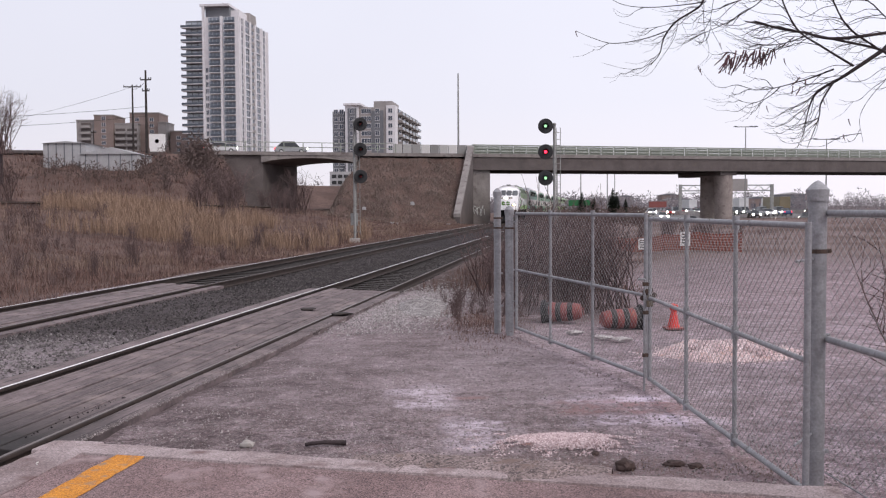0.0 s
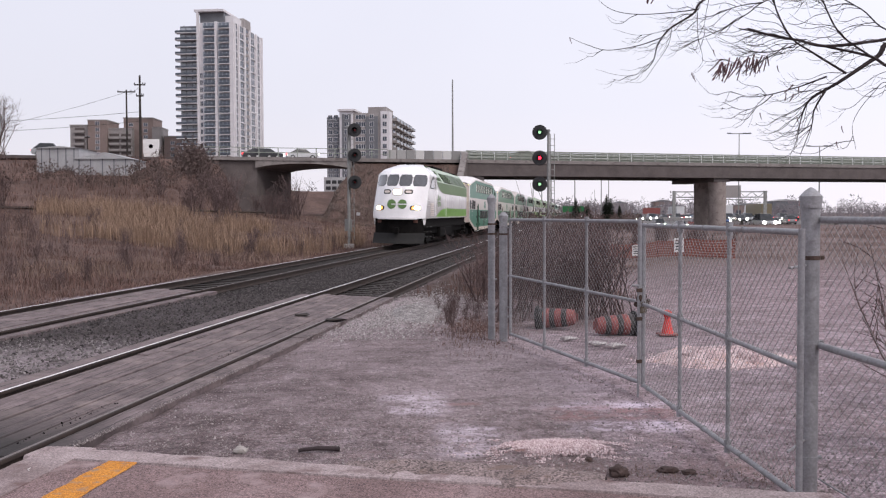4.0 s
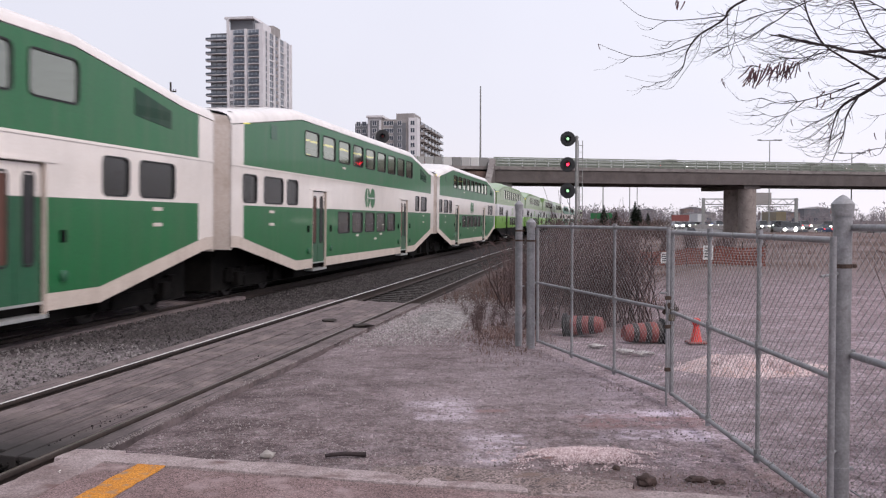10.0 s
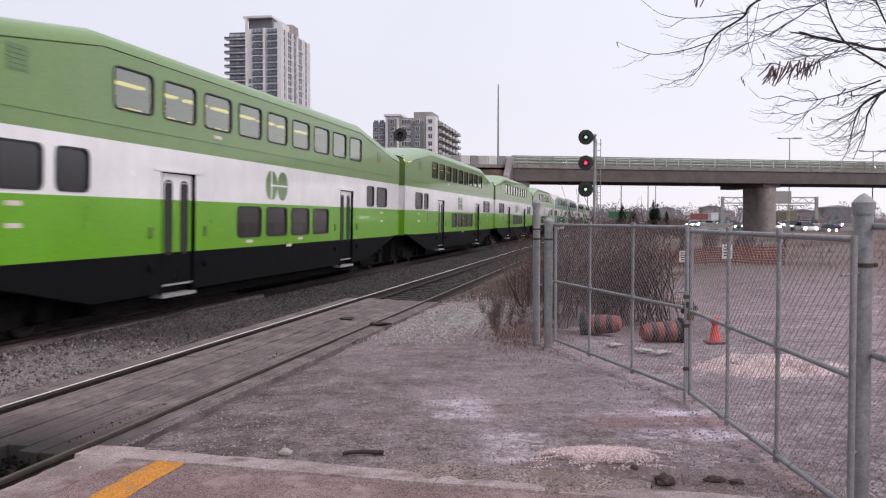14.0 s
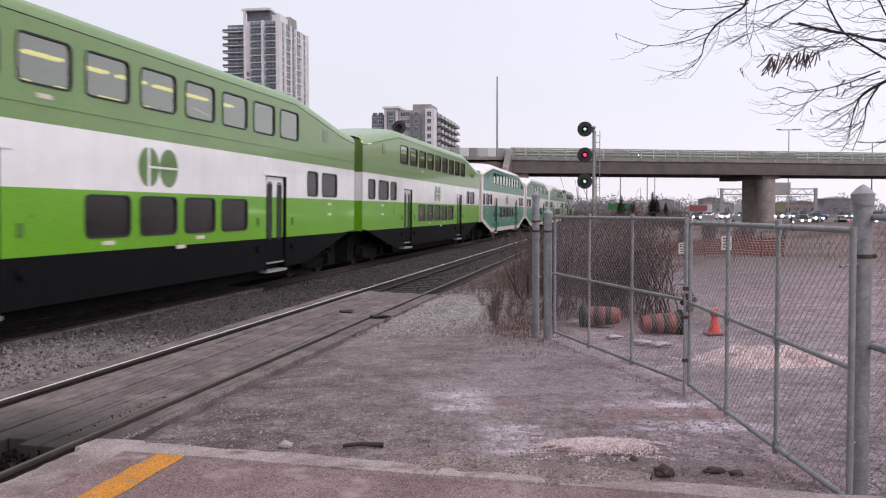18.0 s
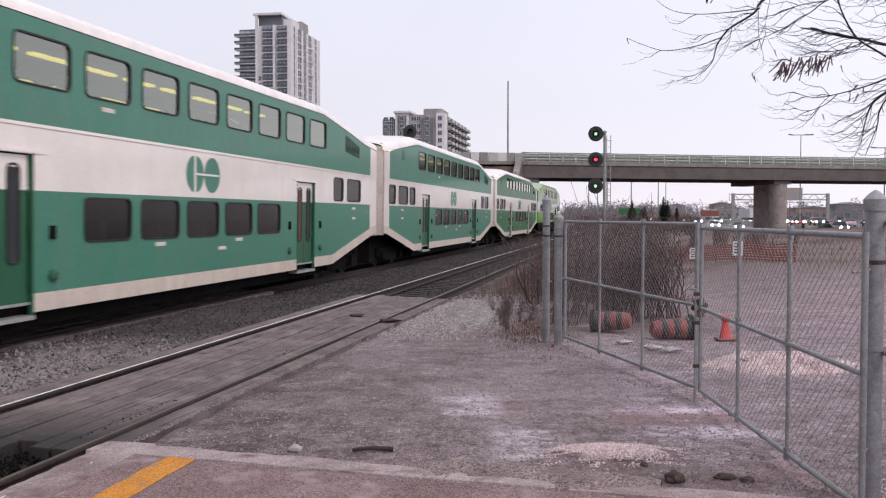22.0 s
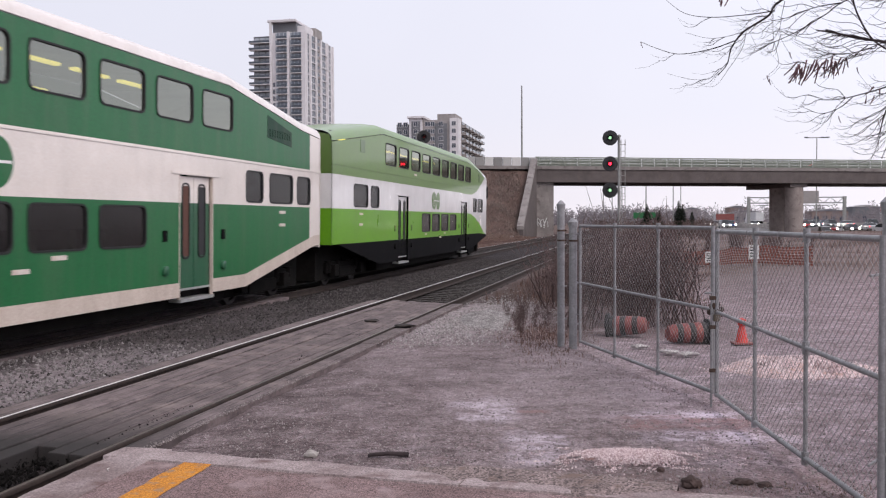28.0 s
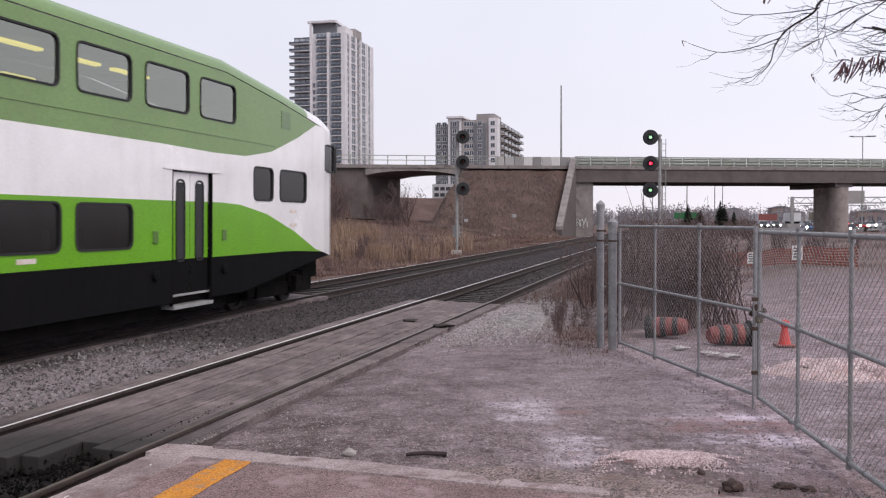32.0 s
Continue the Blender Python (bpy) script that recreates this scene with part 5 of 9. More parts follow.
        # hatches and intakes let into the slope
        for a0, a1, h0, h1, hm in ((5.35, 7.3, 4.34, 4.52, M_DARKHATCH), (5.45, 7.5, 3.92, 4.12, M_DARKHATCH), (8.5, 12.0, 3.86, 4.46, M_DARKHATCH), (12.4, 14.8, 3.86, 4.52, M_HATCH), (15.1, 17.3, 3.86, 4.52, M_HATCH), (17.6, 20.6, 3.86, 4.52, M_HATCH)):
            bm = bmesh.new()
            slant = 0.35 * (h1 - h0)
            q = [(sx * (slope_x(h) + 0.018), c, h) for c, h in ((a0, h0), (a1, h0), (a1 - slant, h1), (a0 - slant, h1))]
            prism(bm, q, (-sx * 0.03, 0, -0.02))
            bmesh.ops.recalc_face_normals(bm, faces=bm.faces)
            hatch = part("roof_hatch", bm, hm, loco)
            if hm is M_DARKHATCH:
                bm = bmesh.new()
                n = 7 if a1 - a0 > 3 else 4
                for i in range(1, n):
                    h = h0 + (h1 - h0) * i / n
                    box(bm, *sorted((sx * (slope_x(h) + 0.026), sx * (slope_x(h) - 0.02))), a0 + 0.05 - slant * i / n, a1 - 0.05 - slant * i / n, h - 0.012, h + 0.012)
                part("louvre", bm, M_MOSS, hatch)
        # panel seams and doors
        bm = bmesh.new()
        for a in (4.28, 4.98, 8.6, 9.2, 12.6, 16.9):
            box(bm, *sorted((sx * (W + 0.008), sx * W)), a - 0.010, a + 0.010, *((1.6, 4.1) if a < 5 else (2.2, 3.1)))
        for a in (4.18, 8.9):
            tube(bm, [(sx * (W + 0.05), a, 1.7), (sx * (W + 0.05), a, 2.9)], 0.018, n=6)
        box(bm, *sorted((sx * (W + 0.03), sx * W)), 2.9, 20.85, 1.58, 1.64)
        part("side_trim", bm, M_CLEAN, loco)
        # cab side window and vents
        bm = bmesh.new()
        pts = [(2.32, 3.32), (4.0, 3.32), (4.0, 4.0), (3.5, 4.06), (2.95, 3.82)]
        prism(bm, [(sx * (W + 0.012), a, z) for a, z in pts], (-sx * 0.03, 0, 0))
        part("cab_side_window", bm, M_RUBBER, loco)
        bm = bmesh.new()
        prism(bm, [(sx * (W + 0.018), 3.2 + (a - 3.2) * 0.9, 3.68 + (z - 3.68) * 0.86) for a, z in pts], (-sx * 0.02, 0, 0))
        part("cab_side_glass", bm, M_PANE_DARK, loco)
        bm = bmesh.new()
        box(bm, *sorted((sx * (W + 0.02), sx * W)), 4.5, 4.75, 3.3, 4.0, 0.008)
        part("cab_door_window", bm, M_PANE_DARK, loco)
        bm = bmesh.new()
        for i in range(7):
            box(bm, *sorted((sx * (W + 0.03), sx * W)), 2.6, 3.8, 1.72 + i * 0.11, 1.78 + i * 0.11)
        part("side_louvre", bm, M_GANG, loco)
        bm = bmesh.new()
        box(bm, *sorted((sx * (W + 0.01), sx * W)), 1.45, 2.2, 2.55, 2.62)
        box(bm, *sorted((sx * (W + 0.01), sx * W)), 1.45, 2.2, 2.42, 2.49)
        box(bm, *sorted((sx * (W + 0.01), sx * W)), 1.45, 2.2, 2.29, 2.36)
        part("number_panel", bm, M_ALU, loco)
        bm = bmesh.new()
        for c, lo, hi, off in ((5.76, 95, 265, -0.03), (5.76, -85, 85, 0.03), (6.5, 0, 360, 0)):
            n = 24
            prism(bm, [(x + sx * 0.004, c + off + 0.34 * math.cos(radians(lo + (hi - lo) * i / n)), 2.62 + 0.36 * math.sin(radians(lo + (hi - lo) * i / n))) for i in range(n + (hi - lo < 359))], (-sx * 0.01, 0, 0))
        em = part("emblem", bm, M_LOCOGREEN, loco, "green emblem of two discs")
        bm = bmesh.new()
        box(bm, *sorted((x + sx * 0.007, x)), 5.76, 6.82, 2.59, 2.65)
        part("emblem_bar", bm, M_CLEAN, em)
    # roof top, fans and exhaust
    bm = bmesh.new()
    box(bm, -0.93, 0.93, 5.0, 20.85, 4.60, 4.73, 0.02)
    part("roof", bm, M_PALEOLIVE, loco)
    for a0, a1, w in ((3.9, 4.15, 0.14), (4.4, 4.9, 0.3), (7.9, 12.2, 0.85), (12.6, 13.2, 0.3), (14.5, 19.9, 0.8)):
        bm = bmesh.new()
        box(bm, -w, w, a0, a1, 4.70 if a0 > 5 else 4.75, 4.90 if 7 < a0 < 8 else 4.92 if a0 < 5 else 4.84, 0.03)
        part("roof_gear", bm, M_UNDER, loco)
    bm = bmesh.new()
    box(bm, -1.45, 1.45, 20.84, 20.92, 1.45, 4.2)
    part("end_wall", bm, M_GANG, loco)
    # windscreen panes and nose lamps
    def patch(u0, u1, z0, z1, off, mat_, nm, lab="", n=6):
        bm = bmesh.new()
        m_ = 4
        zs = [z0 + (z1 - z0) * j / m_ for j in range(m_ + 1)]
        rows = []
        for j, z in enumerate(zs):
            inset = 0.12 * (u1 - u0) if j in (0, m_) else 0
            rows.append([npt(u0 + inset + (u1 - u0 - 2 * inset) * i / n, z, off) for i in range(n + 1)])
        grid(bm, rows)
        return part(nm, bm, mat_, loco, lab, True)

    for u0, u1 in ((-0.93, -0.52), (-0.46, -0.03), (0.03, 0.46), (0.52, 0.93)):
        patch(u0 - 0.015, u1 + 0.015, 3.40, 4.08, 0.008, M_RUBBER, "windscreen_seal")
        patch(u0, u1, 3.42, 4.06, 0.016, M_PANE_DARK, "windscreen")
    patch(-0.19, 0.19, 2.88, 3.24, 0.03, M_ALU, "headlamp_housing")
    patch(-0.155, 0.155, 2.93, 3.19, 0.045, M_AMBER, "headlamp", "lit twin headlamp")
    for sx in (-1, 1):
        patch(sx * 0.40 - 0.145, sx * 0.40 + 0.145, 2.95, 3.2, 0.012, M_CHAR, "number_board")
        patch(sx * 0.40 - 0.105, sx * 0.40 + 0.105, 3.01, 3.14, 0.022, M_GANG, "number_plate")
        patch(sx * 0.66 - 0.18, sx * 0.66 + 0.18, 2.02, 2.28, 0.02, M_BLACK, "ditch_lamp_housing")
        patch(sx * 0.72 - 0.09, sx * 0.72 + 0.09, 2.05, 2.25, 0.045, M_HEAD, "ditch_lamp", "lit ditch lamp")
        patch(sx * 0.60 - 0.06, sx * 0.60 + 0.06, 2.07, 2.23, 0.03, M_MARKER, "amber_marker")
        bm = bmesh.new()
        grid(bm, [[npt(sx * 0.20 + 0.165 * k * math.cos(i * math.tau / 28), 2.36 + 0.27 * k * math.sin(i * math.tau / 28), 0.02) for i in range(29)] for k in (1.0, 0.8, 0.6, 0.4, 0.2, 0.01)])
        part("front_emblem", bm, M_LOCOGREEN, loco, "round green emblem disc", True)
    bm = bmesh.new()
    grid(bm, [[npt(-0.20 + 0.565 * i / 8, z, 0.04) for i in range(9)] for z in (2.335, 2.385)])
    part("front_emblem_bar", bm, M_CLEAN, loco)
    # pilot and undergear
    bm = bmesh.new()
    us2 = [i / 8 - 1 for i in range(17)]
    grid(bm, [[(1.42 * u, 0.10 + 0.85 * abs(u) ** 3 - k, z) for u in us2] for z, k in ((0.62, 0.0), (0.95, 0.0), (1.56, 0.0))])
    part("pilot", bm, M_UNDER, loco, "black pilot plate below the nose", True)
    bm = bmesh.new()
    grid(bm, [[(1.50 * u, 0.05 + 1.0 * abs(u) ** 2 - k, z) for u in us2] for z, k in ((0.13, 0.50), (0.3, 0.36), (0.5, 0.22), (0.72, 0.12))])
    part("snowplough", bm, M_PLOUGH, loco, "worn dark grey snowplough blade", True)
    bm = bmesh.new()
    rows = [[npt(u, 1.56, -0.02 + k) + Vector((0, 0, dz)) for u in us2[2:15]] for k, dz in ((0.0, 0.06), (0.12, 0.05), (0.12, -0.06), (0.0, -0.08))]
    grid(bm, rows, True)
    part("anticlimber", bm, M_CLEAN, loco, "white ledge along the nose", True)
    for sx in (-1, 1):
        bm = bmesh.new()
        prism(bm, [(sx * 1.36, 0.72, 1.6), (sx * 1.52, 0.98, 1.6), (sx * 1.50, 1.0, 1.22), (sx * 1.42, 0.86, 1.18)], (0, 0.16, 0))
        bmesh.ops.recalc_face_normals(bm, faces=bm.faces)
        part("corner_bracket", bm, M_CLEAN, loco)
        bm = bmesh.new()
        box(bm, *sorted((sx * 0.78, sx * 1.16)), 0.34, 0.42, 1.30, 1.48, 0.02)
        part("marker_panel", bm, M_REDBROWN, loco, "dark red marker lamp panel")
    bm = bmesh.new()
    box(bm, -1.4, 1.4, 1.1, 20.85, 1.0, 1.56)
    box(bm, -1.42, 1.42, 7.6, 13.2, 0.32, 1.1, 0.18)
    box(bm, -1.2, 1.2, 2.2, 20.4, 0.62, 1.1)
    box(bm, -0.16, 0.16, -0.35, 0.4, 0.75, 1.05)
    box(bm, -1.44, 1.44, 20.5, 21.0, 0.5, 1.2)
    part("underframe", bm, M_UNDER, loco)
    for sx in (-1, 1):
        for a in (1.75, 3.2, 20.6):
            for z in (0.45, 0.75, 1.05):
                bm = bmesh.new()
                box(bm, *sorted((sx * 1.2, sx * 1.5)), a - 0.25, a + 0.25, z, z + 0.04)
                part("step", bm, M_WHEEL, loco)
    bogie(loco, 4.8, 0.5, 2.7)
    bogie(loco, 16.2, 0.5, 2.7)
    return loco


M_PANE_DARK = surf("dark_cab_glass", (0.03, 0.03, 0.033), (0.06, 0.06, 0.064), 1.5, 0.08, 0, 0.0, ior=1.7)
M_PANE_DARK.node_tree.nodes["Principled BSDF"].inputs["Coat Weight"].default_value = 0.6

LOCO = locomotive()
teal = coach("passenger_coach", "teal", 3, 2, "faded teal and white double-deck passenger coach")
green = coach("passenger_coach", "green", 3, 2, "deep green and white double-deck passenger coach")
green_b = coach("passenger_coach", "green", 3, 3, "deep green and white double-deck coach with three rear windows")
lime_a = coach("passenger_coach", "lime", 2, 2, "lime green, white and charcoal double-deck passenger coach")
lime_b = coach("passenger_coach", "lime", 3, 2, "lime green and white double-deck coach with three front windows")
cab_car = coach("cab_coach", "lime", 2, 2, "lime green and white double-deck cab coach with rounded nose", True)
CARS = [teal, green, copy_thing(green, Matrix()), copy_thing(green, Matrix()), lime_a, copy_thing(lime_a, Matrix()), copy_thing(lime_a, Matrix()), lime_b,
        copy_thing(teal, Matrix()), copy_thing(teal, Matrix()), green_b, cab_car]
# where the nose stands along the track, every two seconds: a train that brakes
NOSE = (122.3, 88.3, 52.01, 15.0, -21.21, -55.98, -89.19, -121.3, -152.06, -181.39, -208.96, -234.07, -256.78, -277.17, -295.15, -310.72, -323.87)


def train_front(t):
    i = min(int(t / 2), len(NOSE) - 2)
    u = t / 2 - i
    a, b = NOSE[i], NOSE[i + 1]
    p = NOSE[i - 1] if i else 2 * a - b
    q = NOSE[i + 2] if i + 2 < len(NOSE) else 2 * b - a + 1.2
    return 0.5 * (2 * a + (b - p) * u + (2 * p - 5 * a + 4 * b - q) * u * u + (3 * a - p - 3 * b + q) * u ** 3)


# ---------- gate and fence ----------
def lerp(a, b, u):
    return Vector(a) + (Vector(b) - Vector(a)) * u


def chain_link(ln, z0, z1, dx=0.088, dz=0.075):
    """Woven wire: two families of slanting strands, knuckled at the crossings, in the x-z plane."""
    bm = bmesh.new()
    k = dz / dx
    h = z1 - z0
    n = int((ln + h / k) / dx) + 1
    for fam in (-1, 1):
        for i in range(n):
            x0 = i * dx - (h / k if fam > 0 else 0)
            xa, za, xb, zb_ = x0, z0, x0 + h / k * fam, z1
            lo, hi = 0.0, 1.0
            for edge in (0.0, ln):
                if abs(xb - xa) > 1e-6:
                    u = (edge - xa) / (xb - xa)
                    if (edge == 0.0) == (fam > 0):
                        lo = max(lo, u)
                    else:
                        hi = min(hi, u)
            if hi - lo < 0.01:
                continue
            p, q = (xa + (xb - xa) * lo, za + (zb_ - za) * lo), (xa + (xb - xa) * hi, za + (zb_ - za) * hi)
            y = 0.003 * fam
            tube(bm, [(p[0], y, p[1]), (q[0], y, q[1])], 0.0018, n=3, caps=False)
    return bm


def frame_along(a, b):
    a, b = Vector((a[0], a[1], 0)), Vector((b[0], b[1], 0))
    d = (b - a)
    return Matrix.Translation(a) @ Matrix.Rotation(math.atan2(d.y, d.x), 4, "Z"), d.length


M_RUSTCHAIN = surf("rusty_chain", (0.045, 0.03, 0.025), (0.10, 0.065, 0.05), 20, 0.8, 0.1, 0.2)
M_BRONZE = surf("dull_padlock", (0.12, 0.10, 0.08), (0.2, 0.17, 0.13), 20, 0.5, 0.6, 0.1)


def gate_leaf(a, b, z0, z1, zm0, zm1, inner, label, r=0.022):
    m, ln = frame_along(a, b)
    g = thing("gate_leaf", m, label, "gate", "leaves of the yard gate")
    for nm, p, q, rr in (("top_rail", (0, 0, z1), (ln, 0, z1), r), ("bottom_rail", (0, 0, z0), (ln, 0, z0), r), ("middle_rail", (0, 0, zm0), (ln, 0, zm1), r * 0.85),
                         ("end_stile", (0, 0, z0 - r), (0, 0, z1 + r), r), ("end_stile", (ln, 0, z0 - r), (ln, 0, z1 + r), r)):
        bm = bmesh.new()
        tube(bm, [p, q], rr, n=10)
        part(nm, bm, M_GALV, g, smooth=True)
    for u in inner:
        bm = bmesh.new()
        tube(bm, [(u * ln, 0, z0), (u * ln, 0, z1)], r * 0.8, n=10)
        part("upright", bm, M_GALV, g, smooth=True)
        for z in (z0, zm0 + (zm1 - zm0) * u, z1):
            bm = bmesh.new()
            tube(bm, [(u * ln, 0, z - 0.05), (u * ln, 0, z + 0.05)], r * 1.25, n=10)
            part("clamp", bm, M_GALV, g, smooth=True)
    part("chain_link_mesh", chain_link(ln, z0 + r, z1 - r), M_WIRE, g, "woven galvanised wire mesh", m=Matrix.Translation((0, -0.012, 0)))
    bm = bmesh.new()
    for i in range(int(ln / 0.9)):
        for z in (z0, z1):
            lathe(bm, [(r + 0.006, -0.004), (r + 0.006, 0.004)], 8, "X", (0.2 + 0.9 * i, 0, z))
    tagged(part("wire_tie", bm, M_WIRE, g), kind="stuff")
    return g


PL, PR_ = (1.165, 14.3), (2.70, 6.30)
gate_a = gate_leaf((1.42, 13.95), (2.385, 9.86), 0.10, 1.82, 0.975, 0.965, (0.335, 0.67), "galvanised chain-link gate leaf hung on the far post")
gate_b = gate_leaf((2.39, 9.70), (2.43, 5.80), 0.10, 1.785, 0.955, 0.93, (0.335, 0.663), "galvanised chain-link gate leaf hung on the near post")

# latch, chain and drop rod between the leaves
latch = thing("gate_latch", pose(2.385, 9.74, 0), "rusty chain, padlock and drop rod holding the gate shut", "latch")
bm = bmesh.new()
for i in range(9):
    t = i / 9 * math.tau
    lathe(bm, [(0.022, -0.008), (0.03, 0.0), (0.022, 0.008)], 8, "X" if i % 2 else "Y", (0.06 * math.cos(t), 0.05 * math.sin(t), 0.98 + 0.05 * math.sin(2 * t)))
part("chain", bm, M_RUSTCHAIN, latch)
bm = bmesh.new()
box(bm, -0.035, 0.035, -0.07, -0.04, 0.86, 0.93, 0.008)
tube(bm, [(-0.022, -0.055, 0.93), (-0.022, -0.055, 0.965), (0.0, -0.055, 0.985), (0.022, -0.055, 0.965), (0.022, -0.055, 0.93)], 0.006, n=6)
part("padlock", bm, M_BRONZE, latch)
bm = bmesh.new()
tube(bm, [(-0.05, -0.04, -0.03), (-0.05, -0.04, 1.15)], 0.012, n=8)
tube(bm, [(-0.05, -0.04, 1.15), (-0.12, -0.04, 1.15)], 0.012, n=8)
part("drop_rod", bm, M_GALV, latch)
for z in (0.35, 0.8, 1.1):
    bm = bmesh.new()
    box(bm, -0.07, 0.0, -0.055, -0.02, z - 0.02, z + 0.02, 0.006)
    part("rod_guide", bm, M_RUSTCHAIN, latch)


def fence_post(x, y, h, r, label, bands=(0.3, 0.75, 1.25, 1.65)):
    p = thing("fence_post", pose(x, y, 0), label, "post", "fence posts")
    bm = bmesh.new()
    tube(bm, [(0, 0, -0.2), (0, 0, h - 0.06)], r, n=16)
    part("pipe", bm, M_GALV, p, smooth=True)
    bm = bmesh.new()
    lathe(bm, [(r + 0.008, h - 0.13), (r + 0.014, h - 0.05), (r + 0.004, h - 0.04), (r * 0.82, h - 0.022), (r * 0.4, h), (0.004, h + 0.012)], 16)
    part("cap", bm, M_GALV, p, "domed post cap", True)
    for z in bands:
        bm = bmesh.new()
        lathe(bm, [(r + 0.005, z - 0.014), (r + 0.005, z + 0.014)], 16)
        box(bm, r, r + 0.03, -0.006, 0.006, z - 0.014, z + 0.014)
        lathe(bm, [(0.012, -0.02), (0.012, 0.02)], 8, "Y", (r + 0.02, 0, z))
        part("tension_band", bm, M_RUSTCHAIN if z > 1.2 else M_GALV, p)
    return p


fence_post(PL[0], PL[1], 2.2, 0.055, "galvanised fence post among dry weeds", (0.4, 0.9, 1.6, 1.75))
fence_post(1.325, 14.05, 1.93, 0.062, "galvanised hinge post of the far gate leaf", (0.35, 0.97, 1.6))
fence_post(PR_[0], PR_[1], 2.07, 0.062, "thick galvanised gate post with domed cap", (0.22, 1.02, 1.6))
for z in (0.35, 1.55):
    for leaf, p, q in ((gate_b, (PR_[0], PR_[1] + 0.02, z), (2.415, 5.95, z)), (gate_a, (1.325, 14.05, z + 0.15), (1.42, 13.95, z + 0.15))):
        bm = bmesh.new()
        tube(bm, [p, q], 0.009, n=8)
        part("hinge", bm, M_GALV, leaf, "thin hinge strap", m=leaf.matrix_basis.inverted())
# fence that runs on beside the platform
m, ln = frame_along((2.76, 6.26), (2.92, 1.4))
side_fence = thing("chain_link_fence", m, "galvanised chain-link fence beside the platform", "fence")
for nm, z in (("top_rail", 1.86), ("middle_rail", 1.0), ("bottom_wire", 0.08)):
    bm = bmesh.new()
    tube(bm, [(0, 0, z), (ln, 0, z)], 0.024 if nm != "bottom_wire" else 0.006, n=10)
    part(nm, bm, M_GALV, side_fence, smooth=True)
part("chain_link_mesh", chain_link(ln, 0.06, 1.86), M_WIRE, side_fence, "woven galvanised wire mesh", m=Matrix.Translation((0, 0.02, 0)))
fence_post(2.98, 1.4, 2.0, 0.045, "galvanised fence post beside the platform")
# ---------- signals ----------
M_SIGRED = glow("lit_red_lens", (1.0, 0.02, 0.05), 6.0)
M_SIGGREEN = glow("lit_green_lens", (0.45, 0.95, 0.50), 1.1)
M_SIGOFF = surf("dark_red_lens", (0.12, 0.01, 0.01), (0.16, 0.015, 0.015), 5, 0.2)
M_MAST = surf("weathered_grey_mast", (0.22, 0.22, 0.22), (0.34, 0.34, 0.33), 3, 0.7, 0.3, 0.1)


def signal(x, y, heads, side, height, lens, base_z, turn, label):
    sg = thing("railway_signal", Matrix.Translation((x, y, base_z)) @ Matrix.Rotation(turn, 4, "Z"), label, "railway signal", "railway signals")
    h = height - base_z
    bm = bmesh.new()
    tube(bm, [(0, 0, -0.2), (0, 0, h)], 0.085, n=12)
    lathe(bm, [(0.12, h - 0.05), (0.12, h + 0.02), (0.05, h + 0.08)], 12)
    part("mast", bm, M_MAST, sg, smooth=True)
    bm = bmesh.new()
    for q in (0.12, 0.36):
        tube(bm, [(q, 0.25, 0.3), (q, 0.25, h - 0.2)], 0.022, n=6)
    for i in range(int((h - 0.7) / 0.36)):
        tube(bm, [(0.12, 0.25, 0.5 + 0.36 * i), (0.36, 0.25, 0.5 + 0.36 * i)], 0.016, n=6)
    for z in (1.2, h * 0.5, h - 0.5):
        tube(bm, [(0, 0, z), (0.4, 0.25, z)], 0.02, n=6)
    part("ladder", bm, M_MAST, sg)
    for (z, l) in zip(heads, lens):
        z -= base_z
        hd = new("signal_head")
        hd.parent = sg
        hd.matrix_basis = Matrix.Translation((side, -0.25, z))
        bm = bmesh.new()
        lathe(bm, [(0.43, 0.0), (0.45, -0.03), (0.43, -0.06), (0.2, -0.06), (0.2, 0.0)], 28, "Y")
        part("target_disc", bm, M_BLACK, hd, "round black backing disc")
        bm = bmesh.new()
        lathe(bm, [(0.16, 0.30), (0.16, -0.06)], 16, "Y")
        n = 14
        rows = [[(r * math.cos(radians(-20 + 220 * i / n)), yy, r * math.sin(radians(-20 + 220 * i / n))) for i in range(n + 1)] for r, yy in ((0.15, -0.06), (0.15, -0.36))]
        grid(bm, rows)
        part("hood", bm, M_BLACK, hd)
        bm = bmesh.new()
        lathe(bm, [(0.002, -0.105), (0.05, -0.10), (0.08, -0.085), (0.088, -0.07)], 16, "Y")
        part("lens", bm, l, hd)
        bm = bmesh.new()
        tube(bm, [(0, 0.15, -0.1), (-side, 0.25, -0.1)], 0.04, n=8)
        part("bracket", bm, M_MAST, hd)
    bm = bmesh.new()
    box(bm, -0.35, 0.35, -0.3, 0.3, -0.3, 0.04, 0.03)
    part("footing", bm, M_CONC, sg)
    bm = bmesh.new()
    box(bm, -0.28, 0.22, 0.2, 0.5, 0.9, 1.7, 0.02)
    part("relay_case", bm, M_MAST, sg)
    return sg


signal(8.0, 56.0, (6.77, 5.24, 3.67), -0.52, 6.9, (M_SIGGREEN, M_SIGRED, M_SIGGREEN), -0.25, -0.14, "three-head railway signal showing green, red and green")
signal(-4.43, 62.0, (7.45, 5.80, 4.02), 0.42, 7.7, (M_SIGOFF, M_SIGOFF, M_SIGOFF), -0.1, 0.07, "three-head railway signal mast with dark lenses")

# ---------- yard things ----------
M_ORANGE = surf("faded_orange_plastic", (0.17, 0.047, 0.045), (0.245, 0.078, 0.073), 4, 0.65, 0, 0.1, 30, (0.3, 0.11, 0.08))
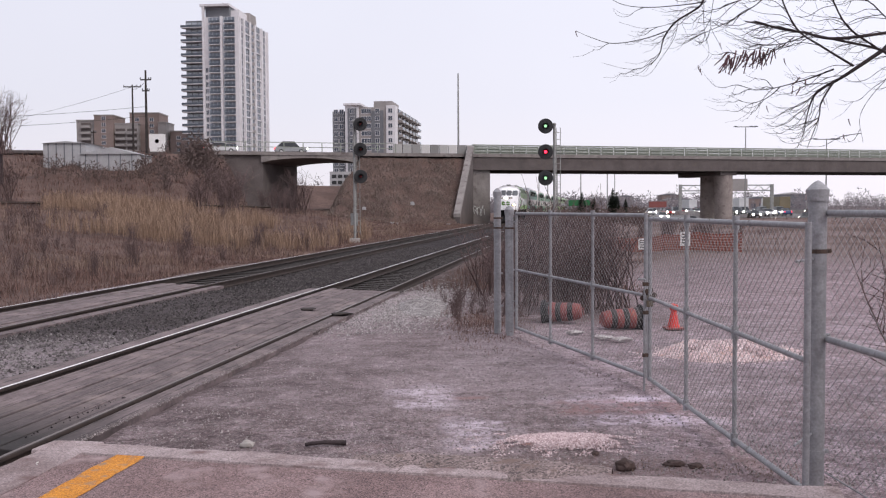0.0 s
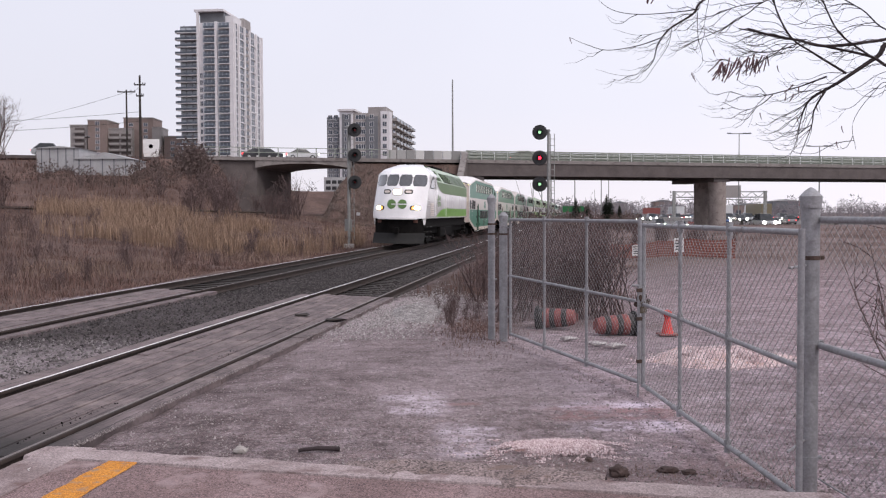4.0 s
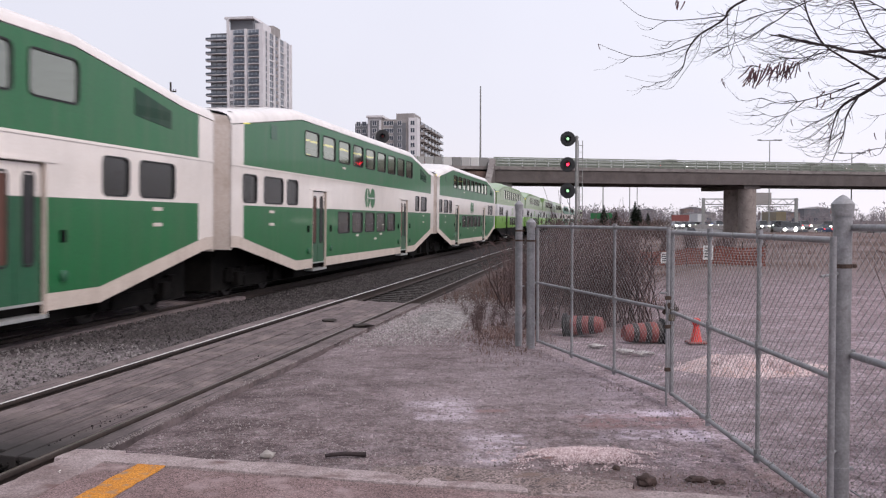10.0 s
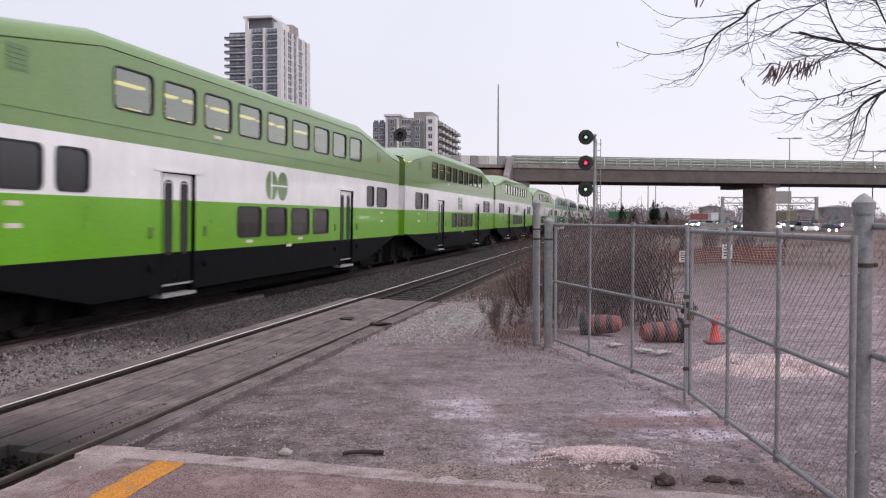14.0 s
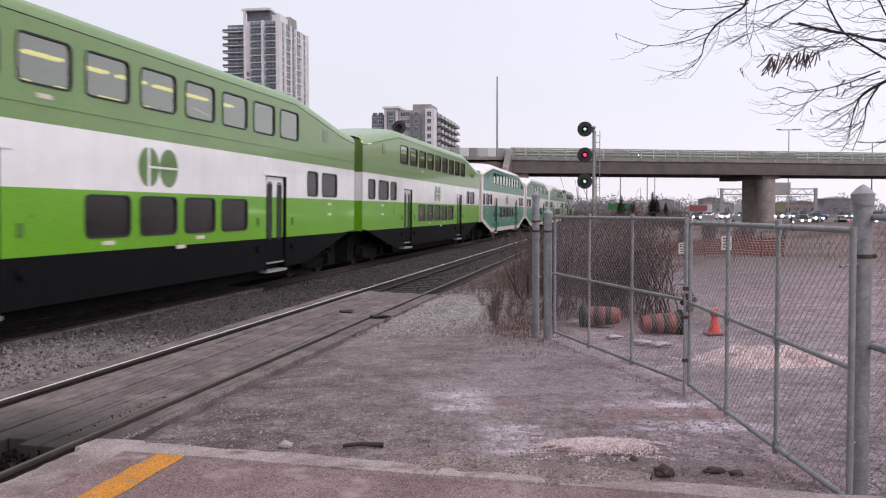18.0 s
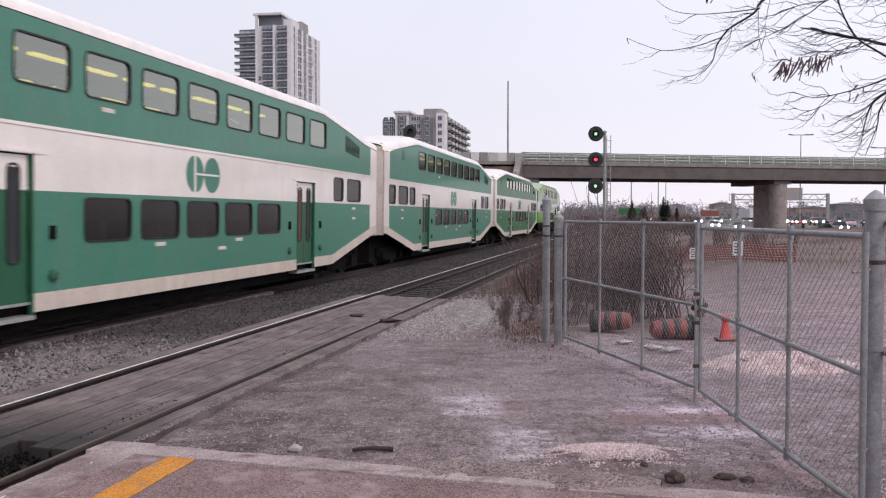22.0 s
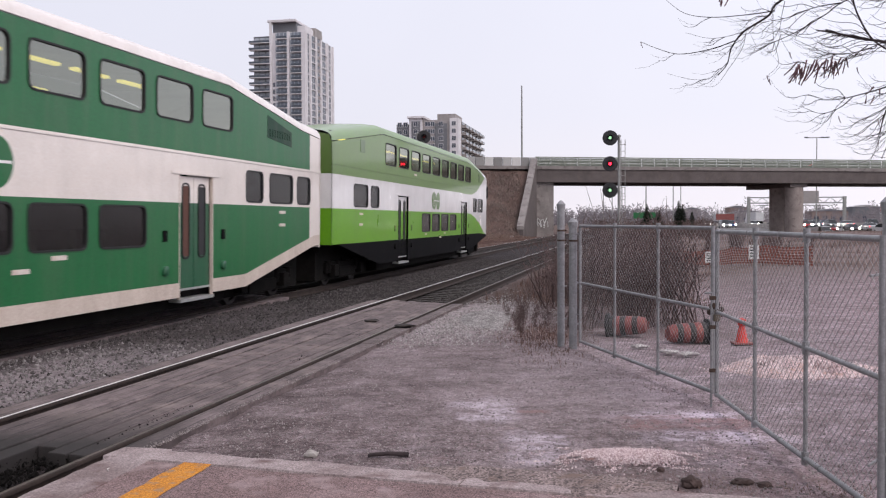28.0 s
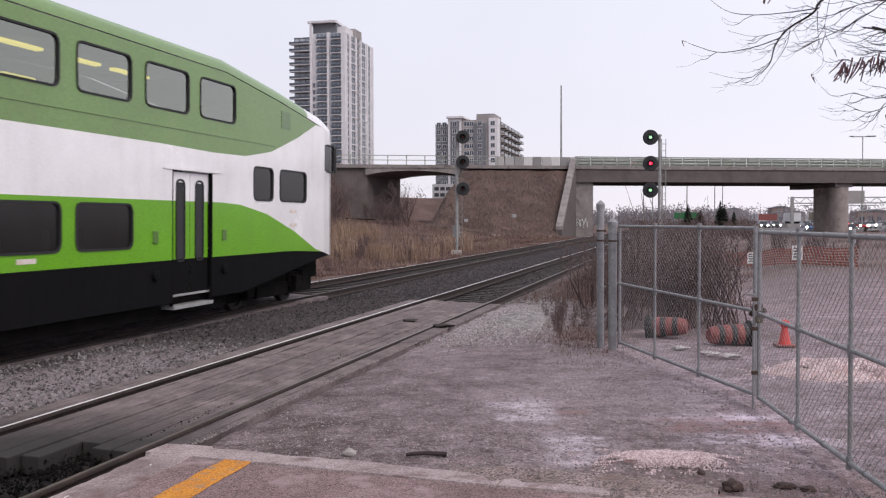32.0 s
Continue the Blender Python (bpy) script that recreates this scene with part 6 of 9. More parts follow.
M_STRIPEBLK = surf("black_plastic_band", (0.02, 0.02, 0.02), (0.05, 0.045, 0.045), 4, 0.6)


def drum(m, label):
    d = thing("traffic_drum", m, label, "traffic drum", "fallen traffic drums")
    cuts = [0.0, 0.14, 0.32, 0.47, 0.65, 0.80, 1.0]
    rad = piece([(0.0, 0.29), (0.34, 0.27), (0.51, 0.265), (0.85, 0.245), (1.0, 0.20)])
    for i, (a, b) in enumerate(zip(cuts, cuts[1:])):
        bm = bmesh.new()
        lathe(bm, [(rad(a) * 0.97, a), (rad(a), a + 0.015), (rad(b), b - 0.015), (rad(b) * 0.97, b)], 20)
        part("band", bm, M_STRIPEBLK if i % 2 == 0 else M_ORANGE, d, "orange band" if i % 2 else "black band", True)
    bm = bmesh.new()
    lathe(bm, [(0.36, -0.07), (0.37, -0.02), (0.30, 0.0)], 20)
    part("rubber_base", bm, M_RUBBER, d)
    bm = bmesh.new()
    tube(bm, [(-0.1, 0, 1.0), (-0.1, 0, 1.07), (0.1, 0, 1.07), (0.1, 0, 1.0)], 0.015, n=6)
    part("handle", bm, M_ORANGE, d)
    return d


drum(pose(3.46, 14.75, 0.135, 0, -91, 6) @ Matrix.Scale(0.60, 4), "black and orange striped traffic drum lying on gravel")
drum(pose(2.08, 15.6, 0.14, 0, 86, -20) @ Matrix.Scale(0.60, 4), "black and orange traffic drum lying beneath bare bushes")

cone = thing("traffic_cone", pose(3.98, 14.6, -0.02) @ Matrix.Scale(0.82, 4), "dented orange traffic cone standing on gravel", "traffic cone")
bm = bmesh.new()
lathe(bm, [(0.12, 0.03), (0.10, 0.12), (0.05, 0.33), (0.075, 0.36), (0.09, 0.40), (0.075, 0.46), (0.02, 0.49)], 16)
part("cone_body", bm, surf("red_orange_cone", (0.55, 0.045, 0.04), (0.66, 0.07, 0.055), 5, 0.6), cone, smooth=True)
bm = bmesh.new()
box(bm, -0.18, 0.18, -0.18, 0.18, 0, 0.035, 0.012)
part("cone_base", bm, M_ORANGE, cone)


M_NET = surf("faded_red_orange_netting", (0.25, 0.078, 0.058), (0.33, 0.115, 0.085), 2, 0.8, 0, 0.1)


def snow_fence():
    f = thing("safety_fence", Matrix(), "sagging orange plastic safety fence across the yard", "fence")
    px_, py_ = piece([(0, 9.9), (0.35, 10.5), (0.7, 11.45), (1, 13.2)]), piece([(0, 53.0), (0.35, 46.0), (0.7, 41.4), (1, 38.2)])
    n = 60
    pts = []
    for i in range(n + 1):
        x, y = px_(i / n), py_(i / n)
        sag = 0.16 * abs(math.sin(i / n * math.pi * 5))
        pts.append((x, y + 0.1 * math.sin(i * 0.7), ground_z(x, y), 0.70 + 0.15 * i / n - 0.5 * sag))
    for k in range(7):
        bm = bmesh.new()
        rows = [[(x, y, z + 0.06 + h * (k + o) / 7) for x, y, z, h in pts] for o in (0.0, 0.66)]
        grid(bm, rows)
        part("strap", bm, M_NET, f)
    bm = bmesh.new()
    for i, (x, y, z, h) in enumerate(pts[:-1]):
        x2 = pts[i + 1][0]
        v = [bm.verts.new(p) for p in ((x, y - 0.004, z + 0.06), (x + (x2 - x) * 0.5, y - 0.004, z + 0.06), (x + (x2 - x) * 0.5, y - 0.004, z + h), (x, y - 0.004, z + h))]
        bm.faces.new(v)
    tagged(part("web", bm, M_NET, f), kind="stuff")
    for i in range(0, n + 1, 9):
        x, y, z, h = pts[i]
        bm = bmesh.new()
        tube(bm, [(x, y + 0.03, z - 0.2), (x + 0.02, y + 0.03, z + 1.05)], 0.02, n=6)
        part("stake", bm, M_STEEL, f)
    return f


snow_fence()
M_SIGNW = surf("white_sign_board", (0.7, 0.69, 0.68), (0.8, 0.79, 0.78), 3, 0.6)
for x, y, w, h in ((10.36, 43.4, 0.42, 0.52), (11.56, 40.6, 0.42, 0.62)):
    sg = thing("notice_board", pose(x, y, ground_z(x, y) + 0.25, 0, 0, -12), "white notice board tied on orange fence", "sign", "notices on the safety fence")
    bm = bmesh.new()
    box(bm, -w / 2, w / 2, -0.015, 0.015, 0.0, h)
    part("board", bm, M_SIGNW, sg)
    for i in range(4):
        bm = bmesh.new()
        box(bm, -w * 0.36, w * (0.36 - 0.1 * (i % 2)), -0.02, -0.0165, h * (0.18 + 0.2 * i), h * (0.26 + 0.2 * i))
        part("text_bar", bm, M_CHAR if i < 3 else M_REDBROWN, sg)
    bm = bmesh.new()
    tube(bm, [(0, 0.03, -0.35), (0, 0.03, h)], 0.02, n=6)
    part("stake", bm, M_STEEL, sg)


# ---------- loose stones, mounds ----------
def stones(name, spots, material, label, seed, kind="stuff", category="stones"):
    """Many small angular stones in one mesh; spots: (x, y, z, size)."""
    rnd = random.Random(seed)
    vs, fs = [], []
    base = [(1, 0, 0), (-1, 0, 0), (0, 1, 0), (0, -1, 0), (0, 0, 1), (0, 0, -1)]
    tri = [(0, 2, 4), (2, 1, 4), (1, 3, 4), (3, 0, 4), (2, 0, 5), (1, 2, 5), (3, 1, 5), (0, 3, 5)]
    for x, y, z, r in spots:
        e = Euler((rnd.uniform(0, 6), rnd.uniform(0, 6), rnd.uniform(0, 6))).to_matrix()
        k = len(vs)
        sc = Vector((rnd.uniform(0.7, 1.3), rnd.uniform(0.6, 1.1), rnd.uniform(0.5, 0.9))) * r
        for p in base:
            q = e @ Vector((p[0] * sc.x * rnd.uniform(0.7, 1.2), p[1] * sc.y * rnd.uniform(0.7, 1.2), p[2] * sc.z * rnd.uniform(0.7, 1.2)))
            vs.append((x + q.x, y + q.y, z + q.z))
        fs += [(a + k, b + k, c + k) for a, b, c in tri]
    me = bpy.data.meshes.new(name)
    me.from_pydata(vs, [], fs)
    me.materials.append(material)
    return tagged(new(name, me), label, category, kind=kind)


def stone_mat(name, c1, c2):
    m = bpy.data.materials.new(name)
    m.use_nodes = True
    n, k = m.node_tree.nodes, m.node_tree.links
    b = n["Principled BSDF"]
    g = n.new("ShaderNodeNewGeometry")
    r = n.new("ShaderNodeValToRGB")
    r.color_ramp.elements[0].color, r.color_ramp.elements[1].color = (*c1, 1), (*c2, 1)
    k.new(g.outputs["Random Per Island"], r.inputs[0])
    t = n.new("ShaderNodeTexNoise")
    t.inputs["Scale"].default_value = 60
    mx = n.new("ShaderNodeMix")
    mx.data_type, mx.blend_type = "RGBA", "OVERLAY"
    mx.inputs[0].default_value = 0.5
    k.new(r.outputs[0], mx.inputs[6]), k.new(t.outputs[0], mx.inputs[7]), k.new(mx.outputs[2], b.inputs["Base Color"])
    b.inputs["Roughness"].default_value = 0.92
    b.inputs["Specular IOR Level"].default_value = 0.25
    return m


M_ST_DARK = stone_mat("dark_ballast_stone", (0.020, 0.0175, 0.0172), (0.125, 0.111, 0.110))
M_ST_PALE = stone_mat("pale_gravel_stone", (0.07, 0.062, 0.061), (0.275, 0.25, 0.25))
M_ST_SPILL = stone_mat("pale_spilled_stone", (0.14, 0.125, 0.122), (0.50, 0.465, 0.46))
M_ST_PINK = stone_mat("pink_grey_aggregate", (0.33, 0.22, 0.22), (0.82, 0.70, 0.71))
M_ST_YARD = stone_mat("yard_gravel_stone", (0.14, 0.12, 0.118), (0.38, 0.335, 0.33))
rnd = random.Random(11)
sp = []
while len(sp) < 26000:
    s, lat = 5 + 42 * rnd.random() ** 1.5, rnd.uniform(-8.95, -6.2)
    p = tp(s, lat)
    sp.append((p.x, p.y, ground_z(p.x, p.y) + 0.004, 0.009 + 0.03 * rnd.random() ** 2))
for i in range(9000):
    s_, l_ = 21.5 + 34 * rnd.random() ** 1.5, rnd.choice((NEAR, FAR)) + rnd.uniform(-1.3, 1.3)
    p = tp(s_, l_)
    sp.append((p.x, p.y, -0.165 + rnd.uniform(-0.012, 0.008), 0.012 + 0.03 * rnd.random() ** 2))
stones("track_ballast", [q for q in sp if inv_tp(q[0], q[1])[0] > 13 or rnd.random() < 0.25], M_ST_DARK, "dark grey stone ballast between the tracks", 1)
stones("pale_ballast", [q for q in sp if inv_tp(q[0], q[1])[0] <= 13.5], M_ST_PALE, "pale grey gravel between the tracks", 2)
sp = []
for i in range(7000):
    s, lat = rnd.gauss(18.3, 2.6), rnd.gauss(-3.2, 0.6)
    if -4.25 < lat < -1.2 and s > 14:
        p = tp(s, lat)
        sp.append((p.x, p.y, ground_z(p.x, p.y) + 0.006, rnd.uniform(0.008, 0.024)))
stones("spilled_gravel", sp, M_ST_SPILL, "spill of pale grey gravel beside the track", 3)
sp = []
for i in range(60000):
    x, y = rnd.uniform(-3.2, 6.0), 6.3 + 14 * rnd.random() ** 1.7
    s, lat = inv_tp(x, y)
    if lat > -4.0 and not (x < 2.6 and y < 7.0 - 0.259 * (x + 2.3)):
        sp.append((x, y, ground_z(x, y) + 0.002, 0.003 + 0.014 * rnd.random() ** 3.5))
chips = []
for i in range(190):
    x, y = rnd.uniform(-3.0, 4.5), 6.4 + 14 * rnd.random() ** 1.6
    s, lat = inv_tp(x, y)
    if lat > -4.0 and not (x < 2.6 and y < 7.05 - 0.259 * (x + 2.3)):
        chips.append((x, y, ground_z(x, y) + 0.0, 0.003 + 0.010 * rnd.random() ** 4))
stones("dirt_chips", chips, M_ST_DARK, "scattered dark stones and dirt over the yard", 14)
stones("yard_gravel", sp, M_ST_YARD, "loose grey gravel scattered over the yard", 4)


def mound(name, cx, cy, rx, ry, h, seed, label, tone):
    bm = bmesh.new()
    n, r_ = 26, 9
    rows = []
    for j in range(r_ + 1):
        u = j / r_
        ring = []
        for i in range(n + 1):
            t = (i % n) / n * math.tau
            wob = 1 + 0.55 * noise.noise(Vector((math.cos(t) * 1.5, math.sin(t) * 1.5, seed)))
            x, y = cx + rx * u * wob * math.cos(t), cy + ry * u * wob * math.sin(t)
            z = ground_z(x, y) + h * (1 - u * u) * (0.75 + 0.5 * noise.noise(Vector((x * 3, y * 3, seed)))) - 0.045 * u ** 3
            ring.append((x, y, z))
        rows.append(ring)
    grid(bm, rows)
    bmesh.ops.recalc_face_normals(bm, faces=bm.faces)
    return mesh_thing(name, bm, tone, label, "gravel pile", smooth=True)


M_PINKSAND = surf("pinkish_crushed_stone", (0.38, 0.265, 0.26), (0.60, 0.48, 0.48), 4, 0.95, 0, 0.9, 70, (0.5, 0.3, 0.25), grit=0.9)
mound("stone_mound", 1.17, 7.58, 0.50, 0.22, 0.055, 1.0, "low spread pile of pinkish crushed stone", M_PINKSAND)
mound("stone_mound", 4.0, 12.15, 1.05, 0.7, 0.22, 2.0, "low pile of pinkish crushed stone past the gate", M_PINKSAND)
M_SOIL = surf("reddish_gravelly_soil", (0.13, 0.098, 0.092), (0.24, 0.185, 0.18), 3, 0.96, 0, 0.9, 60, (0.17, 0.115, 0.10), grit=0.9)
M_PALEHEAP = surf("pale_crushed_gravel", (0.13, 0.115, 0.112), (0.34, 0.31, 0.305), 5, 0.95, 0, 1.0, 40, (0.12, 0.105, 0.1), grit=0.9)
gp = tp(18.3, -2.9)
mound("stone_mound", gp.x - 0.2, gp.y, 0.65, 1.9, 0.13, 3.0, "low spill of pale grey gravel beside the track", M_PALEHEAP)
sp = []
for cx, cy, rx, ry, n in ((1.17, 7.58, 0.92, 0.50, 19000), (4.0, 12.15, 1.35, 0.9, 12000)):
    for i in range(n):
        t, u = rnd.uniform(0, math.tau), abs(rnd.gauss(0, 0.55))
        u *= 1 + 0.55 * noise.noise(Vector((math.cos(t) * 1.5, math.sin(t) * 1.5, 1.0 if cx < 2 else 2.0)))
        if u > 1.15:
            continue
        x, y = cx + rx * u * math.cos(t), cy + ry * u * math.sin(t)
        if noise.noise(Vector((x * 4.5, y * 6, 3))) + 0.5 * noise.noise(Vector((x * 12, y * 14, 5))) < u * 1.25 - 0.85:
            continue
        hh = (0.055 if cx < 2 else 0.21) * max(0, 1 - (u / 0.65) ** 2)
        sp.append((x, y, ground_z(x, y) + hh * 0.8 + 0.002, (0.0025 + 0.009 * rnd.random() ** 2) * (1 if cx < 2 else 2.2)))
stones("crushed_stone", sp, M_ST_PINK, "scattered pinkish crushed stone", 6)


def rock(x, y, sx, sy, sz, seed, label, material):
    bm = bmesh.new()
    bmesh.ops.create_icosphere(bm, subdivisions=3, radius=1)
    for v in bm.verts:
        k = 1 + 0.35 * noise.noise(v.co * 1.6 + Vector((seed, 0, 0))) + 0.12 * noise.noise(v.co * 5 + Vector((0, seed, 0)))
        v.co = Vector((v.co.x * sx * k, v.co.y * sy * k, v.co.z * sz * k))
    return mesh_thing("rock", bm, material, label, "rock", "rocks at the platform edge", m=Matrix.Translation((x, y, ground_z(x, y) + sz * 0.6)), smooth=True)


M_ROCK = surf("dark_rock", (0.04, 0.026, 0.023), (0.09, 0.06, 0.054), 9, 0.95, 0, 0.6, 50)
rock(1.49, 6.78, 0.075, 0.06, 0.05, 1.0, "dark brown rock lying on gravel", M_ROCK)
rock(1.88, 6.86, 0.075, 0.05, 0.028, 2.0, "flat dark brown rock in dry grass", M_ROCK)
rock(2.02, 6.80, 0.06, 0.04, 0.022, 3.0, "flat dark brown rock in dry grass", M_ROCK)
rock(-1.44, 7.58, 0.055, 0.04, 0.035, 4.0, "small pale stone beside the platform", M_CONC)
rock(1.35, 7.2, 0.03, 0.03, 0.02, 5.0, "small dark stone on crushed stone", M_ROCK)
bm = bmesh.new()
tube(bm, [(-0.96, 7.55, -0.012), (-0.91, 7.55, -0.004), (-0.80, 7.57, 0.0), (-0.68, 7.56, -0.002), (-0.63, 7.57, -0.008)], 0.015, 0.022, n=9)
mesh_thing("broken_branch", bm, M_BARK, "short dark broken branch on gravel", "branch")
for i, (s, lat, r) in enumerate(((17.0, -5.05, 0.10), (16.3, -4.22, 0.13))):
    p = tp(s, lat)
    bm = bmesh.new()
    bmesh.ops.create_icosphere(bm, subdivisions=2, radius=1)
    for v in bm.verts:
        k = 1 + 0.5 * noise.noise(v.co * 2 + Vector((i, 0, 0)))
        v.co = Vector((v.co.x * r * 1.5 * k, v.co.y * r * k, v.co.z * 0.03 * k))
    mesh_thing("dirt_clod", bm, M_TIE, "dark clod of dirt beside the rail", "dirt", m=Matrix.Translation((p.x, p.y, 0.015)))
# black broken timber and dirt along the flangeway and in the hollow before the crossing
sp = []
# the hollow's pieces are black to put its shadow into their colour
for i in range(1500):
    p = tp(rnd.uniform(5.9, 7.05), rnd.uniform(-5.9, -4.5))
    sp.append((p.x, p.y, -0.15 + 0.09 * rnd.random() ** 2, 0.006 + 0.028 * rnd.random() ** 3))
for s_, l_, n, e in ((7.8, -4.64, 40, 0.35), (8.5, -4.62, 60, 0.25), (12.3, -4.70, 60, 0.2)):
    for i in range(n):
        p = tp(rnd.gauss(s_, e), l_ + abs(rnd.gauss(0, 0.05)) * -1.0)
        sp.append((p.x, p.y, -0.034 + 0.010 * rnd.random(), 0.003 + 0.012 * rnd.random() ** 3))
stones("track_debris", sp, M_UNDER, "black broken timber and dirt along the crossing", 41, category="debris")
sp = []
for i in range(2600):
    s_ = 7.0 + 14 * rnd.random() ** 1.3
    l_ = -4.08 - abs(rnd.gauss(0, 0.05))
    p = tp(s_, l_)
    if noise.noise(Vector((p.x * 1.3, p.y * 1.3, 7))) + 0.55 > (-4.08 - l_) / 0.2:
        sp.append((p.x, p.y, -0.022, 0.003 + 0.009 * rnd.random() ** 2))
stones("spread_gravel", sp, M_ST_YARD, "grey gravel spread over the outer crossing plank", 42)
# soil washed over the worn edging
bm = bmesh.new()
ea, eb = Vector((-0.5, 6.54, 0)), Vector((1.25, 6.09, 0))
ed = (eb - ea).normalized()
en = Vector((-ed.y, ed.x, 0))
rows = []
for j in range(17):
    v = -0.42 + 1.0 * j / 16
    row = []
    for i in range(49):
        u = i / 48
        q = ea.lerp(eb, u) + en * v
        rag = 0.5 * noise.noise(Vector((q.x * 2.2, q.y * 2.2, 3))) + 0.35 * noise.noise(Vector((q.x * 7, q.y * 7, 5)))
        cover = min(1, 6 * u * (1 - u)) - 0.35 + rag - max(0, -v - 0.05) * 3.2
        row.append((q.x, q.y, max(-0.10, PZ + 0.004 + 0.035 * cover - max(0, v - 0.12) * 0.55)))
    rows.append(row)
grid(bm, rows)
part("soil_drift", bm, M_SOIL, platform, "reddish grey soil washed over the edging", True)
# pale litter by the drums
M_LITTER = surf("dirty_pale_plastic", (0.28, 0.25, 0.25), (0.5, 0.47, 0.46), 9, 0.7, 0, 0.4, 30)
for i, (x, y) in enumerate(((2.30, 14.0), (2.62, 13.4), (2.85, 13.2))):
    bm = bmesh.new()
    bmesh.ops.create_icosphere(bm, subdivisions=2, radius=1)
    for v in bm.verts:
        k = 1 + 0.6 * noise.noise(v.co * 2.5 + Vector((i * 3, 0, 0)))
        v.co = Vector((v.co.x * 0.12 * k * k, v.co.y * 0.06 * k, v.co.z * 0.035 * k))
    mesh_thing("plastic_litter", bm, M_LITTER, "crumpled pale plastic litter on gravel", "litter", m=Matrix.Translation((x, y, 0.02)))


# ---------- dry plants ----------
def straw(name, c1, c2):
    m = stone_mat(name, c1, c2)
    return m


M_STRAW = straw("dry_straw_grass", (0.12, 0.08, 0.066), (0.27, 0.19, 0.155))
M_REED = straw("tan_dry_reed", (0.17, 0.112, 0.082), (0.36, 0.25, 0.18))
M_STRAWB = straw("brown_weed_stalk", (0.07, 0.042, 0.037), (0.20, 0.125, 0.105))
M_TWIG = straw("grey_brown_twig", (0.065, 0.045, 0.044), (0.175, 0.123, 0.118))


def grass(name, spots, material, label, seed, lean=0.35, width=0.012, category="grass"):
    """Bent blades, three points each; spots: (x, y, height, blades, spread)."""
    rnd = random.Random(seed)
    vs, fs = [], []
    for x, y, h, nb, spread in spots:
        for _ in range(nb):
            bx, by = x + rnd.gauss(0, spread), y + rnd.gauss(0, spread)
            z = ground_z(bx, by) - 0.02
            t, l = rnd.uniform(0, math.tau), h * rnd.uniform(0.55, 1.15)
            dx, dy = math.cos(t), math.sin(t)
            k, w = rnd.uniform(0.05, lean) * l, width * rnd.uniform(0.6, 1.4)
            i = len(vs)
            vs += [(bx - dy * w, by + dx * w, z), (bx + dy * w, by - dx * w, z), (bx + dx * k * 0.3 - dy * w * 0.7, by + dy * k * 0.3 + dx * w * 0.7, z + l * 0.6),
                   (bx + dx * k * 0.3 + dy * w * 0.7, by + dy * k * 0.3 - dx * w * 0.7, z + l * 0.6), (bx + dx * k, by + dy * k, z + l)]
            fs += [(i, i + 1, i + 3, i + 2), (i + 2, i + 3, i + 4)]
    me = bpy.data.meshes.new(name)
    me.from_pydata(vs, [], fs)
    me.materials.append(material)
    return tagged(new(name, me), label, category, kind="stuff")


rnd = random.Random(31)
sp, sb, reeds = [], [], []
while len(sp) + len(sb) < 15000:
    s = 16 + 100 * rnd.random() ** 1.1
    lat = -13.3 - 40 * rnd.random() ** 1.5
    p = tp(s, lat)
    f = bridge_front(p.x, p.y)
    if f < 2 or p.x / max(1, p.y) < -0.62:
        continue
    d = math.hypot(p.x, p.y)
    q = noise.noise(Vector((p.x * 0.22, p.y * 0.16, 5)))
    clump = noise.noise(Vector((p.x * 0.75, p.y * 0.6, 2)))
    if clump < -0.28 and rnd.random() < 0.8:
        continue
    tall = (0.42 + 0.34 * max(-0.5, q) + 0.42 * max(0, clump)) * rnd.uniform(0.7, 1.25)
    if lat > -14.8:
        tall *= 0.35 + 0.45 * (-13.3 - lat) / 1.5
    mixed = q + rnd.gauss(0, 0.2)
    (sp if mixed > 0.22 else sb).append((p.x, p.y, tall * (1.0 if mixed > 0.22 else 0.85), 8 if d < 45 else 6, 0.2))
for i in range(3000):
    # tall tan reeds in drifts before the bank
    y = rnd.uniform(52, 84)
    x = -y * rnd.uniform(0.06, 0.40)
    if inv_tp(x, y)[1] < -15.0 and noise.noise(Vector((x * 0.16, y * 0.07, 9))) > -0.06:
        h = 1.3 + 1.1 * max(0, noise.noise(Vector((x * 0.4, y * 0.3, 1))))
        reeds.append((x, y, h * rnd.uniform(0.8, 1.2), 8, 0.3))
grass("dry_grass", sp, M_STRAW, "dry straw-coloured grass tufts in the field", 8, 1.1, 0.009)
grass("reeds", reeds, M_REED, "tall tan dry reeds before the bank", 18, 0.7, 0.013, "reeds")
grass("brown_weeds", sb, M_STRAWB, "tangled reddish brown dead weeds in the field", 9, 1.3, 0.008, "weeds")
sp = []
for i in range(420):
    x, y = rnd.gauss(0.95, 0.30), rnd.gauss(15.4, 1.1)
    sp.append((x, y, rnd.uniform(0.03, 0.13), 8, 0.07))
tuft = []
for i in range(260):
    x = rnd.uniform(1.45, 2.85)
    tuft.append((x, 6.90 - 0.259 * (x - 1.5) + rnd.gauss(0, 0.12), rnd.uniform(0.015, 0.05), 7, 0.06))
for i in range(120):
    x = rnd.uniform(-1.5, 2.6)
    tuft.append((x, 7.0 - 0.259 * (x + 2.3) + abs(rnd.gauss(0, 0.06)), rnd.uniform(0.01, 0.03), 5, 0.05))
grass("edge_tufts", tuft, M_STRAW, "short matted dry grass along the platform", 28, 1.4, 0.003)
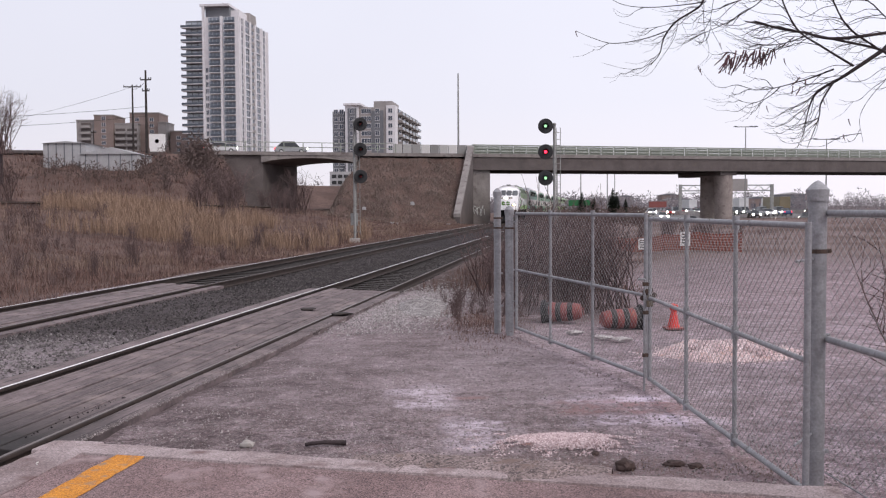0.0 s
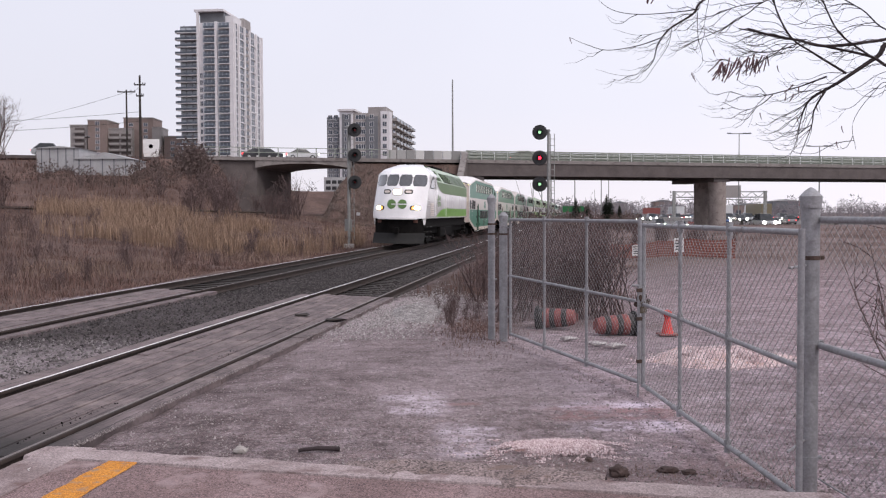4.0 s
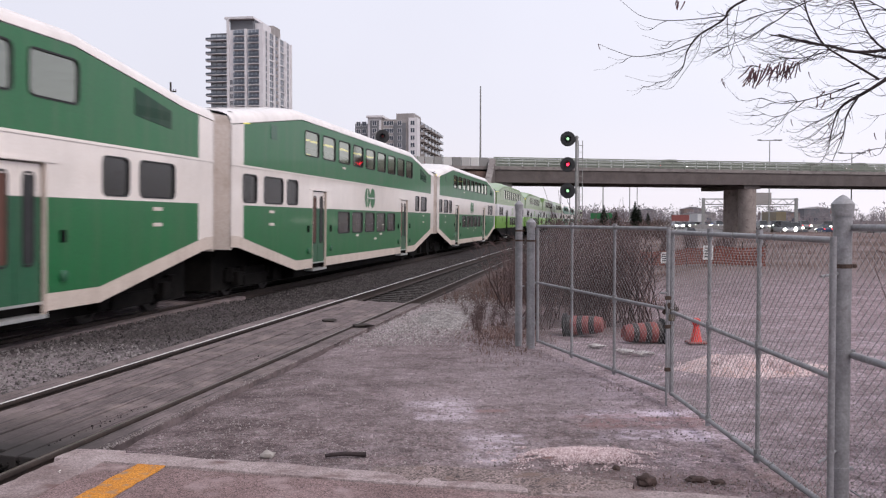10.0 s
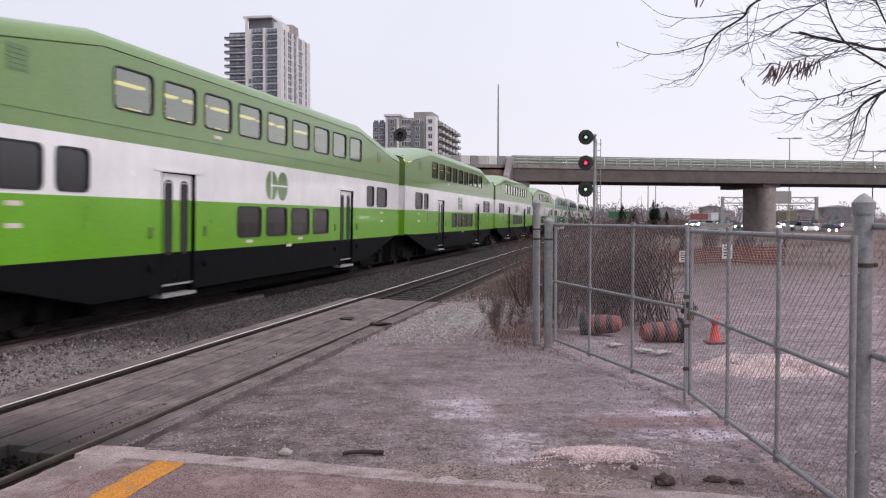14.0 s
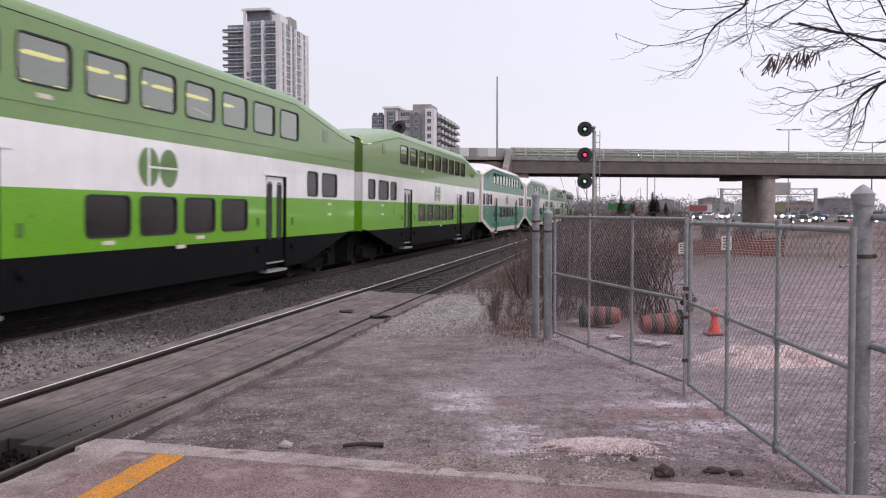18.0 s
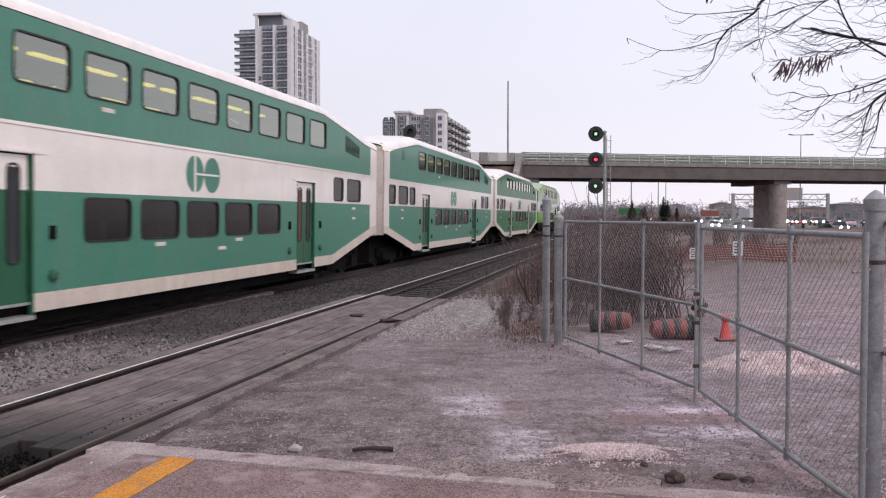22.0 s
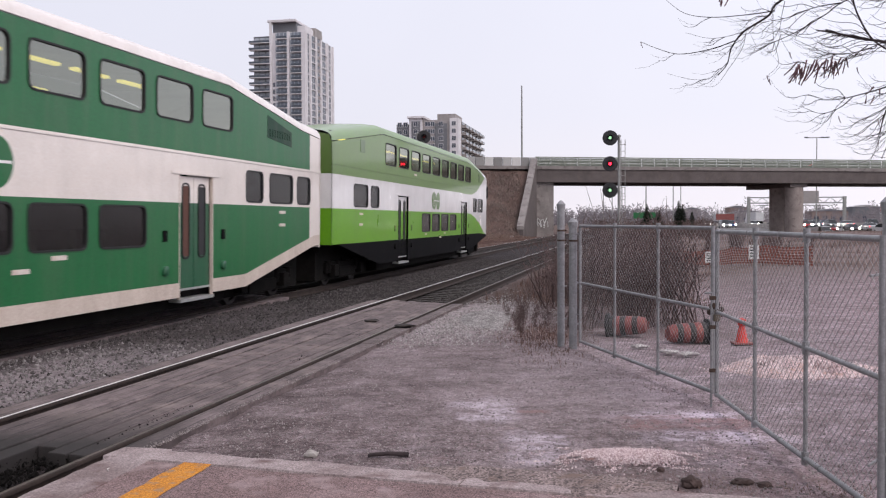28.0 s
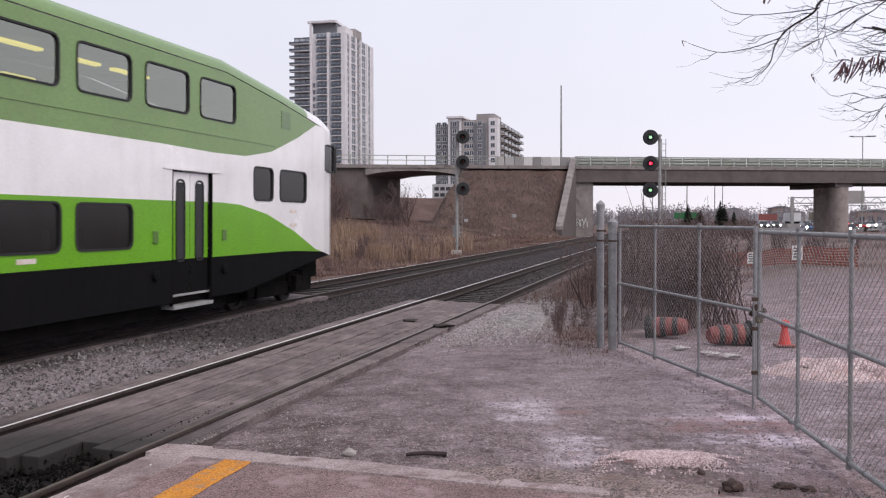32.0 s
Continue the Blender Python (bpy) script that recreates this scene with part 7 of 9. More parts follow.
for i in range(50):
    u = rnd.random()
    sp.append((1.3 + 0.9 * u + rnd.gauss(0, 0.1), 13.8 - 4 * u, rnd.uniform(0.02, 0.08), 5, 0.08))
grass("verge_weeds", sp, M_STRAWB, "short dry weeds along the gate and posts", 10, 1.3, 0.0035, "weeds")
sp = []
for i in range(900):
    s, lat = rnd.uniform(21, 52), rnd.uniform(-3.6, 1.5)
    p = tp(s, lat)
    sp.append((p.x, p.y, rnd.uniform(0.08, 0.34), 7, 0.14))
for i in range(900):
    x, y = rnd.uniform(3, 40), rnd.uniform(36, 110)
    sp.append((x, y, rnd.uniform(0.2, 0.6), 6, 0.4))
grass("rough_weeds", sp, M_STRAWB, "rough brown weeds beyond the crossing", 12, 1.1, 0.007, "weeds")


def shrub_mesh(h, spread, stems, seed, twigs=7):
    rnd = random.Random(seed)
    bm = bmesh.new()
    for i in range(stems):
        t = rnd.uniform(0, math.tau)
        top = Vector((math.cos(t) * spread * rnd.uniform(0.2, 1), math.sin(t) * spread * rnd.uniform(0.2, 1), h * rnd.uniform(0.6, 1.05)))
        base = Vector((rnd.gauss(0, spread * 0.2), rnd.gauss(0, spread * 0.2), -0.1))
        mid = base.lerp(top, 0.5) + Vector((rnd.gauss(0, 0.06 * h), rnd.gauss(0, 0.06 * h), 0.05 * h))
        pts = [base, base.lerp(mid, 0.6), mid, mid.lerp(top, 0.5) + Vector((rnd.gauss(0, 0.02 * h), 0, 0)), top]
        r = 0.006 * h + 0.003
        tube(bm, pts, r, r * 0.25, n=4, caps=False)
        for j in range(twigs):
            k = rnd.choice((1, 2, 2, 3))
            p = pts[k].lerp(pts[k + 1], rnd.random())
            d = Vector((rnd.gauss(0, 1), rnd.gauss(0, 1), rnd.uniform(0.2, 1.4))).normalized() * h * rnd.uniform(0.1, 0.32)
            q = p + d
            tube(bm, [p, p.lerp(q, 0.5) + Vector((rnd.gauss(0, 0.02), rnd.gauss(0, 0.02), 0.01)), q], r * 0.4, r * 0.15, n=3, caps=False)
            if rnd.random() < 0.6:
                w = p.lerp(q, rnd.uniform(0.3, 0.7))
                tube(bm, [w, w + Vector((rnd.gauss(0, 1), rnd.gauss(0, 1), rnd.uniform(0.1, 1))).normalized() * h * 0.12], r * 0.3, r * 0.12, n=3, caps=False)
    return bm


SHRUBS = []
for k, (h, spread, stems) in enumerate(((2.1, 0.95, 23), (1.8, 0.85, 20), (1.5, 0.75, 19))):
    me = bpy.data.meshes.new("shrub")
    bm = shrub_mesh(h, spread, stems, 40 + k, 9)
    bm.to_mesh(me)
    bm.free()
    me.materials.append(M_TWIG)
    SHRUBS.append(me)


def shrub(kind, x, y, sc=1.0, turn=0.0, label="bare twiggy grey-brown bush behind the gate"):
    o = tagged(new("bush", SHRUBS[kind]), label, "bush", "bare bushes")
    o.matrix_basis = Matrix.Translation((x, y, ground_z(x, y))) @ Matrix.Rotation(turn, 4, "Z") @ Matrix.Scale(sc, 4)
    return o


for i, (k, x, y, sc) in enumerate(((0, 3.55, 16.9, 1.0), (1, 2.5, 17.2, 1.0), (0, 2.0, 18.6, 0.95), (1, 3.1, 18.9, 1.05), (0, 2.9, 21.0, 1.0), (2, 1.7, 16.6, 1.0), (1, 4.3, 21.5, 1.0), (0, 3.7, 24.5, 1.0), (2, 1.4, 20.5, 1.0), (0, 5.2, 27.0, 1.0), (1, 2.2, 25.0, 1.0), (2, 0.75, 18.4, 0.3))):
    shrub(k, x, y, sc, i * 1.3)
brush = random.Random(61)
for i in range(12):
    shrub(i % 3, brush.uniform(0.3, 1.15), brush.uniform(15.6, 20.5), brush.uniform(0.10, 0.24), i * 0.8, "small dark leafless weed stalks on the gravel")
for i in range(17):
    u = brush.random()
    x, y = 1.75 + 2.2 * brush.random() + 1.0 * u, 16.6 + 11 * u
    shrub(i % 3, x, y, brush.uniform(0.5, 1.0), i * 0.9, "dense dark bare brush behind the gate")
for i in range(16):
    s_, lat_ = brush.uniform(23.5, 36), brush.uniform(-3.0, -0.6)
    p = tp(s_, lat_)
    shrub(i % 3, p.x, p.y, brush.uniform(0.3, 0.62), i * 0.7, "low dark twiggy growth beside the track")
for i in range(70):
    s_ = brush.uniform(24, 75)
    p = tp(s_, -15.5 - brush.random() ** 1.4 * 22)
    if p.x / p.y > -0.6 and bridge_front(p.x, p.y) > 5:
        shrub(i % 3, p.x, p.y, brush.uniform(0.25, 0.75), i * 0.6, "low reddish brown bare shrub in the weedy field")
for i, (k, x, y, sc) in enumerate(((2, 4.2, 7.4, 1.15), (2, 4.0, 6.2, 1.2), (1, 5.3, 8.8, 1.0), (2, 4.6, 5.2, 1.0))):
    shrub(k, x, y, sc, i * 2.1, "bare twiggy bush behind the side fence")
for i in range(26):
    rr = random.Random(70 + i)
    y = rr.uniform(46, 95)
    x = tp(y, 0).x + rr.uniform(-1, 12)
    shrub(i % 3, x, y, rr.uniform(0.45, 0.8), i, "bare brown roadside bush beside the track")
for i, (x, y, sc) in enumerate(((-26.0, 117, 2.0), (-28.0, 118, 2.2), (-24.6, 116, 1.8), (-27.0, 115, 1.7), (-29.5, 119, 2.0))):
    shrub(i % 3, x, y, sc, i * 1.1, "dense dark brown bush beside the abutment")
for i in range(44):
    rr = random.Random(170 + i)
    y = rr.uniform(88, 128)
    x = -y * rr.uniform(0.12, 0.50)
    if bridge_front(x, y) < 3 or (y > 85 and -0.43 < x / y < -0.27):
        continue
    shrub(i % 3, x, y, rr.uniform(1.2, 2.6), i, "dark brown bare bush on the bank")
# ---------- buildings ----------
M_PRECAST = surf("pale_precast_concrete", (0.58, 0.56, 0.58), (0.69, 0.67, 0.69), 0.2, 0.85, 0, 0.0)
M_GREYCLAD = surf("grey_cladding", (0.12, 0.125, 0.14), (0.17, 0.175, 0.19), 0.2, 0.7, 0, 0.0)
M_BRICK = surf("brown_brick", (0.19, 0.145, 0.13), (0.26, 0.20, 0.185), 0.2, 0.9, 0, 0.0)
M_BEIGE = surf("beige_concrete", (0.26, 0.24, 0.235), (0.34, 0.315, 0.31), 0.2, 0.9, 0, 0.0)
M_WINGLASS = surf("blue_grey_window_glass", (0.035, 0.045, 0.065), (0.07, 0.085, 0.115), 0.15, 0.12, 0, 0.0, ior=1.6)
M_BAYGLASS = surf("pale_blue_bay_glass", (0.15, 0.175, 0.215), (0.24, 0.27, 0.31), 0.12, 0.2, 0, 0.0)
# the sky's reflection is put into the panes as a pale colour
M_WINGPALE = surf("sky_pale_window_glass", (0.30, 0.33, 0.37), (0.42, 0.45, 0.49), 0.12, 0.2, 0, 0.0)
M_BALDARK = surf("dark_balcony_glass", (0.05, 0.06, 0.078), (0.09, 0.105, 0.13), 0.2, 0.2, 0, 0.0)
M_BALGLASS = surf("grey_green_balcony_glass", (0.13, 0.16, 0.185), (0.19, 0.22, 0.25), 0.2, 0.2, 0, 0.0)


def shared(name, material, *boxes):
    bm = bmesh.new()
    for b in boxes:
        box(bm, *b)
    me = bpy.data.meshes.new(name)
    bm.to_mesh(me)
    bm.free()
    me.materials.append(material)
    return me


def hang(name, me, parent, x, y, z, turn=0.0):
    o = new(name, me)
    o.parent, o.matrix_basis = parent, Matrix.Translation((x, y, z)) @ Matrix.Rotation(turn, 4, "Z")
    return o


def window_with_frame(w, h):
    """Window for a face looking to -y: glass and a pale frame."""
    g = shared("window", M_WINGLASS, (-w / 2, w / 2, -0.06, 0.3, 0, h))
    f = shared("window_frame", M_PRECAST, (-w / 2 - 0.12, -w / 2, -0.16, 0.3, -0.1, h + 0.1), (w / 2, w / 2 + 0.12, -0.16, 0.3, -0.1, h + 0.1), (-w / 2, w / 2, -0.16, 0.3, -0.12, 0), (-w / 2, w / 2, -0.16, 0.3, h, h + 0.12), (-0.05, 0.05, -0.13, 0.3, 0, h))
    return g, f


def put_win(b, pair, x, y, z, turn=0.0):
    o = hang("window", pair[0], b, x, y, z, turn)
    hang("window_frame", pair[1], o, 0, 0, 0)


def tower():
    W, D, FH = 24.0, 40.0, 2.98
    b = thing("apartment_tower", Matrix.Translation((-76.8, 400, 6)) @ Matrix.Rotation(radians(-8.5), 4, "Z"), "tall pale grey apartment tower with stacked balconies", "apartment building")
    for nm, dims, mt in (("left_wing", (-W, -15.6, 1.5, D, 0, 76.4), M_GREYCLAD), ("main_wall", (-15.6, 0, 0.0, D, 0, 77.4), M_PRECAST), ("crown_wall", (-15.0, -4.5, 1.2, 18, 77.4, 82.0), M_GREYCLAD), ("roof_slab", (-16.8, -4.0, -0.9, 18, 81.9, 82.8), M_PRECAST),
                         ("penthouse", (-4.5, -0.8, 3, 26, 77.4, 80.6), M_PRECAST), ("side_crown", (-3.2, 0.25, 13, 22, 77.4, 81.5), M_BEIGE)):
        bm = bmesh.new()
        box(bm, *dims)
        part(nm, bm, mt, b)
    bm = bmesh.new()
    tube(bm, [(-9, 6, 82.8), (-9, 6, 84.6)], 0.12, n=5)
    part("roof_mast", bm, M_STEEL, b)
    # vertical frames on the front
    for x0, x1, z1 in ((-15.9, -14.9, 82.0), (-8.0, -7.0, 77.6), (-1.5, 0.2, 77.9)):
        bm = bmesh.new()
        box(bm, x0, x1, -0.9, 0.2, 0, z1)
        part("pilaster", bm, M_PRECAST, b)
    slab_l = shared("balcony", M_PRECAST, (-W - 1.2, -15.9, -1.4, 1.6, 0, 0.26))
    rail_l = shared("balcony_rail", M_BALDARK, (-W - 1.2, -15.9, -1.4, -1.3, 0.24, 1.15), (-W - 1.2, -W - 1.1, -1.4, 1.5, 0.24, 1.15))
    glass_l = [shared("window", M_WINGPALE, (x0, x1, 1.25, 1.7, 0.3, 2.6)) for x0, x1 in ((-W + 0.3, -21.6), (-21.2, -18.9), (-18.5, -16.2))]
    bay = [(-13.6, -8.0), (-7.0, -1.5)]
    bal = [(shared("balcony", M_PRECAST, (a + 1.0, c, -1.5, 0.2, 0, 0.34)), shared("balcony_rail", M_BALDARK, (a + 1.1, c - 0.1, -1.5, -1.4, 0.24, 1.2)), [shared("window", M_BAYGLASS, (x0, x1, -0.12, 0.3, 0.3, 2.75)) for x0, x1 in ((a + 0.95, a + 1.9), (a + 2.1, a + 3.7), (a + 3.9, c - 0.2))] + [shared("window", M_WINGPALE, (x0, x1, -0.18, 0.3, 0.4, 2.6)) for x0, x1 in ((a + 0.25, a + 0.9), (a + 2.0, a + 2.35), (a + 3.8, a + 4.1))]) for a, c in bay]
    wp = window_with_frame(1.1, 1.9)
    sidewin = window_with_frame(4.8, 2.55)
    sideslim = window_with_frame(2.6, 2.55)
    rec = shared("balcony", M_BEIGE, (-2.0, 2.0, -0.35, 0.2, 0, 1.15))
    recg = shared("window", M_WINGLASS, (-2.0, 2.0, -0.05, 0.3, 1.15, 2.7))
    for i in range(26):
        z = FH * i
        if i < 25:
            hang("balcony", slab_l, b, 0, 0, z + 1.5)
            hang("balcony_rail", rail_l, b, 0, 0, z + 1.5)
            for g in glass_l:
                hang("window", g, b, 0, 0, z + 1.5)
        if i < 19:
            put_win(b, wp, -14.2, 0, z + 0.5)
        for sl, rl, panes in bal:
            hang("balcony", sl, b, 0, 0, z)
            hang("balcony_rail", rl, b, 0, 0, z)
            for g in panes:
                hang("window", g, b, 0, 0, z)
        q = math.pi / 2
        put_win(b, sideslim, 0, 3.4, z + 0.3, q)
        put_win(b, sidewin, 0, 10.4, z + 0.3, q)
        hang("balcony", rec, b, 0, 17.2, z, q)
        hang("window", recg, b, 0, 17.2, z, q)
        put_win(b, sidewin, 0, 25.0, z + 0.3, q)
        put_win(b, sideslim, 0, 33.4, z + 0.3, q)
    # white piers between the window columns of the side
    for y in (0.9, 6.3, 13.9, 20.6, 29.6, 38.0):
        bm = bmesh.new()
        box(bm, -0.2, 0.55, y - 0.7, y + 0.7, 0, 77.6)
        part("pilaster", bm, M_PRECAST, b)
    for i in range(0, 26, 2):
        for y0, y1 in ((7.0, 13.2), (21.3, 28.9)):
            hang("spandrel", shared("spandrel", M_PRECAST, (0.0, 0.4, y0, y1, -0.2, 0.3)), b, 0, 0, FH * i)
    return b


tower()


def midrise():
    b = thing("apartment_block", Matrix.Translation((-10.6, 380, 4)) @ Matrix.Rotation(radians(-8.5), 4, "Z"), "grey and beige mid-rise apartment block with rounded balconies", "apartment building")
    H = 40.2
    for nm, dims, mt in (("left_wing", (-26.0, -20.5, 1.0, 40, 0, 37.6), M_GREYCLAD), ("main_wall", (-20.5, 0, 0, 62, 0, H - 1.2), M_BEIGE), ("stair_tower", (-20.3, -14.8, -0.8, 14, 0, H - 0.4), M_PRECAST), ("stair_core", (-19.2, -15.6, -1.1, 13, 12, H - 1.6), M_GREYCLAD), ("roof_slab", (-20.9, -13.8, -1.6, 15, H - 0.4, H + 0.4), M_PRECAST), ("roof_box", (-9, -1.5, 2, 18, H - 1.2, H + 1.4), M_BEIGE), ("grey_bay", (-9.6, -4.6, -0.35, 1, 0, H - 2.6), M_GREYCLAD), ("corner_bay", (-3.4, 0.2, -0.5, 6, 0, H - 0.6), M_PRECAST)):
        bm = bmesh.new()
        box(bm, *dims)
        part(nm, bm, mt, b)
    w1, w2 = window_with_frame(1.6, 1.7), window_with_frame(2.2, 1.7)
    bal = shared("balcony", M_BEIGE, (-3.2, 3.2, -1.8, 0.2, 0, 0.3), (-3.2, -3.05, -1.8, 0.2, 0.3, 1.2), (3.05, 3.2, -1.8, 0.2, 0.3, 1.2))
    balr = shared("balcony_rail", M_BALGLASS, (-3.1, 3.1, -1.8, -1.7, 0.3, 1.2))
    balg = shared("window", M_WINGLASS, (-2.6, 2.6, -0.06, 0.3, 0.4, 2.6))
    q = math.pi / 2
    for i in range(13):
        z = 3.0 * i + 0.6
        for x in (-24.6, -22.2):
            put_win(b, w1, x, 1.0, z)
        put_win(b, w1, -17.4, -1.1, z)
        for x, w in ((-12.6, w2), (-10.6, w1)):
            put_win(b, w, x, 0, z)
        put_win(b, w1, -7.1, -0.35, z)
        put_win(b, w1, -1.7, -0.5, z)
        for y in (11, 20, 29, 38, 47, 56):
            hang("balcony", bal, b, 0.2, y, z - 0.3, q)
            hang("balcony_rail", balr, b, 0.2, y, z - 0.3, q)
            hang("window", balg, b, 0.2, y, z - 0.3, q)
    return b


midrise()


def slab_block(x, y, turn, blocks, label):
    b = thing("apartment_block", Matrix.Translation((x, y, 6)) @ Matrix.Rotation(turn, 4, "Z"), label, "apartment building")
    w1 = window_with_frame(1.8, 1.5)
    bal = shared("balcony", M_BEIGE, (-2.4, 2.4, -1.2, 0.1, 0, 1.1))
    balg = shared("window", M_CONCDARK, (-2.3, 2.3, -0.08, 0.3, 1.1, 2.5))
    for x0, x1, y0, y1, h, mt in blocks:
        bm = bmesh.new()
        box(bm, x0, x1, y0, y1, 0, h)
        part("wall", bm, mt, b)
        bm = bmesh.new()
        box(bm, x0 - 0.2, x1 + 0.2, y0 - 0.2, y1 + 0.2, h, h + 0.5)
        part("roof", bm, M_BEIGE, b)
        n = int((x1 - x0) / 5.5)
        for i in range(int(h / 2.9)):
            for j in range(n):
                xx = x0 + (j + 0.5) * (x1 - x0) / n
                if mt is M_BEIGE:
                    hang("balcony", bal, b, xx, y0, 2.9 * i + 0.2)
                    hang("window", balg, b, xx, y0, 2.9 * i + 0.2)
                else:
                    put_win(b, w1, xx, y0, 2.9 * i + 0.8)
    return b


slab_block(-164, 450, 0, ((0, 9, 0, 16, 38.4, M_BEIGE), (9, 18, -2, 16, 40.6, M_BRICK), (18, 29, 0, 16, 36.8, M_BEIGE), (24, 38, 4, 20, 42.2, M_BRICK), (38, 42, 2, 16, 37.5, M_BEIGE)), "brown brick and beige concrete slab apartment block")
slab_block(-121, 455, 0, ((0, 8, 0, 16, 33.5, M_BRICK), (8, 18, 1, 16, 32.5, M_BEIGE), (18, 26, 2, 16, 30.5, M_BRICK)), "lower brown brick apartment block beside the tower")

# ---------- sheds, poles and signs on the left bank ----------
M_TIN = surf("weathered_white_sheet_metal", (0.33, 0.325, 0.335), (0.46, 0.455, 0.465), 0.5, 0.7, 0.1, 0.1, 10, (0.35, 0.36, 0.37))
for x, y, w, d, h, rise, lab in ((-42.3, 112, 5.0, 6, 3.1, 0.25, "tall white sheet-metal storage shed on the bank"), (-36.6, 110.5, 6.6, 6, 2.2, 0.8, "low white sheet-metal shed with shallow gable")):
    z = ground_z(x, y) - 0.3
    sh = thing("storage_shed", pose(x, y, z), lab, "shed", "white sheds")
    bm = bmesh.new()
    box(bm, -w / 2, w / 2, 0, d, 0, h)
    part("wall", bm, M_TIN, sh)
    bm = bmesh.new()
    prism(bm, [(-w / 2 - 0.2, -0.2, h), (w / 2 + 0.2, -0.2, h), (w / 2 * 0.1, -0.2, h + rise)], (0, d + 0.4, 0))
    bmesh.ops.recalc_face_normals(bm, faces=bm.faces)
    part("roof", bm, M_TIN, sh)
    for i in range(5):
        bm = bmesh.new()
        box(bm, -w / 2 + 0.6 + i * (w - 1.2) / 4 - 0.05, -w / 2 + 0.6 + i * (w - 1.2) / 4 + 0.05, -0.05, 0.02, 0, h)
        part("wall_rib", bm, M_GREYCLAD, sh)

# litter on the slope
for i, (x, y, w, h) in enumerate(((-1.18, 120.8, 0.55, 0.38), (-3.6, 114.0, 0.5, 0.2), (-3.0, 113.6, 0.3, 0.15), (-7.2, 117.5, 0.5, 0.3), (3.3, 113.5, 0.5, 0.2))):
    bm = bmesh.new()
    box(bm, -w / 2, w / 2, -0.12, 0.12, -0.1, h, 0.05)
    mesh_thing("discarded_block", bm, M_TIN, "pale discarded block on the grass slope", "litter", m=pose(x, y, ground_z(x, y) + 0.05, 0.3, 0.15 * i, 0.7 * i))
# pale building glimpsed under the small span
pb = thing("office_building", pose(-18.6, 215, 4.6), "small white office building glimpsed beneath the overpass", "building")
bm = bmesh.new()
box(bm, -2.4, 2.4, 0, 9, 0, 5.8)
part("wall", bm, M_TIN, pb)
for i in range(3):
    for k in range(3):
        bm = bmesh.new()
        box(bm, -1.9 + 1.35 * i, -0.85 + 1.35 * i, -0.06, 0.05, 1.5 + 1.4 * k, 2.3 + 1.4 * k)
        part("window", bm, M_BLACK, pb)


def pole(x, y, top, r, label, arm=None, name="utility_pole", lamp=False):
    z = ground_z(x, y)
    p = thing(name, pose(x, y, z), label, name.replace("_", " "))
    bm = bmesh.new()
    tube(bm, [(0, 0, -0.5), (0, 0, top - z)], r, r * 0.6, n=8)
    part("pole", bm, M_MAST if name != "utility_pole" else M_TIE, p, smooth=True)
    if arm:
        for i, (w, dz) in enumerate(arm):
            bm = bmesh.new()
            box(bm, -w / 2, w / 2, -0.06, 0.06, top - z - dz - 0.08, top - z - dz + 0.08)
            part("crossarm", bm, M_TIE if not lamp else M_MAST, p)
            for sx in (-1, 0.55, 1):
                bm = bmesh.new()
                if lamp:
                    box(bm, sx * w / 2 - 0.35, sx * w / 2 + 0.35, -0.15, 0.15, top - z - dz - 0.02, top - z - dz + 0.18, 0.04)
                else:
                    lathe(bm, [(0.05, top - z - dz + 0.08), (0.08, top - z - dz + 0.2), (0.04, top - z - dz + 0.3)], 6, "Z", (sx * w / 2 * 0.95, 0, 0))
                part("luminaire" if lamp else "insulator", bm, M_GREYCLAD, p)
    return p


pole(-42.7, 140, 20.4, 0.18, "dark timber utility pole with crossarm", ((2.6, 0.3),))
pole(-34.9, 120, 19.6, 0.20, "tall dark timber utility pole with short arms", ((1.4, 1.2), (0.9, 2.6)))
pole(-52.0, 150, 14.5, 0.12, "thin utility pole on the bank", ((0.8, 0.3),))
for a, b, sag in (((-42.0, 140, 20.3), (-120, 210, 19), 2.0), ((-34.9, 120, 18.3), (-42.7, 140, 19.8), 0.4), ((-34.9, 120, 15.0), (-100, 118, 15.0), 1.6), ((-34.9, 120, 13.8), (-100, 118, 13.6), 1.6)):
    bm = bmesh.new()
    tube(bm, [lerp(a, b, i / 12) - Vector((0, 0, sag * 4 * (i / 12) * (1 - i / 12))) for i in range(13)], 0.022, n=4)
    mesh_thing("overhead_wire", bm, M_BLACK, "thin dark overhead wire between poles", "wire", "overhead wires")

z = ground_z(-44, 158)
ps = thing("pylon_sign", pose(-44.2, 158, z), "white roadside pylon sign with dark and red panels", "sign")
for nm, bx, mt in (("post", (-0.2, 0.2, -0.2, 0.2, 0, 3.2), M_GREYCLAD), ("upper_panel", (-1.3, 1.3, -0.25, 0.25, 4.0, 6.4), M_SIGNW), ("lower_panel", (-1.2, 1.2, -0.22, 0.22, 2.8, 4.0), M_SIGNW), ("red_panel", (-1.2, 1.2, -0.23, 0.23, 2.2, 2.8), M_REDBROWN)):
    bm = bmesh.new()
    box(bm, *bx)
    part(nm, bm, mt, ps)
bm = bmesh.new()
lathe(bm, [(0.35, -0.27), (0.35, -0.25), (0.25, -0.25), (0.25, -0.27)], 20, "Y", (0, 0, 5.2))
part("ring_emblem", bm, M_CHAR, ps)

# a leafless tree at the far end of the bank
lt = thing("bank_tree", pose(-44.5, 100, ground_z(-44.5, 100)), "leafless brown tree on the weedy bank", "tree")
bm = bmesh.new()
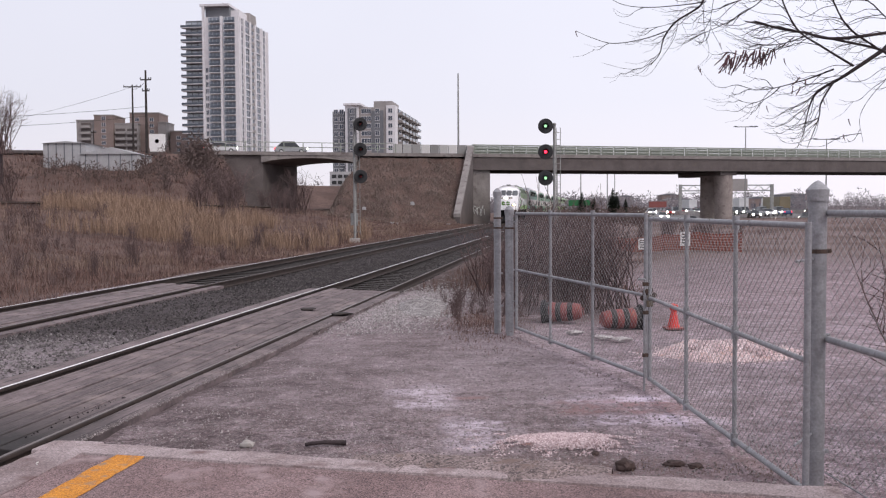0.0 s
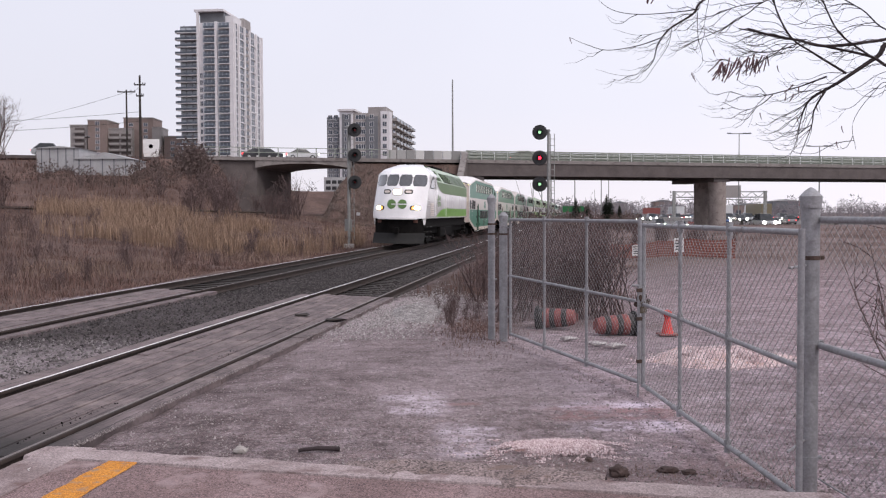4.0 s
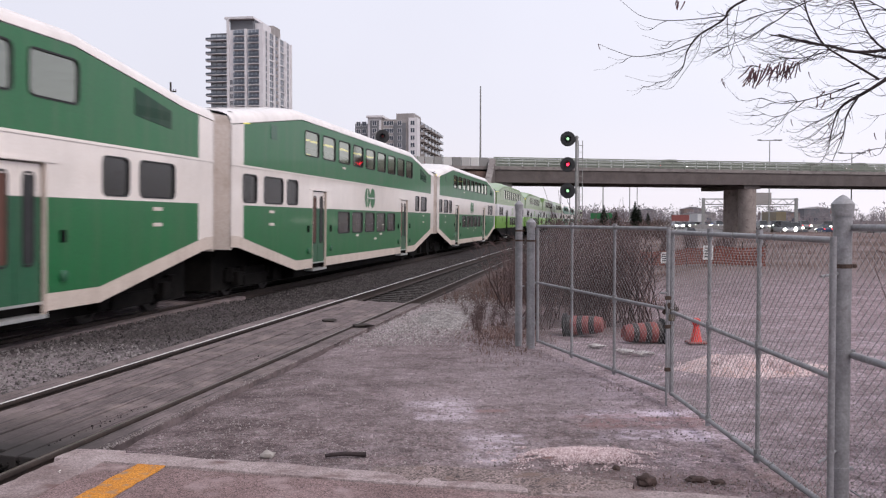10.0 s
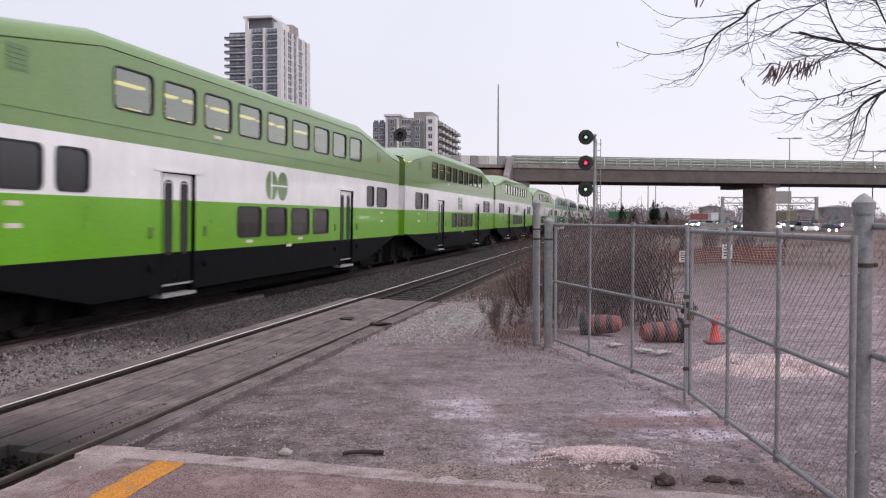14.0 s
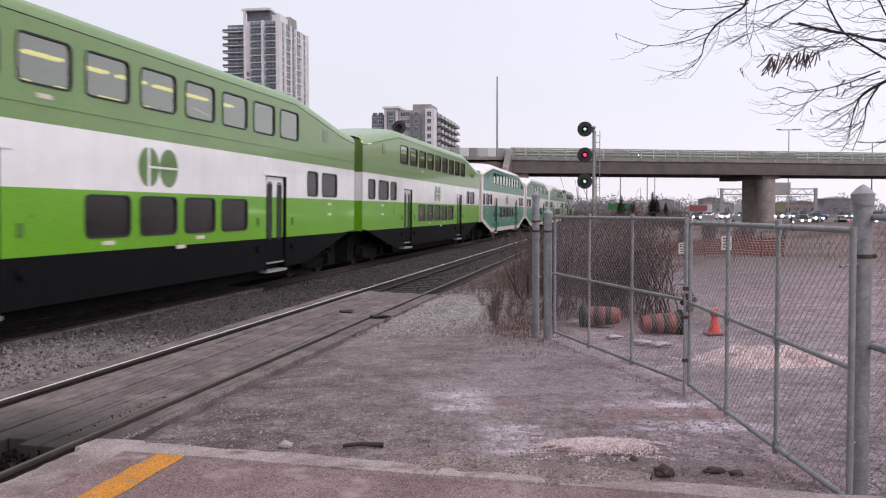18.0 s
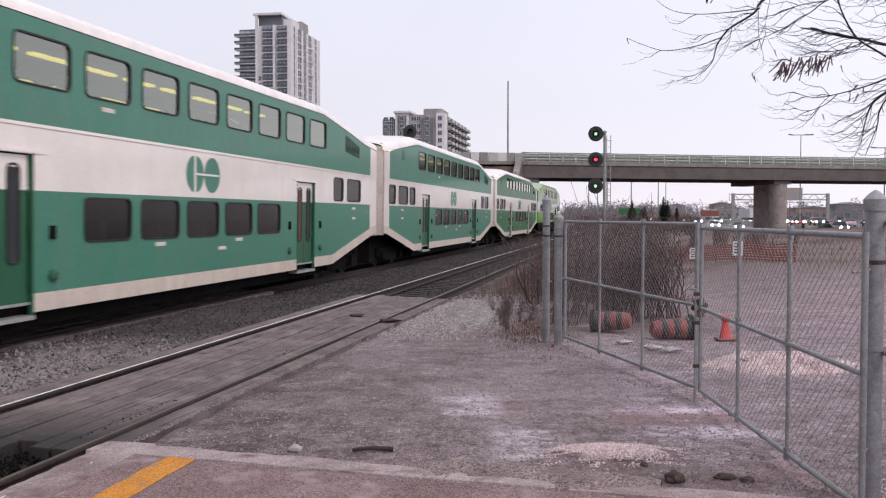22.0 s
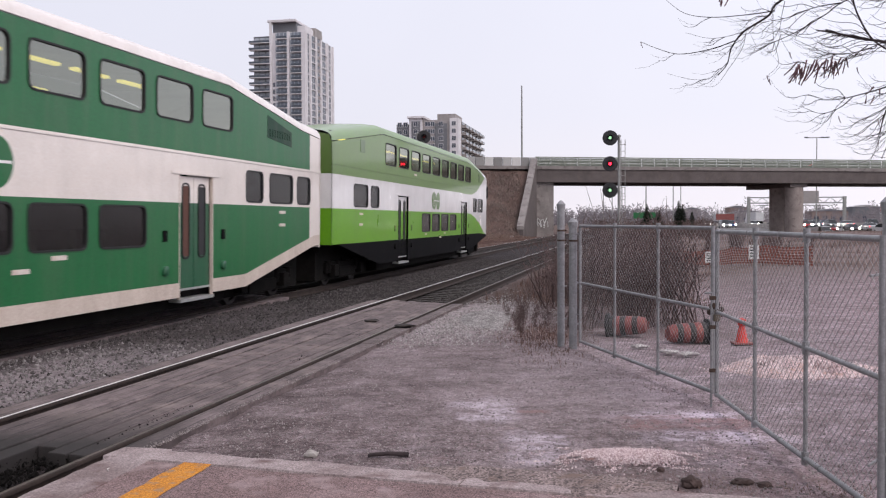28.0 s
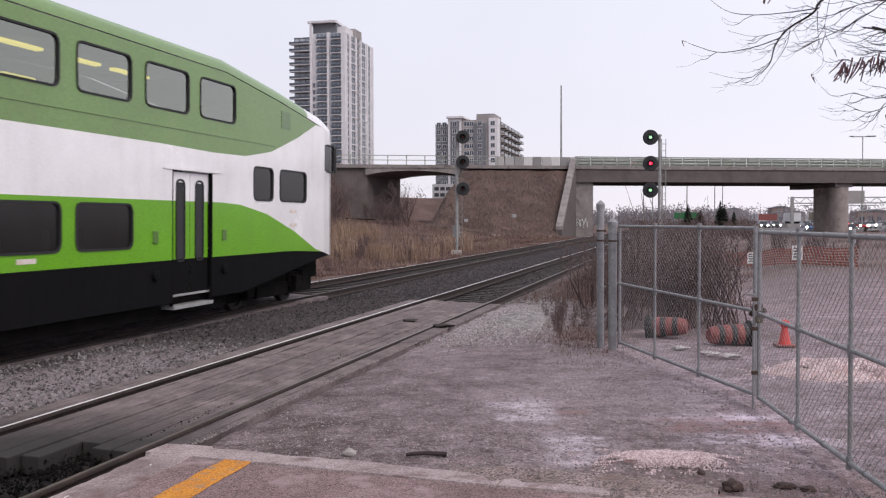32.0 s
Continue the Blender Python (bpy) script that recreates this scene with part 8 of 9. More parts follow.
tube(bm, [(0, 0, -0.4), (0.1, 0, 2.2), (0.0, 0.1, 4.5)], 0.22, 0.12, n=8)
part("trunk", bm, M_BARK, lt, smooth=True)
part("crown", shrub_mesh(6.5, 2.6, 34, 91, 12), M_TWIG, lt, m=Matrix.Translation((0, 0, 3.2)))

# the low railway line on the left bank
bank = thing("track_left", Matrix(), "old railway line along the left bank", "railway track", kind="structure")
for k in (0.0, 1.5):
    bm = bmesh.new()
    tube(bm, [(-62, 66 + k, ground_z(-62, 66 + k) + 0.45), (-40, 72 + k, ground_z(-40, 72) + 0.55), (-26, 84 + k, ground_z(-26, 84) + 0.5), (-18, 110 + k, ground_z(-20, 110) + 0.4)], 0.12, n=5)
    part("rail", bm, M_STEEL, bank)
bm = bmesh.new()
tube(bm, [(-62, 66.7, ground_z(-62, 66) + 0.1), (-40, 72.7, ground_z(-40, 72) + 0.2), (-26, 84.7, ground_z(-26, 84) + 0.1)], 0.5, n=6)
part("ballast_bank", bm, M_CONCDARK, bank)

# ---------- highway side ----------
pole(6.0, 150, 23.4, 0.17, "tall slender lamp mast beyond the overpass", None, "lamp_mast")
for x, y, top in ((62.9, 180, 17.4), (41, 205, 12.5), (30, 175, 10.0), (46, 230, 14), (38, 260, 14), (52, 250, 15), (70, 160, 13.5), (28.5, 210, 11.5), (24.0, 190, 9.0)):
    pole(x, y, top, 0.14, "grey steel highway lamp post with twin arms", ((4.0, 0.1),), "lamp_post", True)


def highway_x(y, lane):
    return 50 + 0.04 * y + lane


def road_z(y):
    return 0.12 - 2.4 * smooth(116, 128, y) * (1 - smooth(150, 185, y)) - 1.0 * (1 - smooth(90, 116, y))


bm = bmesh.new()
ys = [114, 118, 122, 126, 130, 150, 157, 164, 171, 178, 186, 260, 400, 700]
grid(bm, [[(highway_x(y, l), y, road_z(y)) for l in (-14, 32)] for y in ys], True)
mesh_thing("road", bm, surf("highway_asphalt", (0.10, 0.095, 0.095), (0.16, 0.15, 0.15), 0.3, 0.85, 0, 0.1), "grey asphalt highway beyond the yard", "road", kind="structure")
bm = bmesh.new()
for l in (-14.3, -2.5, 32.2):
    rows = [[(highway_x(y, l) + dx, y, road_z(y) + zz) for dx, zz in ((-0.3, 0.0), (-0.1, 0.9), (0.1, 0.9), (0.3, 0.0))] for y in ys]
    grid(bm, rows)
mesh_thing("highway_barrier", bm, M_CONC, "low concrete highway barrier", "barrier", kind="structure")

gantry = thing("sign_gantry", pose(0, 205, 0), "steel truss sign gantry over the highway", "gantry")
for x in (57.2, 77.6):
    bm = bmesh.new()
    box(bm, x - 0.3, x + 0.3, -0.3, 0.3, 0, 6.8)
    part("gantry_post", bm, M_MAST, gantry)
for z in (5.4, 6.6):
    bm = bmesh.new()
    box(bm, 57, 78, -0.12, 0.12, z - 0.12, z + 0.12)
    part("chord", bm, M_MAST, gantry)
bm = bmesh.new()
tube(bm, [(57.2 + 1.45 * i, 0, 5.4 if i % 2 else 6.6) for i in range(15)], 0.09, n=4)
part("bracing", bm, M_MAST, gantry)
bm = bmesh.new()
box(bm, 67.2, 72.0, -0.4, -0.2, 5.4, 8.0)
part("sign_board", bm, M_BEIGE, gantry, "blank grey back of a road sign")
bm = bmesh.new()
tube(bm, [(59, 0, 4.9), (75, 0, 4.9)], 0.08, n=4)
for x in (60, 63.5, 73.5):
    box(bm, x - 0.5, x + 0.5, -0.3, 0.3, 4.8, 5.0)
part("catwalk", bm, M_MAST, gantry)

for x, y, w, d, h, mt, lab in ((79, 300, 16, 10, 5.4, M_BEIGE, "low beige roadside warehouse"), (100, 290, 20, 10, 5.6, M_BRICK, "brownish low roadside building"), (70, 330, 10, 9, 7.5, M_BEIGE, "small beige roadside building"), (120, 310, 16, 10, 8.0, M_GREYCLAD, "grey low roadside building"), (88, 340, 12, 10, 8.5, M_BRICK, "brown low roadside building"), (45, 360, 16, 10, 6.0, M_GREYCLAD, "grey low warehouse far beyond the trees")):
    x, y, w = x * 1.55, y * 1.55, w * 0.85
    bd = thing("warehouse", pose(x, y, 0), lab, "building", "roadside buildings")
    bm = bmesh.new()
    box(bm, 0, w, 0, d, 0, h)
    part("wall", bm, mt, bd)
    bm = bmesh.new()
    prism(bm, [(-0.3, -0.3, h), (w + 0.3, -0.3, h), (w * 0.5, -0.3, h + 1.1)], (0, d + 0.6, 0))
    bmesh.ops.recalc_face_normals(bm, faces=bm.faces)
    part("roof", bm, M_GREYCLAD if mt is not M_GREYCLAD else M_TIN, bd)
    for i in range(int(w / 4)):
        bm = bmesh.new()
        box(bm, 1 + 4 * i, 3.2 + 4 * i, -0.06, 0.05, 1.0, 3.2)
        part("window", bm, M_WINGLASS, bd)
for x, y, z0, z1, w, mt, lab in ((56.5, 222, 1.8, 3.2, 4.2, M_ORANGE, "orange roadside work sign on posts"), (98.5, 235, 3.6, 5.6, 1.6, M_ORANGE, "red-orange roadside sign on posts"), (36.5, 215, 2.2, 3.6, 5.0, M_GREEN, "green highway direction sign on posts")):
    sg = thing("road_sign", pose(x, y, 0), lab, "sign", "highway signs")
    bm = bmesh.new()
    box(bm, -w / 2, w / 2, -0.1, 0.1, z0, z1)
    part("board", bm, mt, sg)
    for k in (-0.35, 0.35):
        bm = bmesh.new()
        tube(bm, [(k * w, 0.15, -0.3), (k * w, 0.15, z1)], 0.09, n=6)
        part("post", bm, M_MAST, sg)


# ---------- vehicles ----------
M_TYRE = M_RUBBER
M_CARGLASS = surf("dark_car_glass", (0.02, 0.022, 0.025), (0.04, 0.042, 0.045), 2, 0.1, 0, 0.0)
M_LAMP = glow("car_headlamp", (1.0, 0.93, 0.85), 22.0)
M_TAIL = glow("car_tail_lamp", (1.0, 0.04, 0.05), 3.0)


def lamp_mesh(name, mt, x, y, z, r=0.09):
    bm = bmesh.new()
    lathe(bm, [(r, -0.04), (r, 0.04)], 10, "Y", (x, y, z))
    me = bpy.data.meshes.new(name)
    bm.to_mesh(me)
    bm.free()
    me.materials.append(mt)
    return me


def wheel(parent, x, y, r=0.33):
    bm = bmesh.new()
    lathe(bm, [(r * 0.6, -0.1), (r, -0.1), (r, 0.1), (r * 0.6, 0.1)], 16, "X", (0, 0, 0))
    w = part("wheel", bm, M_TYRE, parent, m=Matrix.Translation((x, y, r)))
    bm = bmesh.new()
    lathe(bm, [(r * 0.58, -0.11), (r * 0.58, 0.11)], 12, "X", (0, 0, 0))
    part("rim", bm, M_ALU, w)


def car(colour, cname, suv=False):
    """A car that faces -y."""
    mt = paint(cname.replace(" ", "_") + "_car_paint", colour, 0.25, amount=0.06)
    h = 1.72 if suv else 1.45
    c = thing("car", Matrix(), cname + (" sport utility car" if suv else " saloon car") + " with lit headlamps on the road", "car", "cars on the roads")
    bm = bmesh.new()
    prof = [(-2.2, 0.35), (-2.25, 0.6), (-2.1, 0.78), (-1.1, 0.95), (2.0, 1.0), (2.2, 0.9), (2.25, 0.45), (2.1, 0.3)]
    prism(bm, [(-0.88, y, z) for y, z in prof], (1.76, 0, 0))
    bmesh.ops.recalc_face_normals(bm, faces=bm.faces)
    bmesh.ops.bevel(bm, geom=list(bm.edges), offset=0.06, segments=2, affect="EDGES")
    part("body", bm, mt, c, smooth=True)
    cab = [(-1.15, 0.93), (-0.45, h), (1.2 if suv else 0.9, h), (2.05 if suv else 1.75, 0.97)]
    bm = bmesh.new()
    v = []
    for sx in (-1, 1):
        v.append([bm.verts.new((sx * (0.82 if z < 1.2 else 0.62), y, z)) for y, z in cab])
    for i in range(4):
        j = (i + 1) % 4
        bm.faces.new((v[0][i], v[0][j], v[1][j], v[1][i]))
    bm.faces.new(v[0][::-1]), bm.faces.new(v[1])
    bmesh.ops.recalc_face_normals(bm, faces=bm.faces)
    part("glasshouse", bm, M_CARGLASS, c)
    bm = bmesh.new()
    box(bm, -0.63, 0.63, cab[1][0], cab[2][0], h - 0.02, h + 0.03, 0.02)
    part("roof", bm, mt, c)
    for sx in (-1, 1):
        for y in (-1.35, 1.4):
            wheel(c, sx * 0.8, y)
        for nm, mt2, y, z in (("headlamp", M_LAMP, -2.22, 0.68), ("tail_lamp", M_TAIL, 2.22, 0.8)):
            o = new(nm, lamp_mesh(nm, mt2, 0, 0, 0, 0.19 if nm == "headlamp" else 0.1))
            o.parent, o.matrix_basis = c, Matrix.Translation((sx * 0.66, y, z))
    return c


def truck(box_col, cname):
    c = thing("truck", Matrix(), cname, "truck", "trucks on the highway")
    mt = paint("truck_box_" + cname.split()[0], box_col, 0.5, amount=0.2)
    bm = bmesh.new()
    box(bm, -1.25, 1.25, 0.2, 12.0, 1.2, 4.0, 0.05)
    part("trailer", bm, mt, c)
    bm = bmesh.new()
    prism(bm, [(-1.2, y, z) for y, z in ((-2.6, 0.6), (-2.7, 1.7), (-1.5, 1.9), (-1.2, 2.7), (-0.9, 3.6), (-0.1, 3.8), (-0.1, 0.6))], (2.4, 0, 0))
    bmesh.ops.recalc_face_normals(bm, faces=bm.faces)
    part("cab", bm, M_CLEAN, c)
    bm = bmesh.new()
    v = [bm.verts.new(p) for p in ((-1.0, -1.53, 1.97), (1.0, -1.53, 1.97), (1.0, -1.23, 2.68), (-1.0, -1.23, 2.68))]
    bm.faces.new(v)
    part("windscreen", bm, M_CARGLASS, c)
    bm = bmesh.new()
    box(bm, -1.0, 1.0, -2.4, 11.8, 0.55, 1.2)
    part("chassis", bm, M_UNDER, c)
    for sx in (-1, 1):
        for y in (-1.7, 1.2, 2.4, 9.8, 11.0):
            wheel(c, sx * 1.1, y, 0.5)
        o = new("headlamp", lamp_mesh("headlamp", M_LAMP, 0, 0, 0, 0.18))
        o.parent, o.matrix_basis = c, Matrix.Translation((sx * 0.9, -2.72, 1.05))
    return c


BASES = [car((0.6, 0.6, 0.61), "white"), car((0.03, 0.03, 0.035), "black"), car((0.30, 0.31, 0.32), "silver", True), car((0.35, 0.02, 0.02), "red"), car((0.05, 0.09, 0.2), "blue")]
TRUCKS = [truck((0.55, 0.55, 0.56), "white long-haul truck with pale trailer"), truck((0.16, 0.13, 0.075), "tan box trailer truck with white cab")]
MOVERS = []      # thing, lane, y at 0 s, metres a second
used = set()


def take(base):
    if base.name not in used:
        used.add(base.name)
        return base
    return copy_thing(base, Matrix())


rr = random.Random(77)
for lane, start, v, gap in ((-12.0, 150, -9.0, 27), (-8.4, 165, -8.0, 31), (-4.8, 158, -7.0, 36)):
    y = start
    for i in range(9):
        base = BASES[rr.choice((0, 0, 1, 2, 2, 3, 4, 1))]
        MOVERS.append((take(base), lane, y + rr.uniform(-4, 4), v))
        y += gap * rr.uniform(0.8, 1.3)
for lane, start, v, gap in ((2.0, 185, -1.9, 15), (6.0, 176, -1.6, 13), (10.0, 180, -1.7, 14), (14.0, 131, 1.6, 14), (18.0, 178, -1.5, 16), (25.0, 196, 2.0, 24)):
    y = start
    for i in range(6):
        base = TRUCKS[i % 2] if lane == 25.0 and i in (1, 2, 4) else BASES[rr.choice((0, 1, 2, 2, 3, 4))]
        MOVERS.append((take(base), lane, y, v))
        y += gap * rr.uniform(0.8, 1.3)
# cars on the overpass: thing, reference time, place along the bridge then, speed
CROSSERS = []
for base, t0, x0, v, lane in ((BASES[2], 9.0, 23.0, 14.5, 3.4), (BASES[1], 9.0, 52.0, 14.5, 3.4), (BASES[3], 10.0, -3.3, 17.7, 3.4), (BASES[0], 30.0, -6.0, 13.0, 3.4), (BASES[1], 6.4, 12.0, 14.0, 3.4), (BASES[0], 0.2, -27.0, 3.0, 3.4), (BASES[2], 0.0, -18.0, 9.0, 3.4), (BASES[2], 20.0, 30.0, -14.0, 9.6), (BASES[4], 16.0, 20.0, 15.0, 3.4), (BASES[1], 26.0, 40.0, -13.0, 9.6)):
    CROSSERS.append((take(base), t0, x0, v, lane))

# parked cars by the left bank
for x, y, turn in ((-46.0, 128, 95),):
    copy_thing(BASES[1], pose(x, y, ground_z(x, y) + 0.05, 0, 0, turn))

# ---------- distant trees ----------
def far_woods(name, spots, label, seed, mt):
    rnd = random.Random(seed)
    vs, fs = [], []
    for x, y, z, h in spots:
        for i in range(46):
            k = len(vs)
            if i < 6:      # stems
                t = rnd.uniform(-0.3, 0.3)
                w = 0.008 * h + 0.01
                tx, tz = x + t * h, z + h * rnd.uniform(0.6, 0.95)
                vs += [(x - w, y, z - 0.5), (x + w, y, z - 0.5), (tx, y + rnd.gauss(0, 0.1 * h), tz)]
                fs.append((k, k + 1, k + 2))
                continue
            # sprays of twigs in an uneven dome
            a, u, v = rnd.uniform(0, math.tau), rnd.random() ** 0.5, rnd.random()
            r = 0.42 * h * u * (1 - 0.55 * v * v)
            p = Vector((x + r * math.cos(a), y + r * math.sin(a), z + h * (0.12 + 0.86 * v * (1 - 0.35 * u * u))))
            d = Vector((rnd.gauss(0, 0.6) + 0.6 * math.cos(a), rnd.gauss(0, 0.6), rnd.uniform(0.2, 1.2))).normalized() * h * rnd.uniform(0.07, 0.16)
            e = Vector((-d.z, 0, d.x)) * 0.22
            vs += [tuple(p - e), tuple(p + e), tuple(p + d)]
            fs.append((k, k + 1, k + 2))
    me = bpy.data.meshes.new(name)
    me.from_pydata(vs, [], fs)
    me.materials.append(mt)
    return tagged(new(name, me), label, "trees", kind="stuff")


# distant haze is put into the twig colour as a paler grey
M_FARTREE = straw("haze_tinted_bare_woods", (0.175, 0.16, 0.175), (0.225, 0.205, 0.22))
rr = random.Random(5)
sp = []
for i in range(520):
    y = rr.uniform(380, 700)
    x = y * rr.uniform(-0.62, 0.62)
    sp.append((x, y, 2.0 if x > 0 else 8.0, rr.uniform(5, 9)))
for i in range(110):
    y = rr.uniform(300, 380)
    x = y * rr.uniform(0.07, 0.2)
    sp.append((x, y, 0.0, rr.uniform(4, 7)))
for i in range(620):
    y = rr.uniform(330, 520)
    x = y * rr.uniform(0.05, 0.78)
    sp.append((x, y, 0.0, rr.uniform(3.6, 6.6) * (1.15 if noise.noise(Vector((x * 0.02, 0, 4))) > 0 else 0.8)))
far_woods("distant_woods", sp, "bare woods along the horizon with haze in their colour", 3, M_FARTREE)
M_THICK = straw("brown_thicket", (0.06, 0.045, 0.042), (0.15, 0.11, 0.10))
sp = []
for i in range(170):
    y = rr.uniform(95, 128)
    x = y * rr.uniform(0.115, 0.24)
    sp.append((x, y, 0.0, rr.uniform(1.0, 2.4)))
for i in range(60):
    y = rr.uniform(70, 126)
    x = y * rr.uniform(0.13, 0.2)
    sp.append((x, y, 0.0, rr.uniform(0.8, 1.8)))
far_woods("roadside_thicket", sp, "brown leafless thicket beside the highway", 4, M_THICK)
M_SLOPE = straw("matted_brown_grass", (0.13, 0.102, 0.092), (0.235, 0.19, 0.168))
slope = []
for i in range(3200):
    x = rr.uniform(-12, 5)
    y = BR0 + BRK * x - rr.uniform(0.5, 18)
    slope.append((x, y, rr.uniform(0.15, 0.5), 7, 0.3))
grass("slope_grass", slope, M_SLOPE, "short brown dry grass on the embankment", 21, 1.2, 0.02)
sp = []
for i in range(190):
    x, y = rr.uniform(-75, -26), rr.uniform(100, 165)
    if -0.43 < x / y < -0.28 and y < 158:
        continue
    sp.append((x, y, ground_z(x, y), rr.uniform(1.5, 3.6)))
hillside = []
for i in range(2600):
    x, y = rr.uniform(-72, -23), rr.uniform(74, 124)
    if bridge_front(x, y) > 0:
        hillside.append((x, y, rr.uniform(0.25, 0.8), 6, 0.4))
grass("bank_weeds", hillside, M_STRAWB, "reddish brown dead weeds on the bank", 23, 0.9, 0.03, "weeds")
for cx, cy, n, hh in ((-26.5, 115.5, 26, 4.4), (-24.2, 113.5, 10, 3.0), (-36.0, 106.0, 16, 2.2), (-41.0, 106.5, 10, 2.4), (-31.0, 108.0, 14, 3.0)):
    for i in range(n):
        x, y = cx + rr.gauss(0, 1.5), cy + rr.gauss(0, 1.2)
        sp.append((x, y, ground_z(x, y), hh * rr.uniform(0.6, 1.1)))
far_woods("bank_thicket", sp, "brown leafless scrub on the road bank", 6, M_THICK)

M_NEEDLE = straw("dark_spruce_needles", (0.015, 0.025, 0.018), (0.05, 0.065, 0.045))


def spruce(x, y, h, seed):
    t = thing("spruce_tree", pose(x, y, ground_z(x, y)), "small dark green spruce beside the highway", "tree", "spruces")
    bm = bmesh.new()
    tube(bm, [(0, 0, -0.3), (0, 0, h)], 0.09, 0.02, n=6)
    part("trunk", bm, M_BARK, t)
    rnd = random.Random(seed)
    vs, fs = [], []
    for i in range(620):
        u = rnd.random() ** 0.8
        z = h * (0.08 + 0.92 * u)
        r = 0.30 * h * (1 - u) * rnd.uniform(0.5, 1.1) + 0.05
        a = rnd.uniform(0, math.tau)
        c, s = math.cos(a), math.sin(a)
        k = len(vs)
        w = 0.10 + 0.05 * h * (1 - u)
        vs += [(0.1 * c, 0.1 * s, z), (r * c - w * s, r * s + w * c, z - 0.25 * r), (r * c + w * s, r * s - w * c, z - 0.22 * r), (r * 1.2 * c, r * 1.2 * s, z - 0.1 * r)]
        fs += [(k, k + 2, k + 1), (k + 1, k + 2, k + 3)]
    me = bpy.data.meshes.new("crown")
    me.from_pydata(vs, [], fs)
    me.materials.append(M_NEEDLE)
    o = new("crown", me)
    o.parent = t


for i, (x, y, h) in enumerate(((20.7, 120, 4.3), (24.7, 120, 4.5), (25.6, 122, 4.0), (23.0, 124, 3.6), (21.6, 118, 3.3), (26.6, 121, 3.0))):
    spruce(x, y, h, i)
# tall dead stalks by the right-hand signal
for i in range(9):
    x, y = 6.5 + i * 0.75, 60 + 2 * (i % 3)
    bm = bmesh.new()
    tube(bm, [(0, 0, -0.2), (rr.gauss(0, 0.15), 0, 2.0), (rr.gauss(0, 0.4), 0, rr.uniform(3.0, 4.6))], 0.035, 0.01, n=5)
    mesh_thing("dead_sapling", bm, M_TWIG, "thin dead leafless sapling beside the track", "sapling", "dead saplings", m=Matrix.Translation((x, y, ground_z(x, y))))

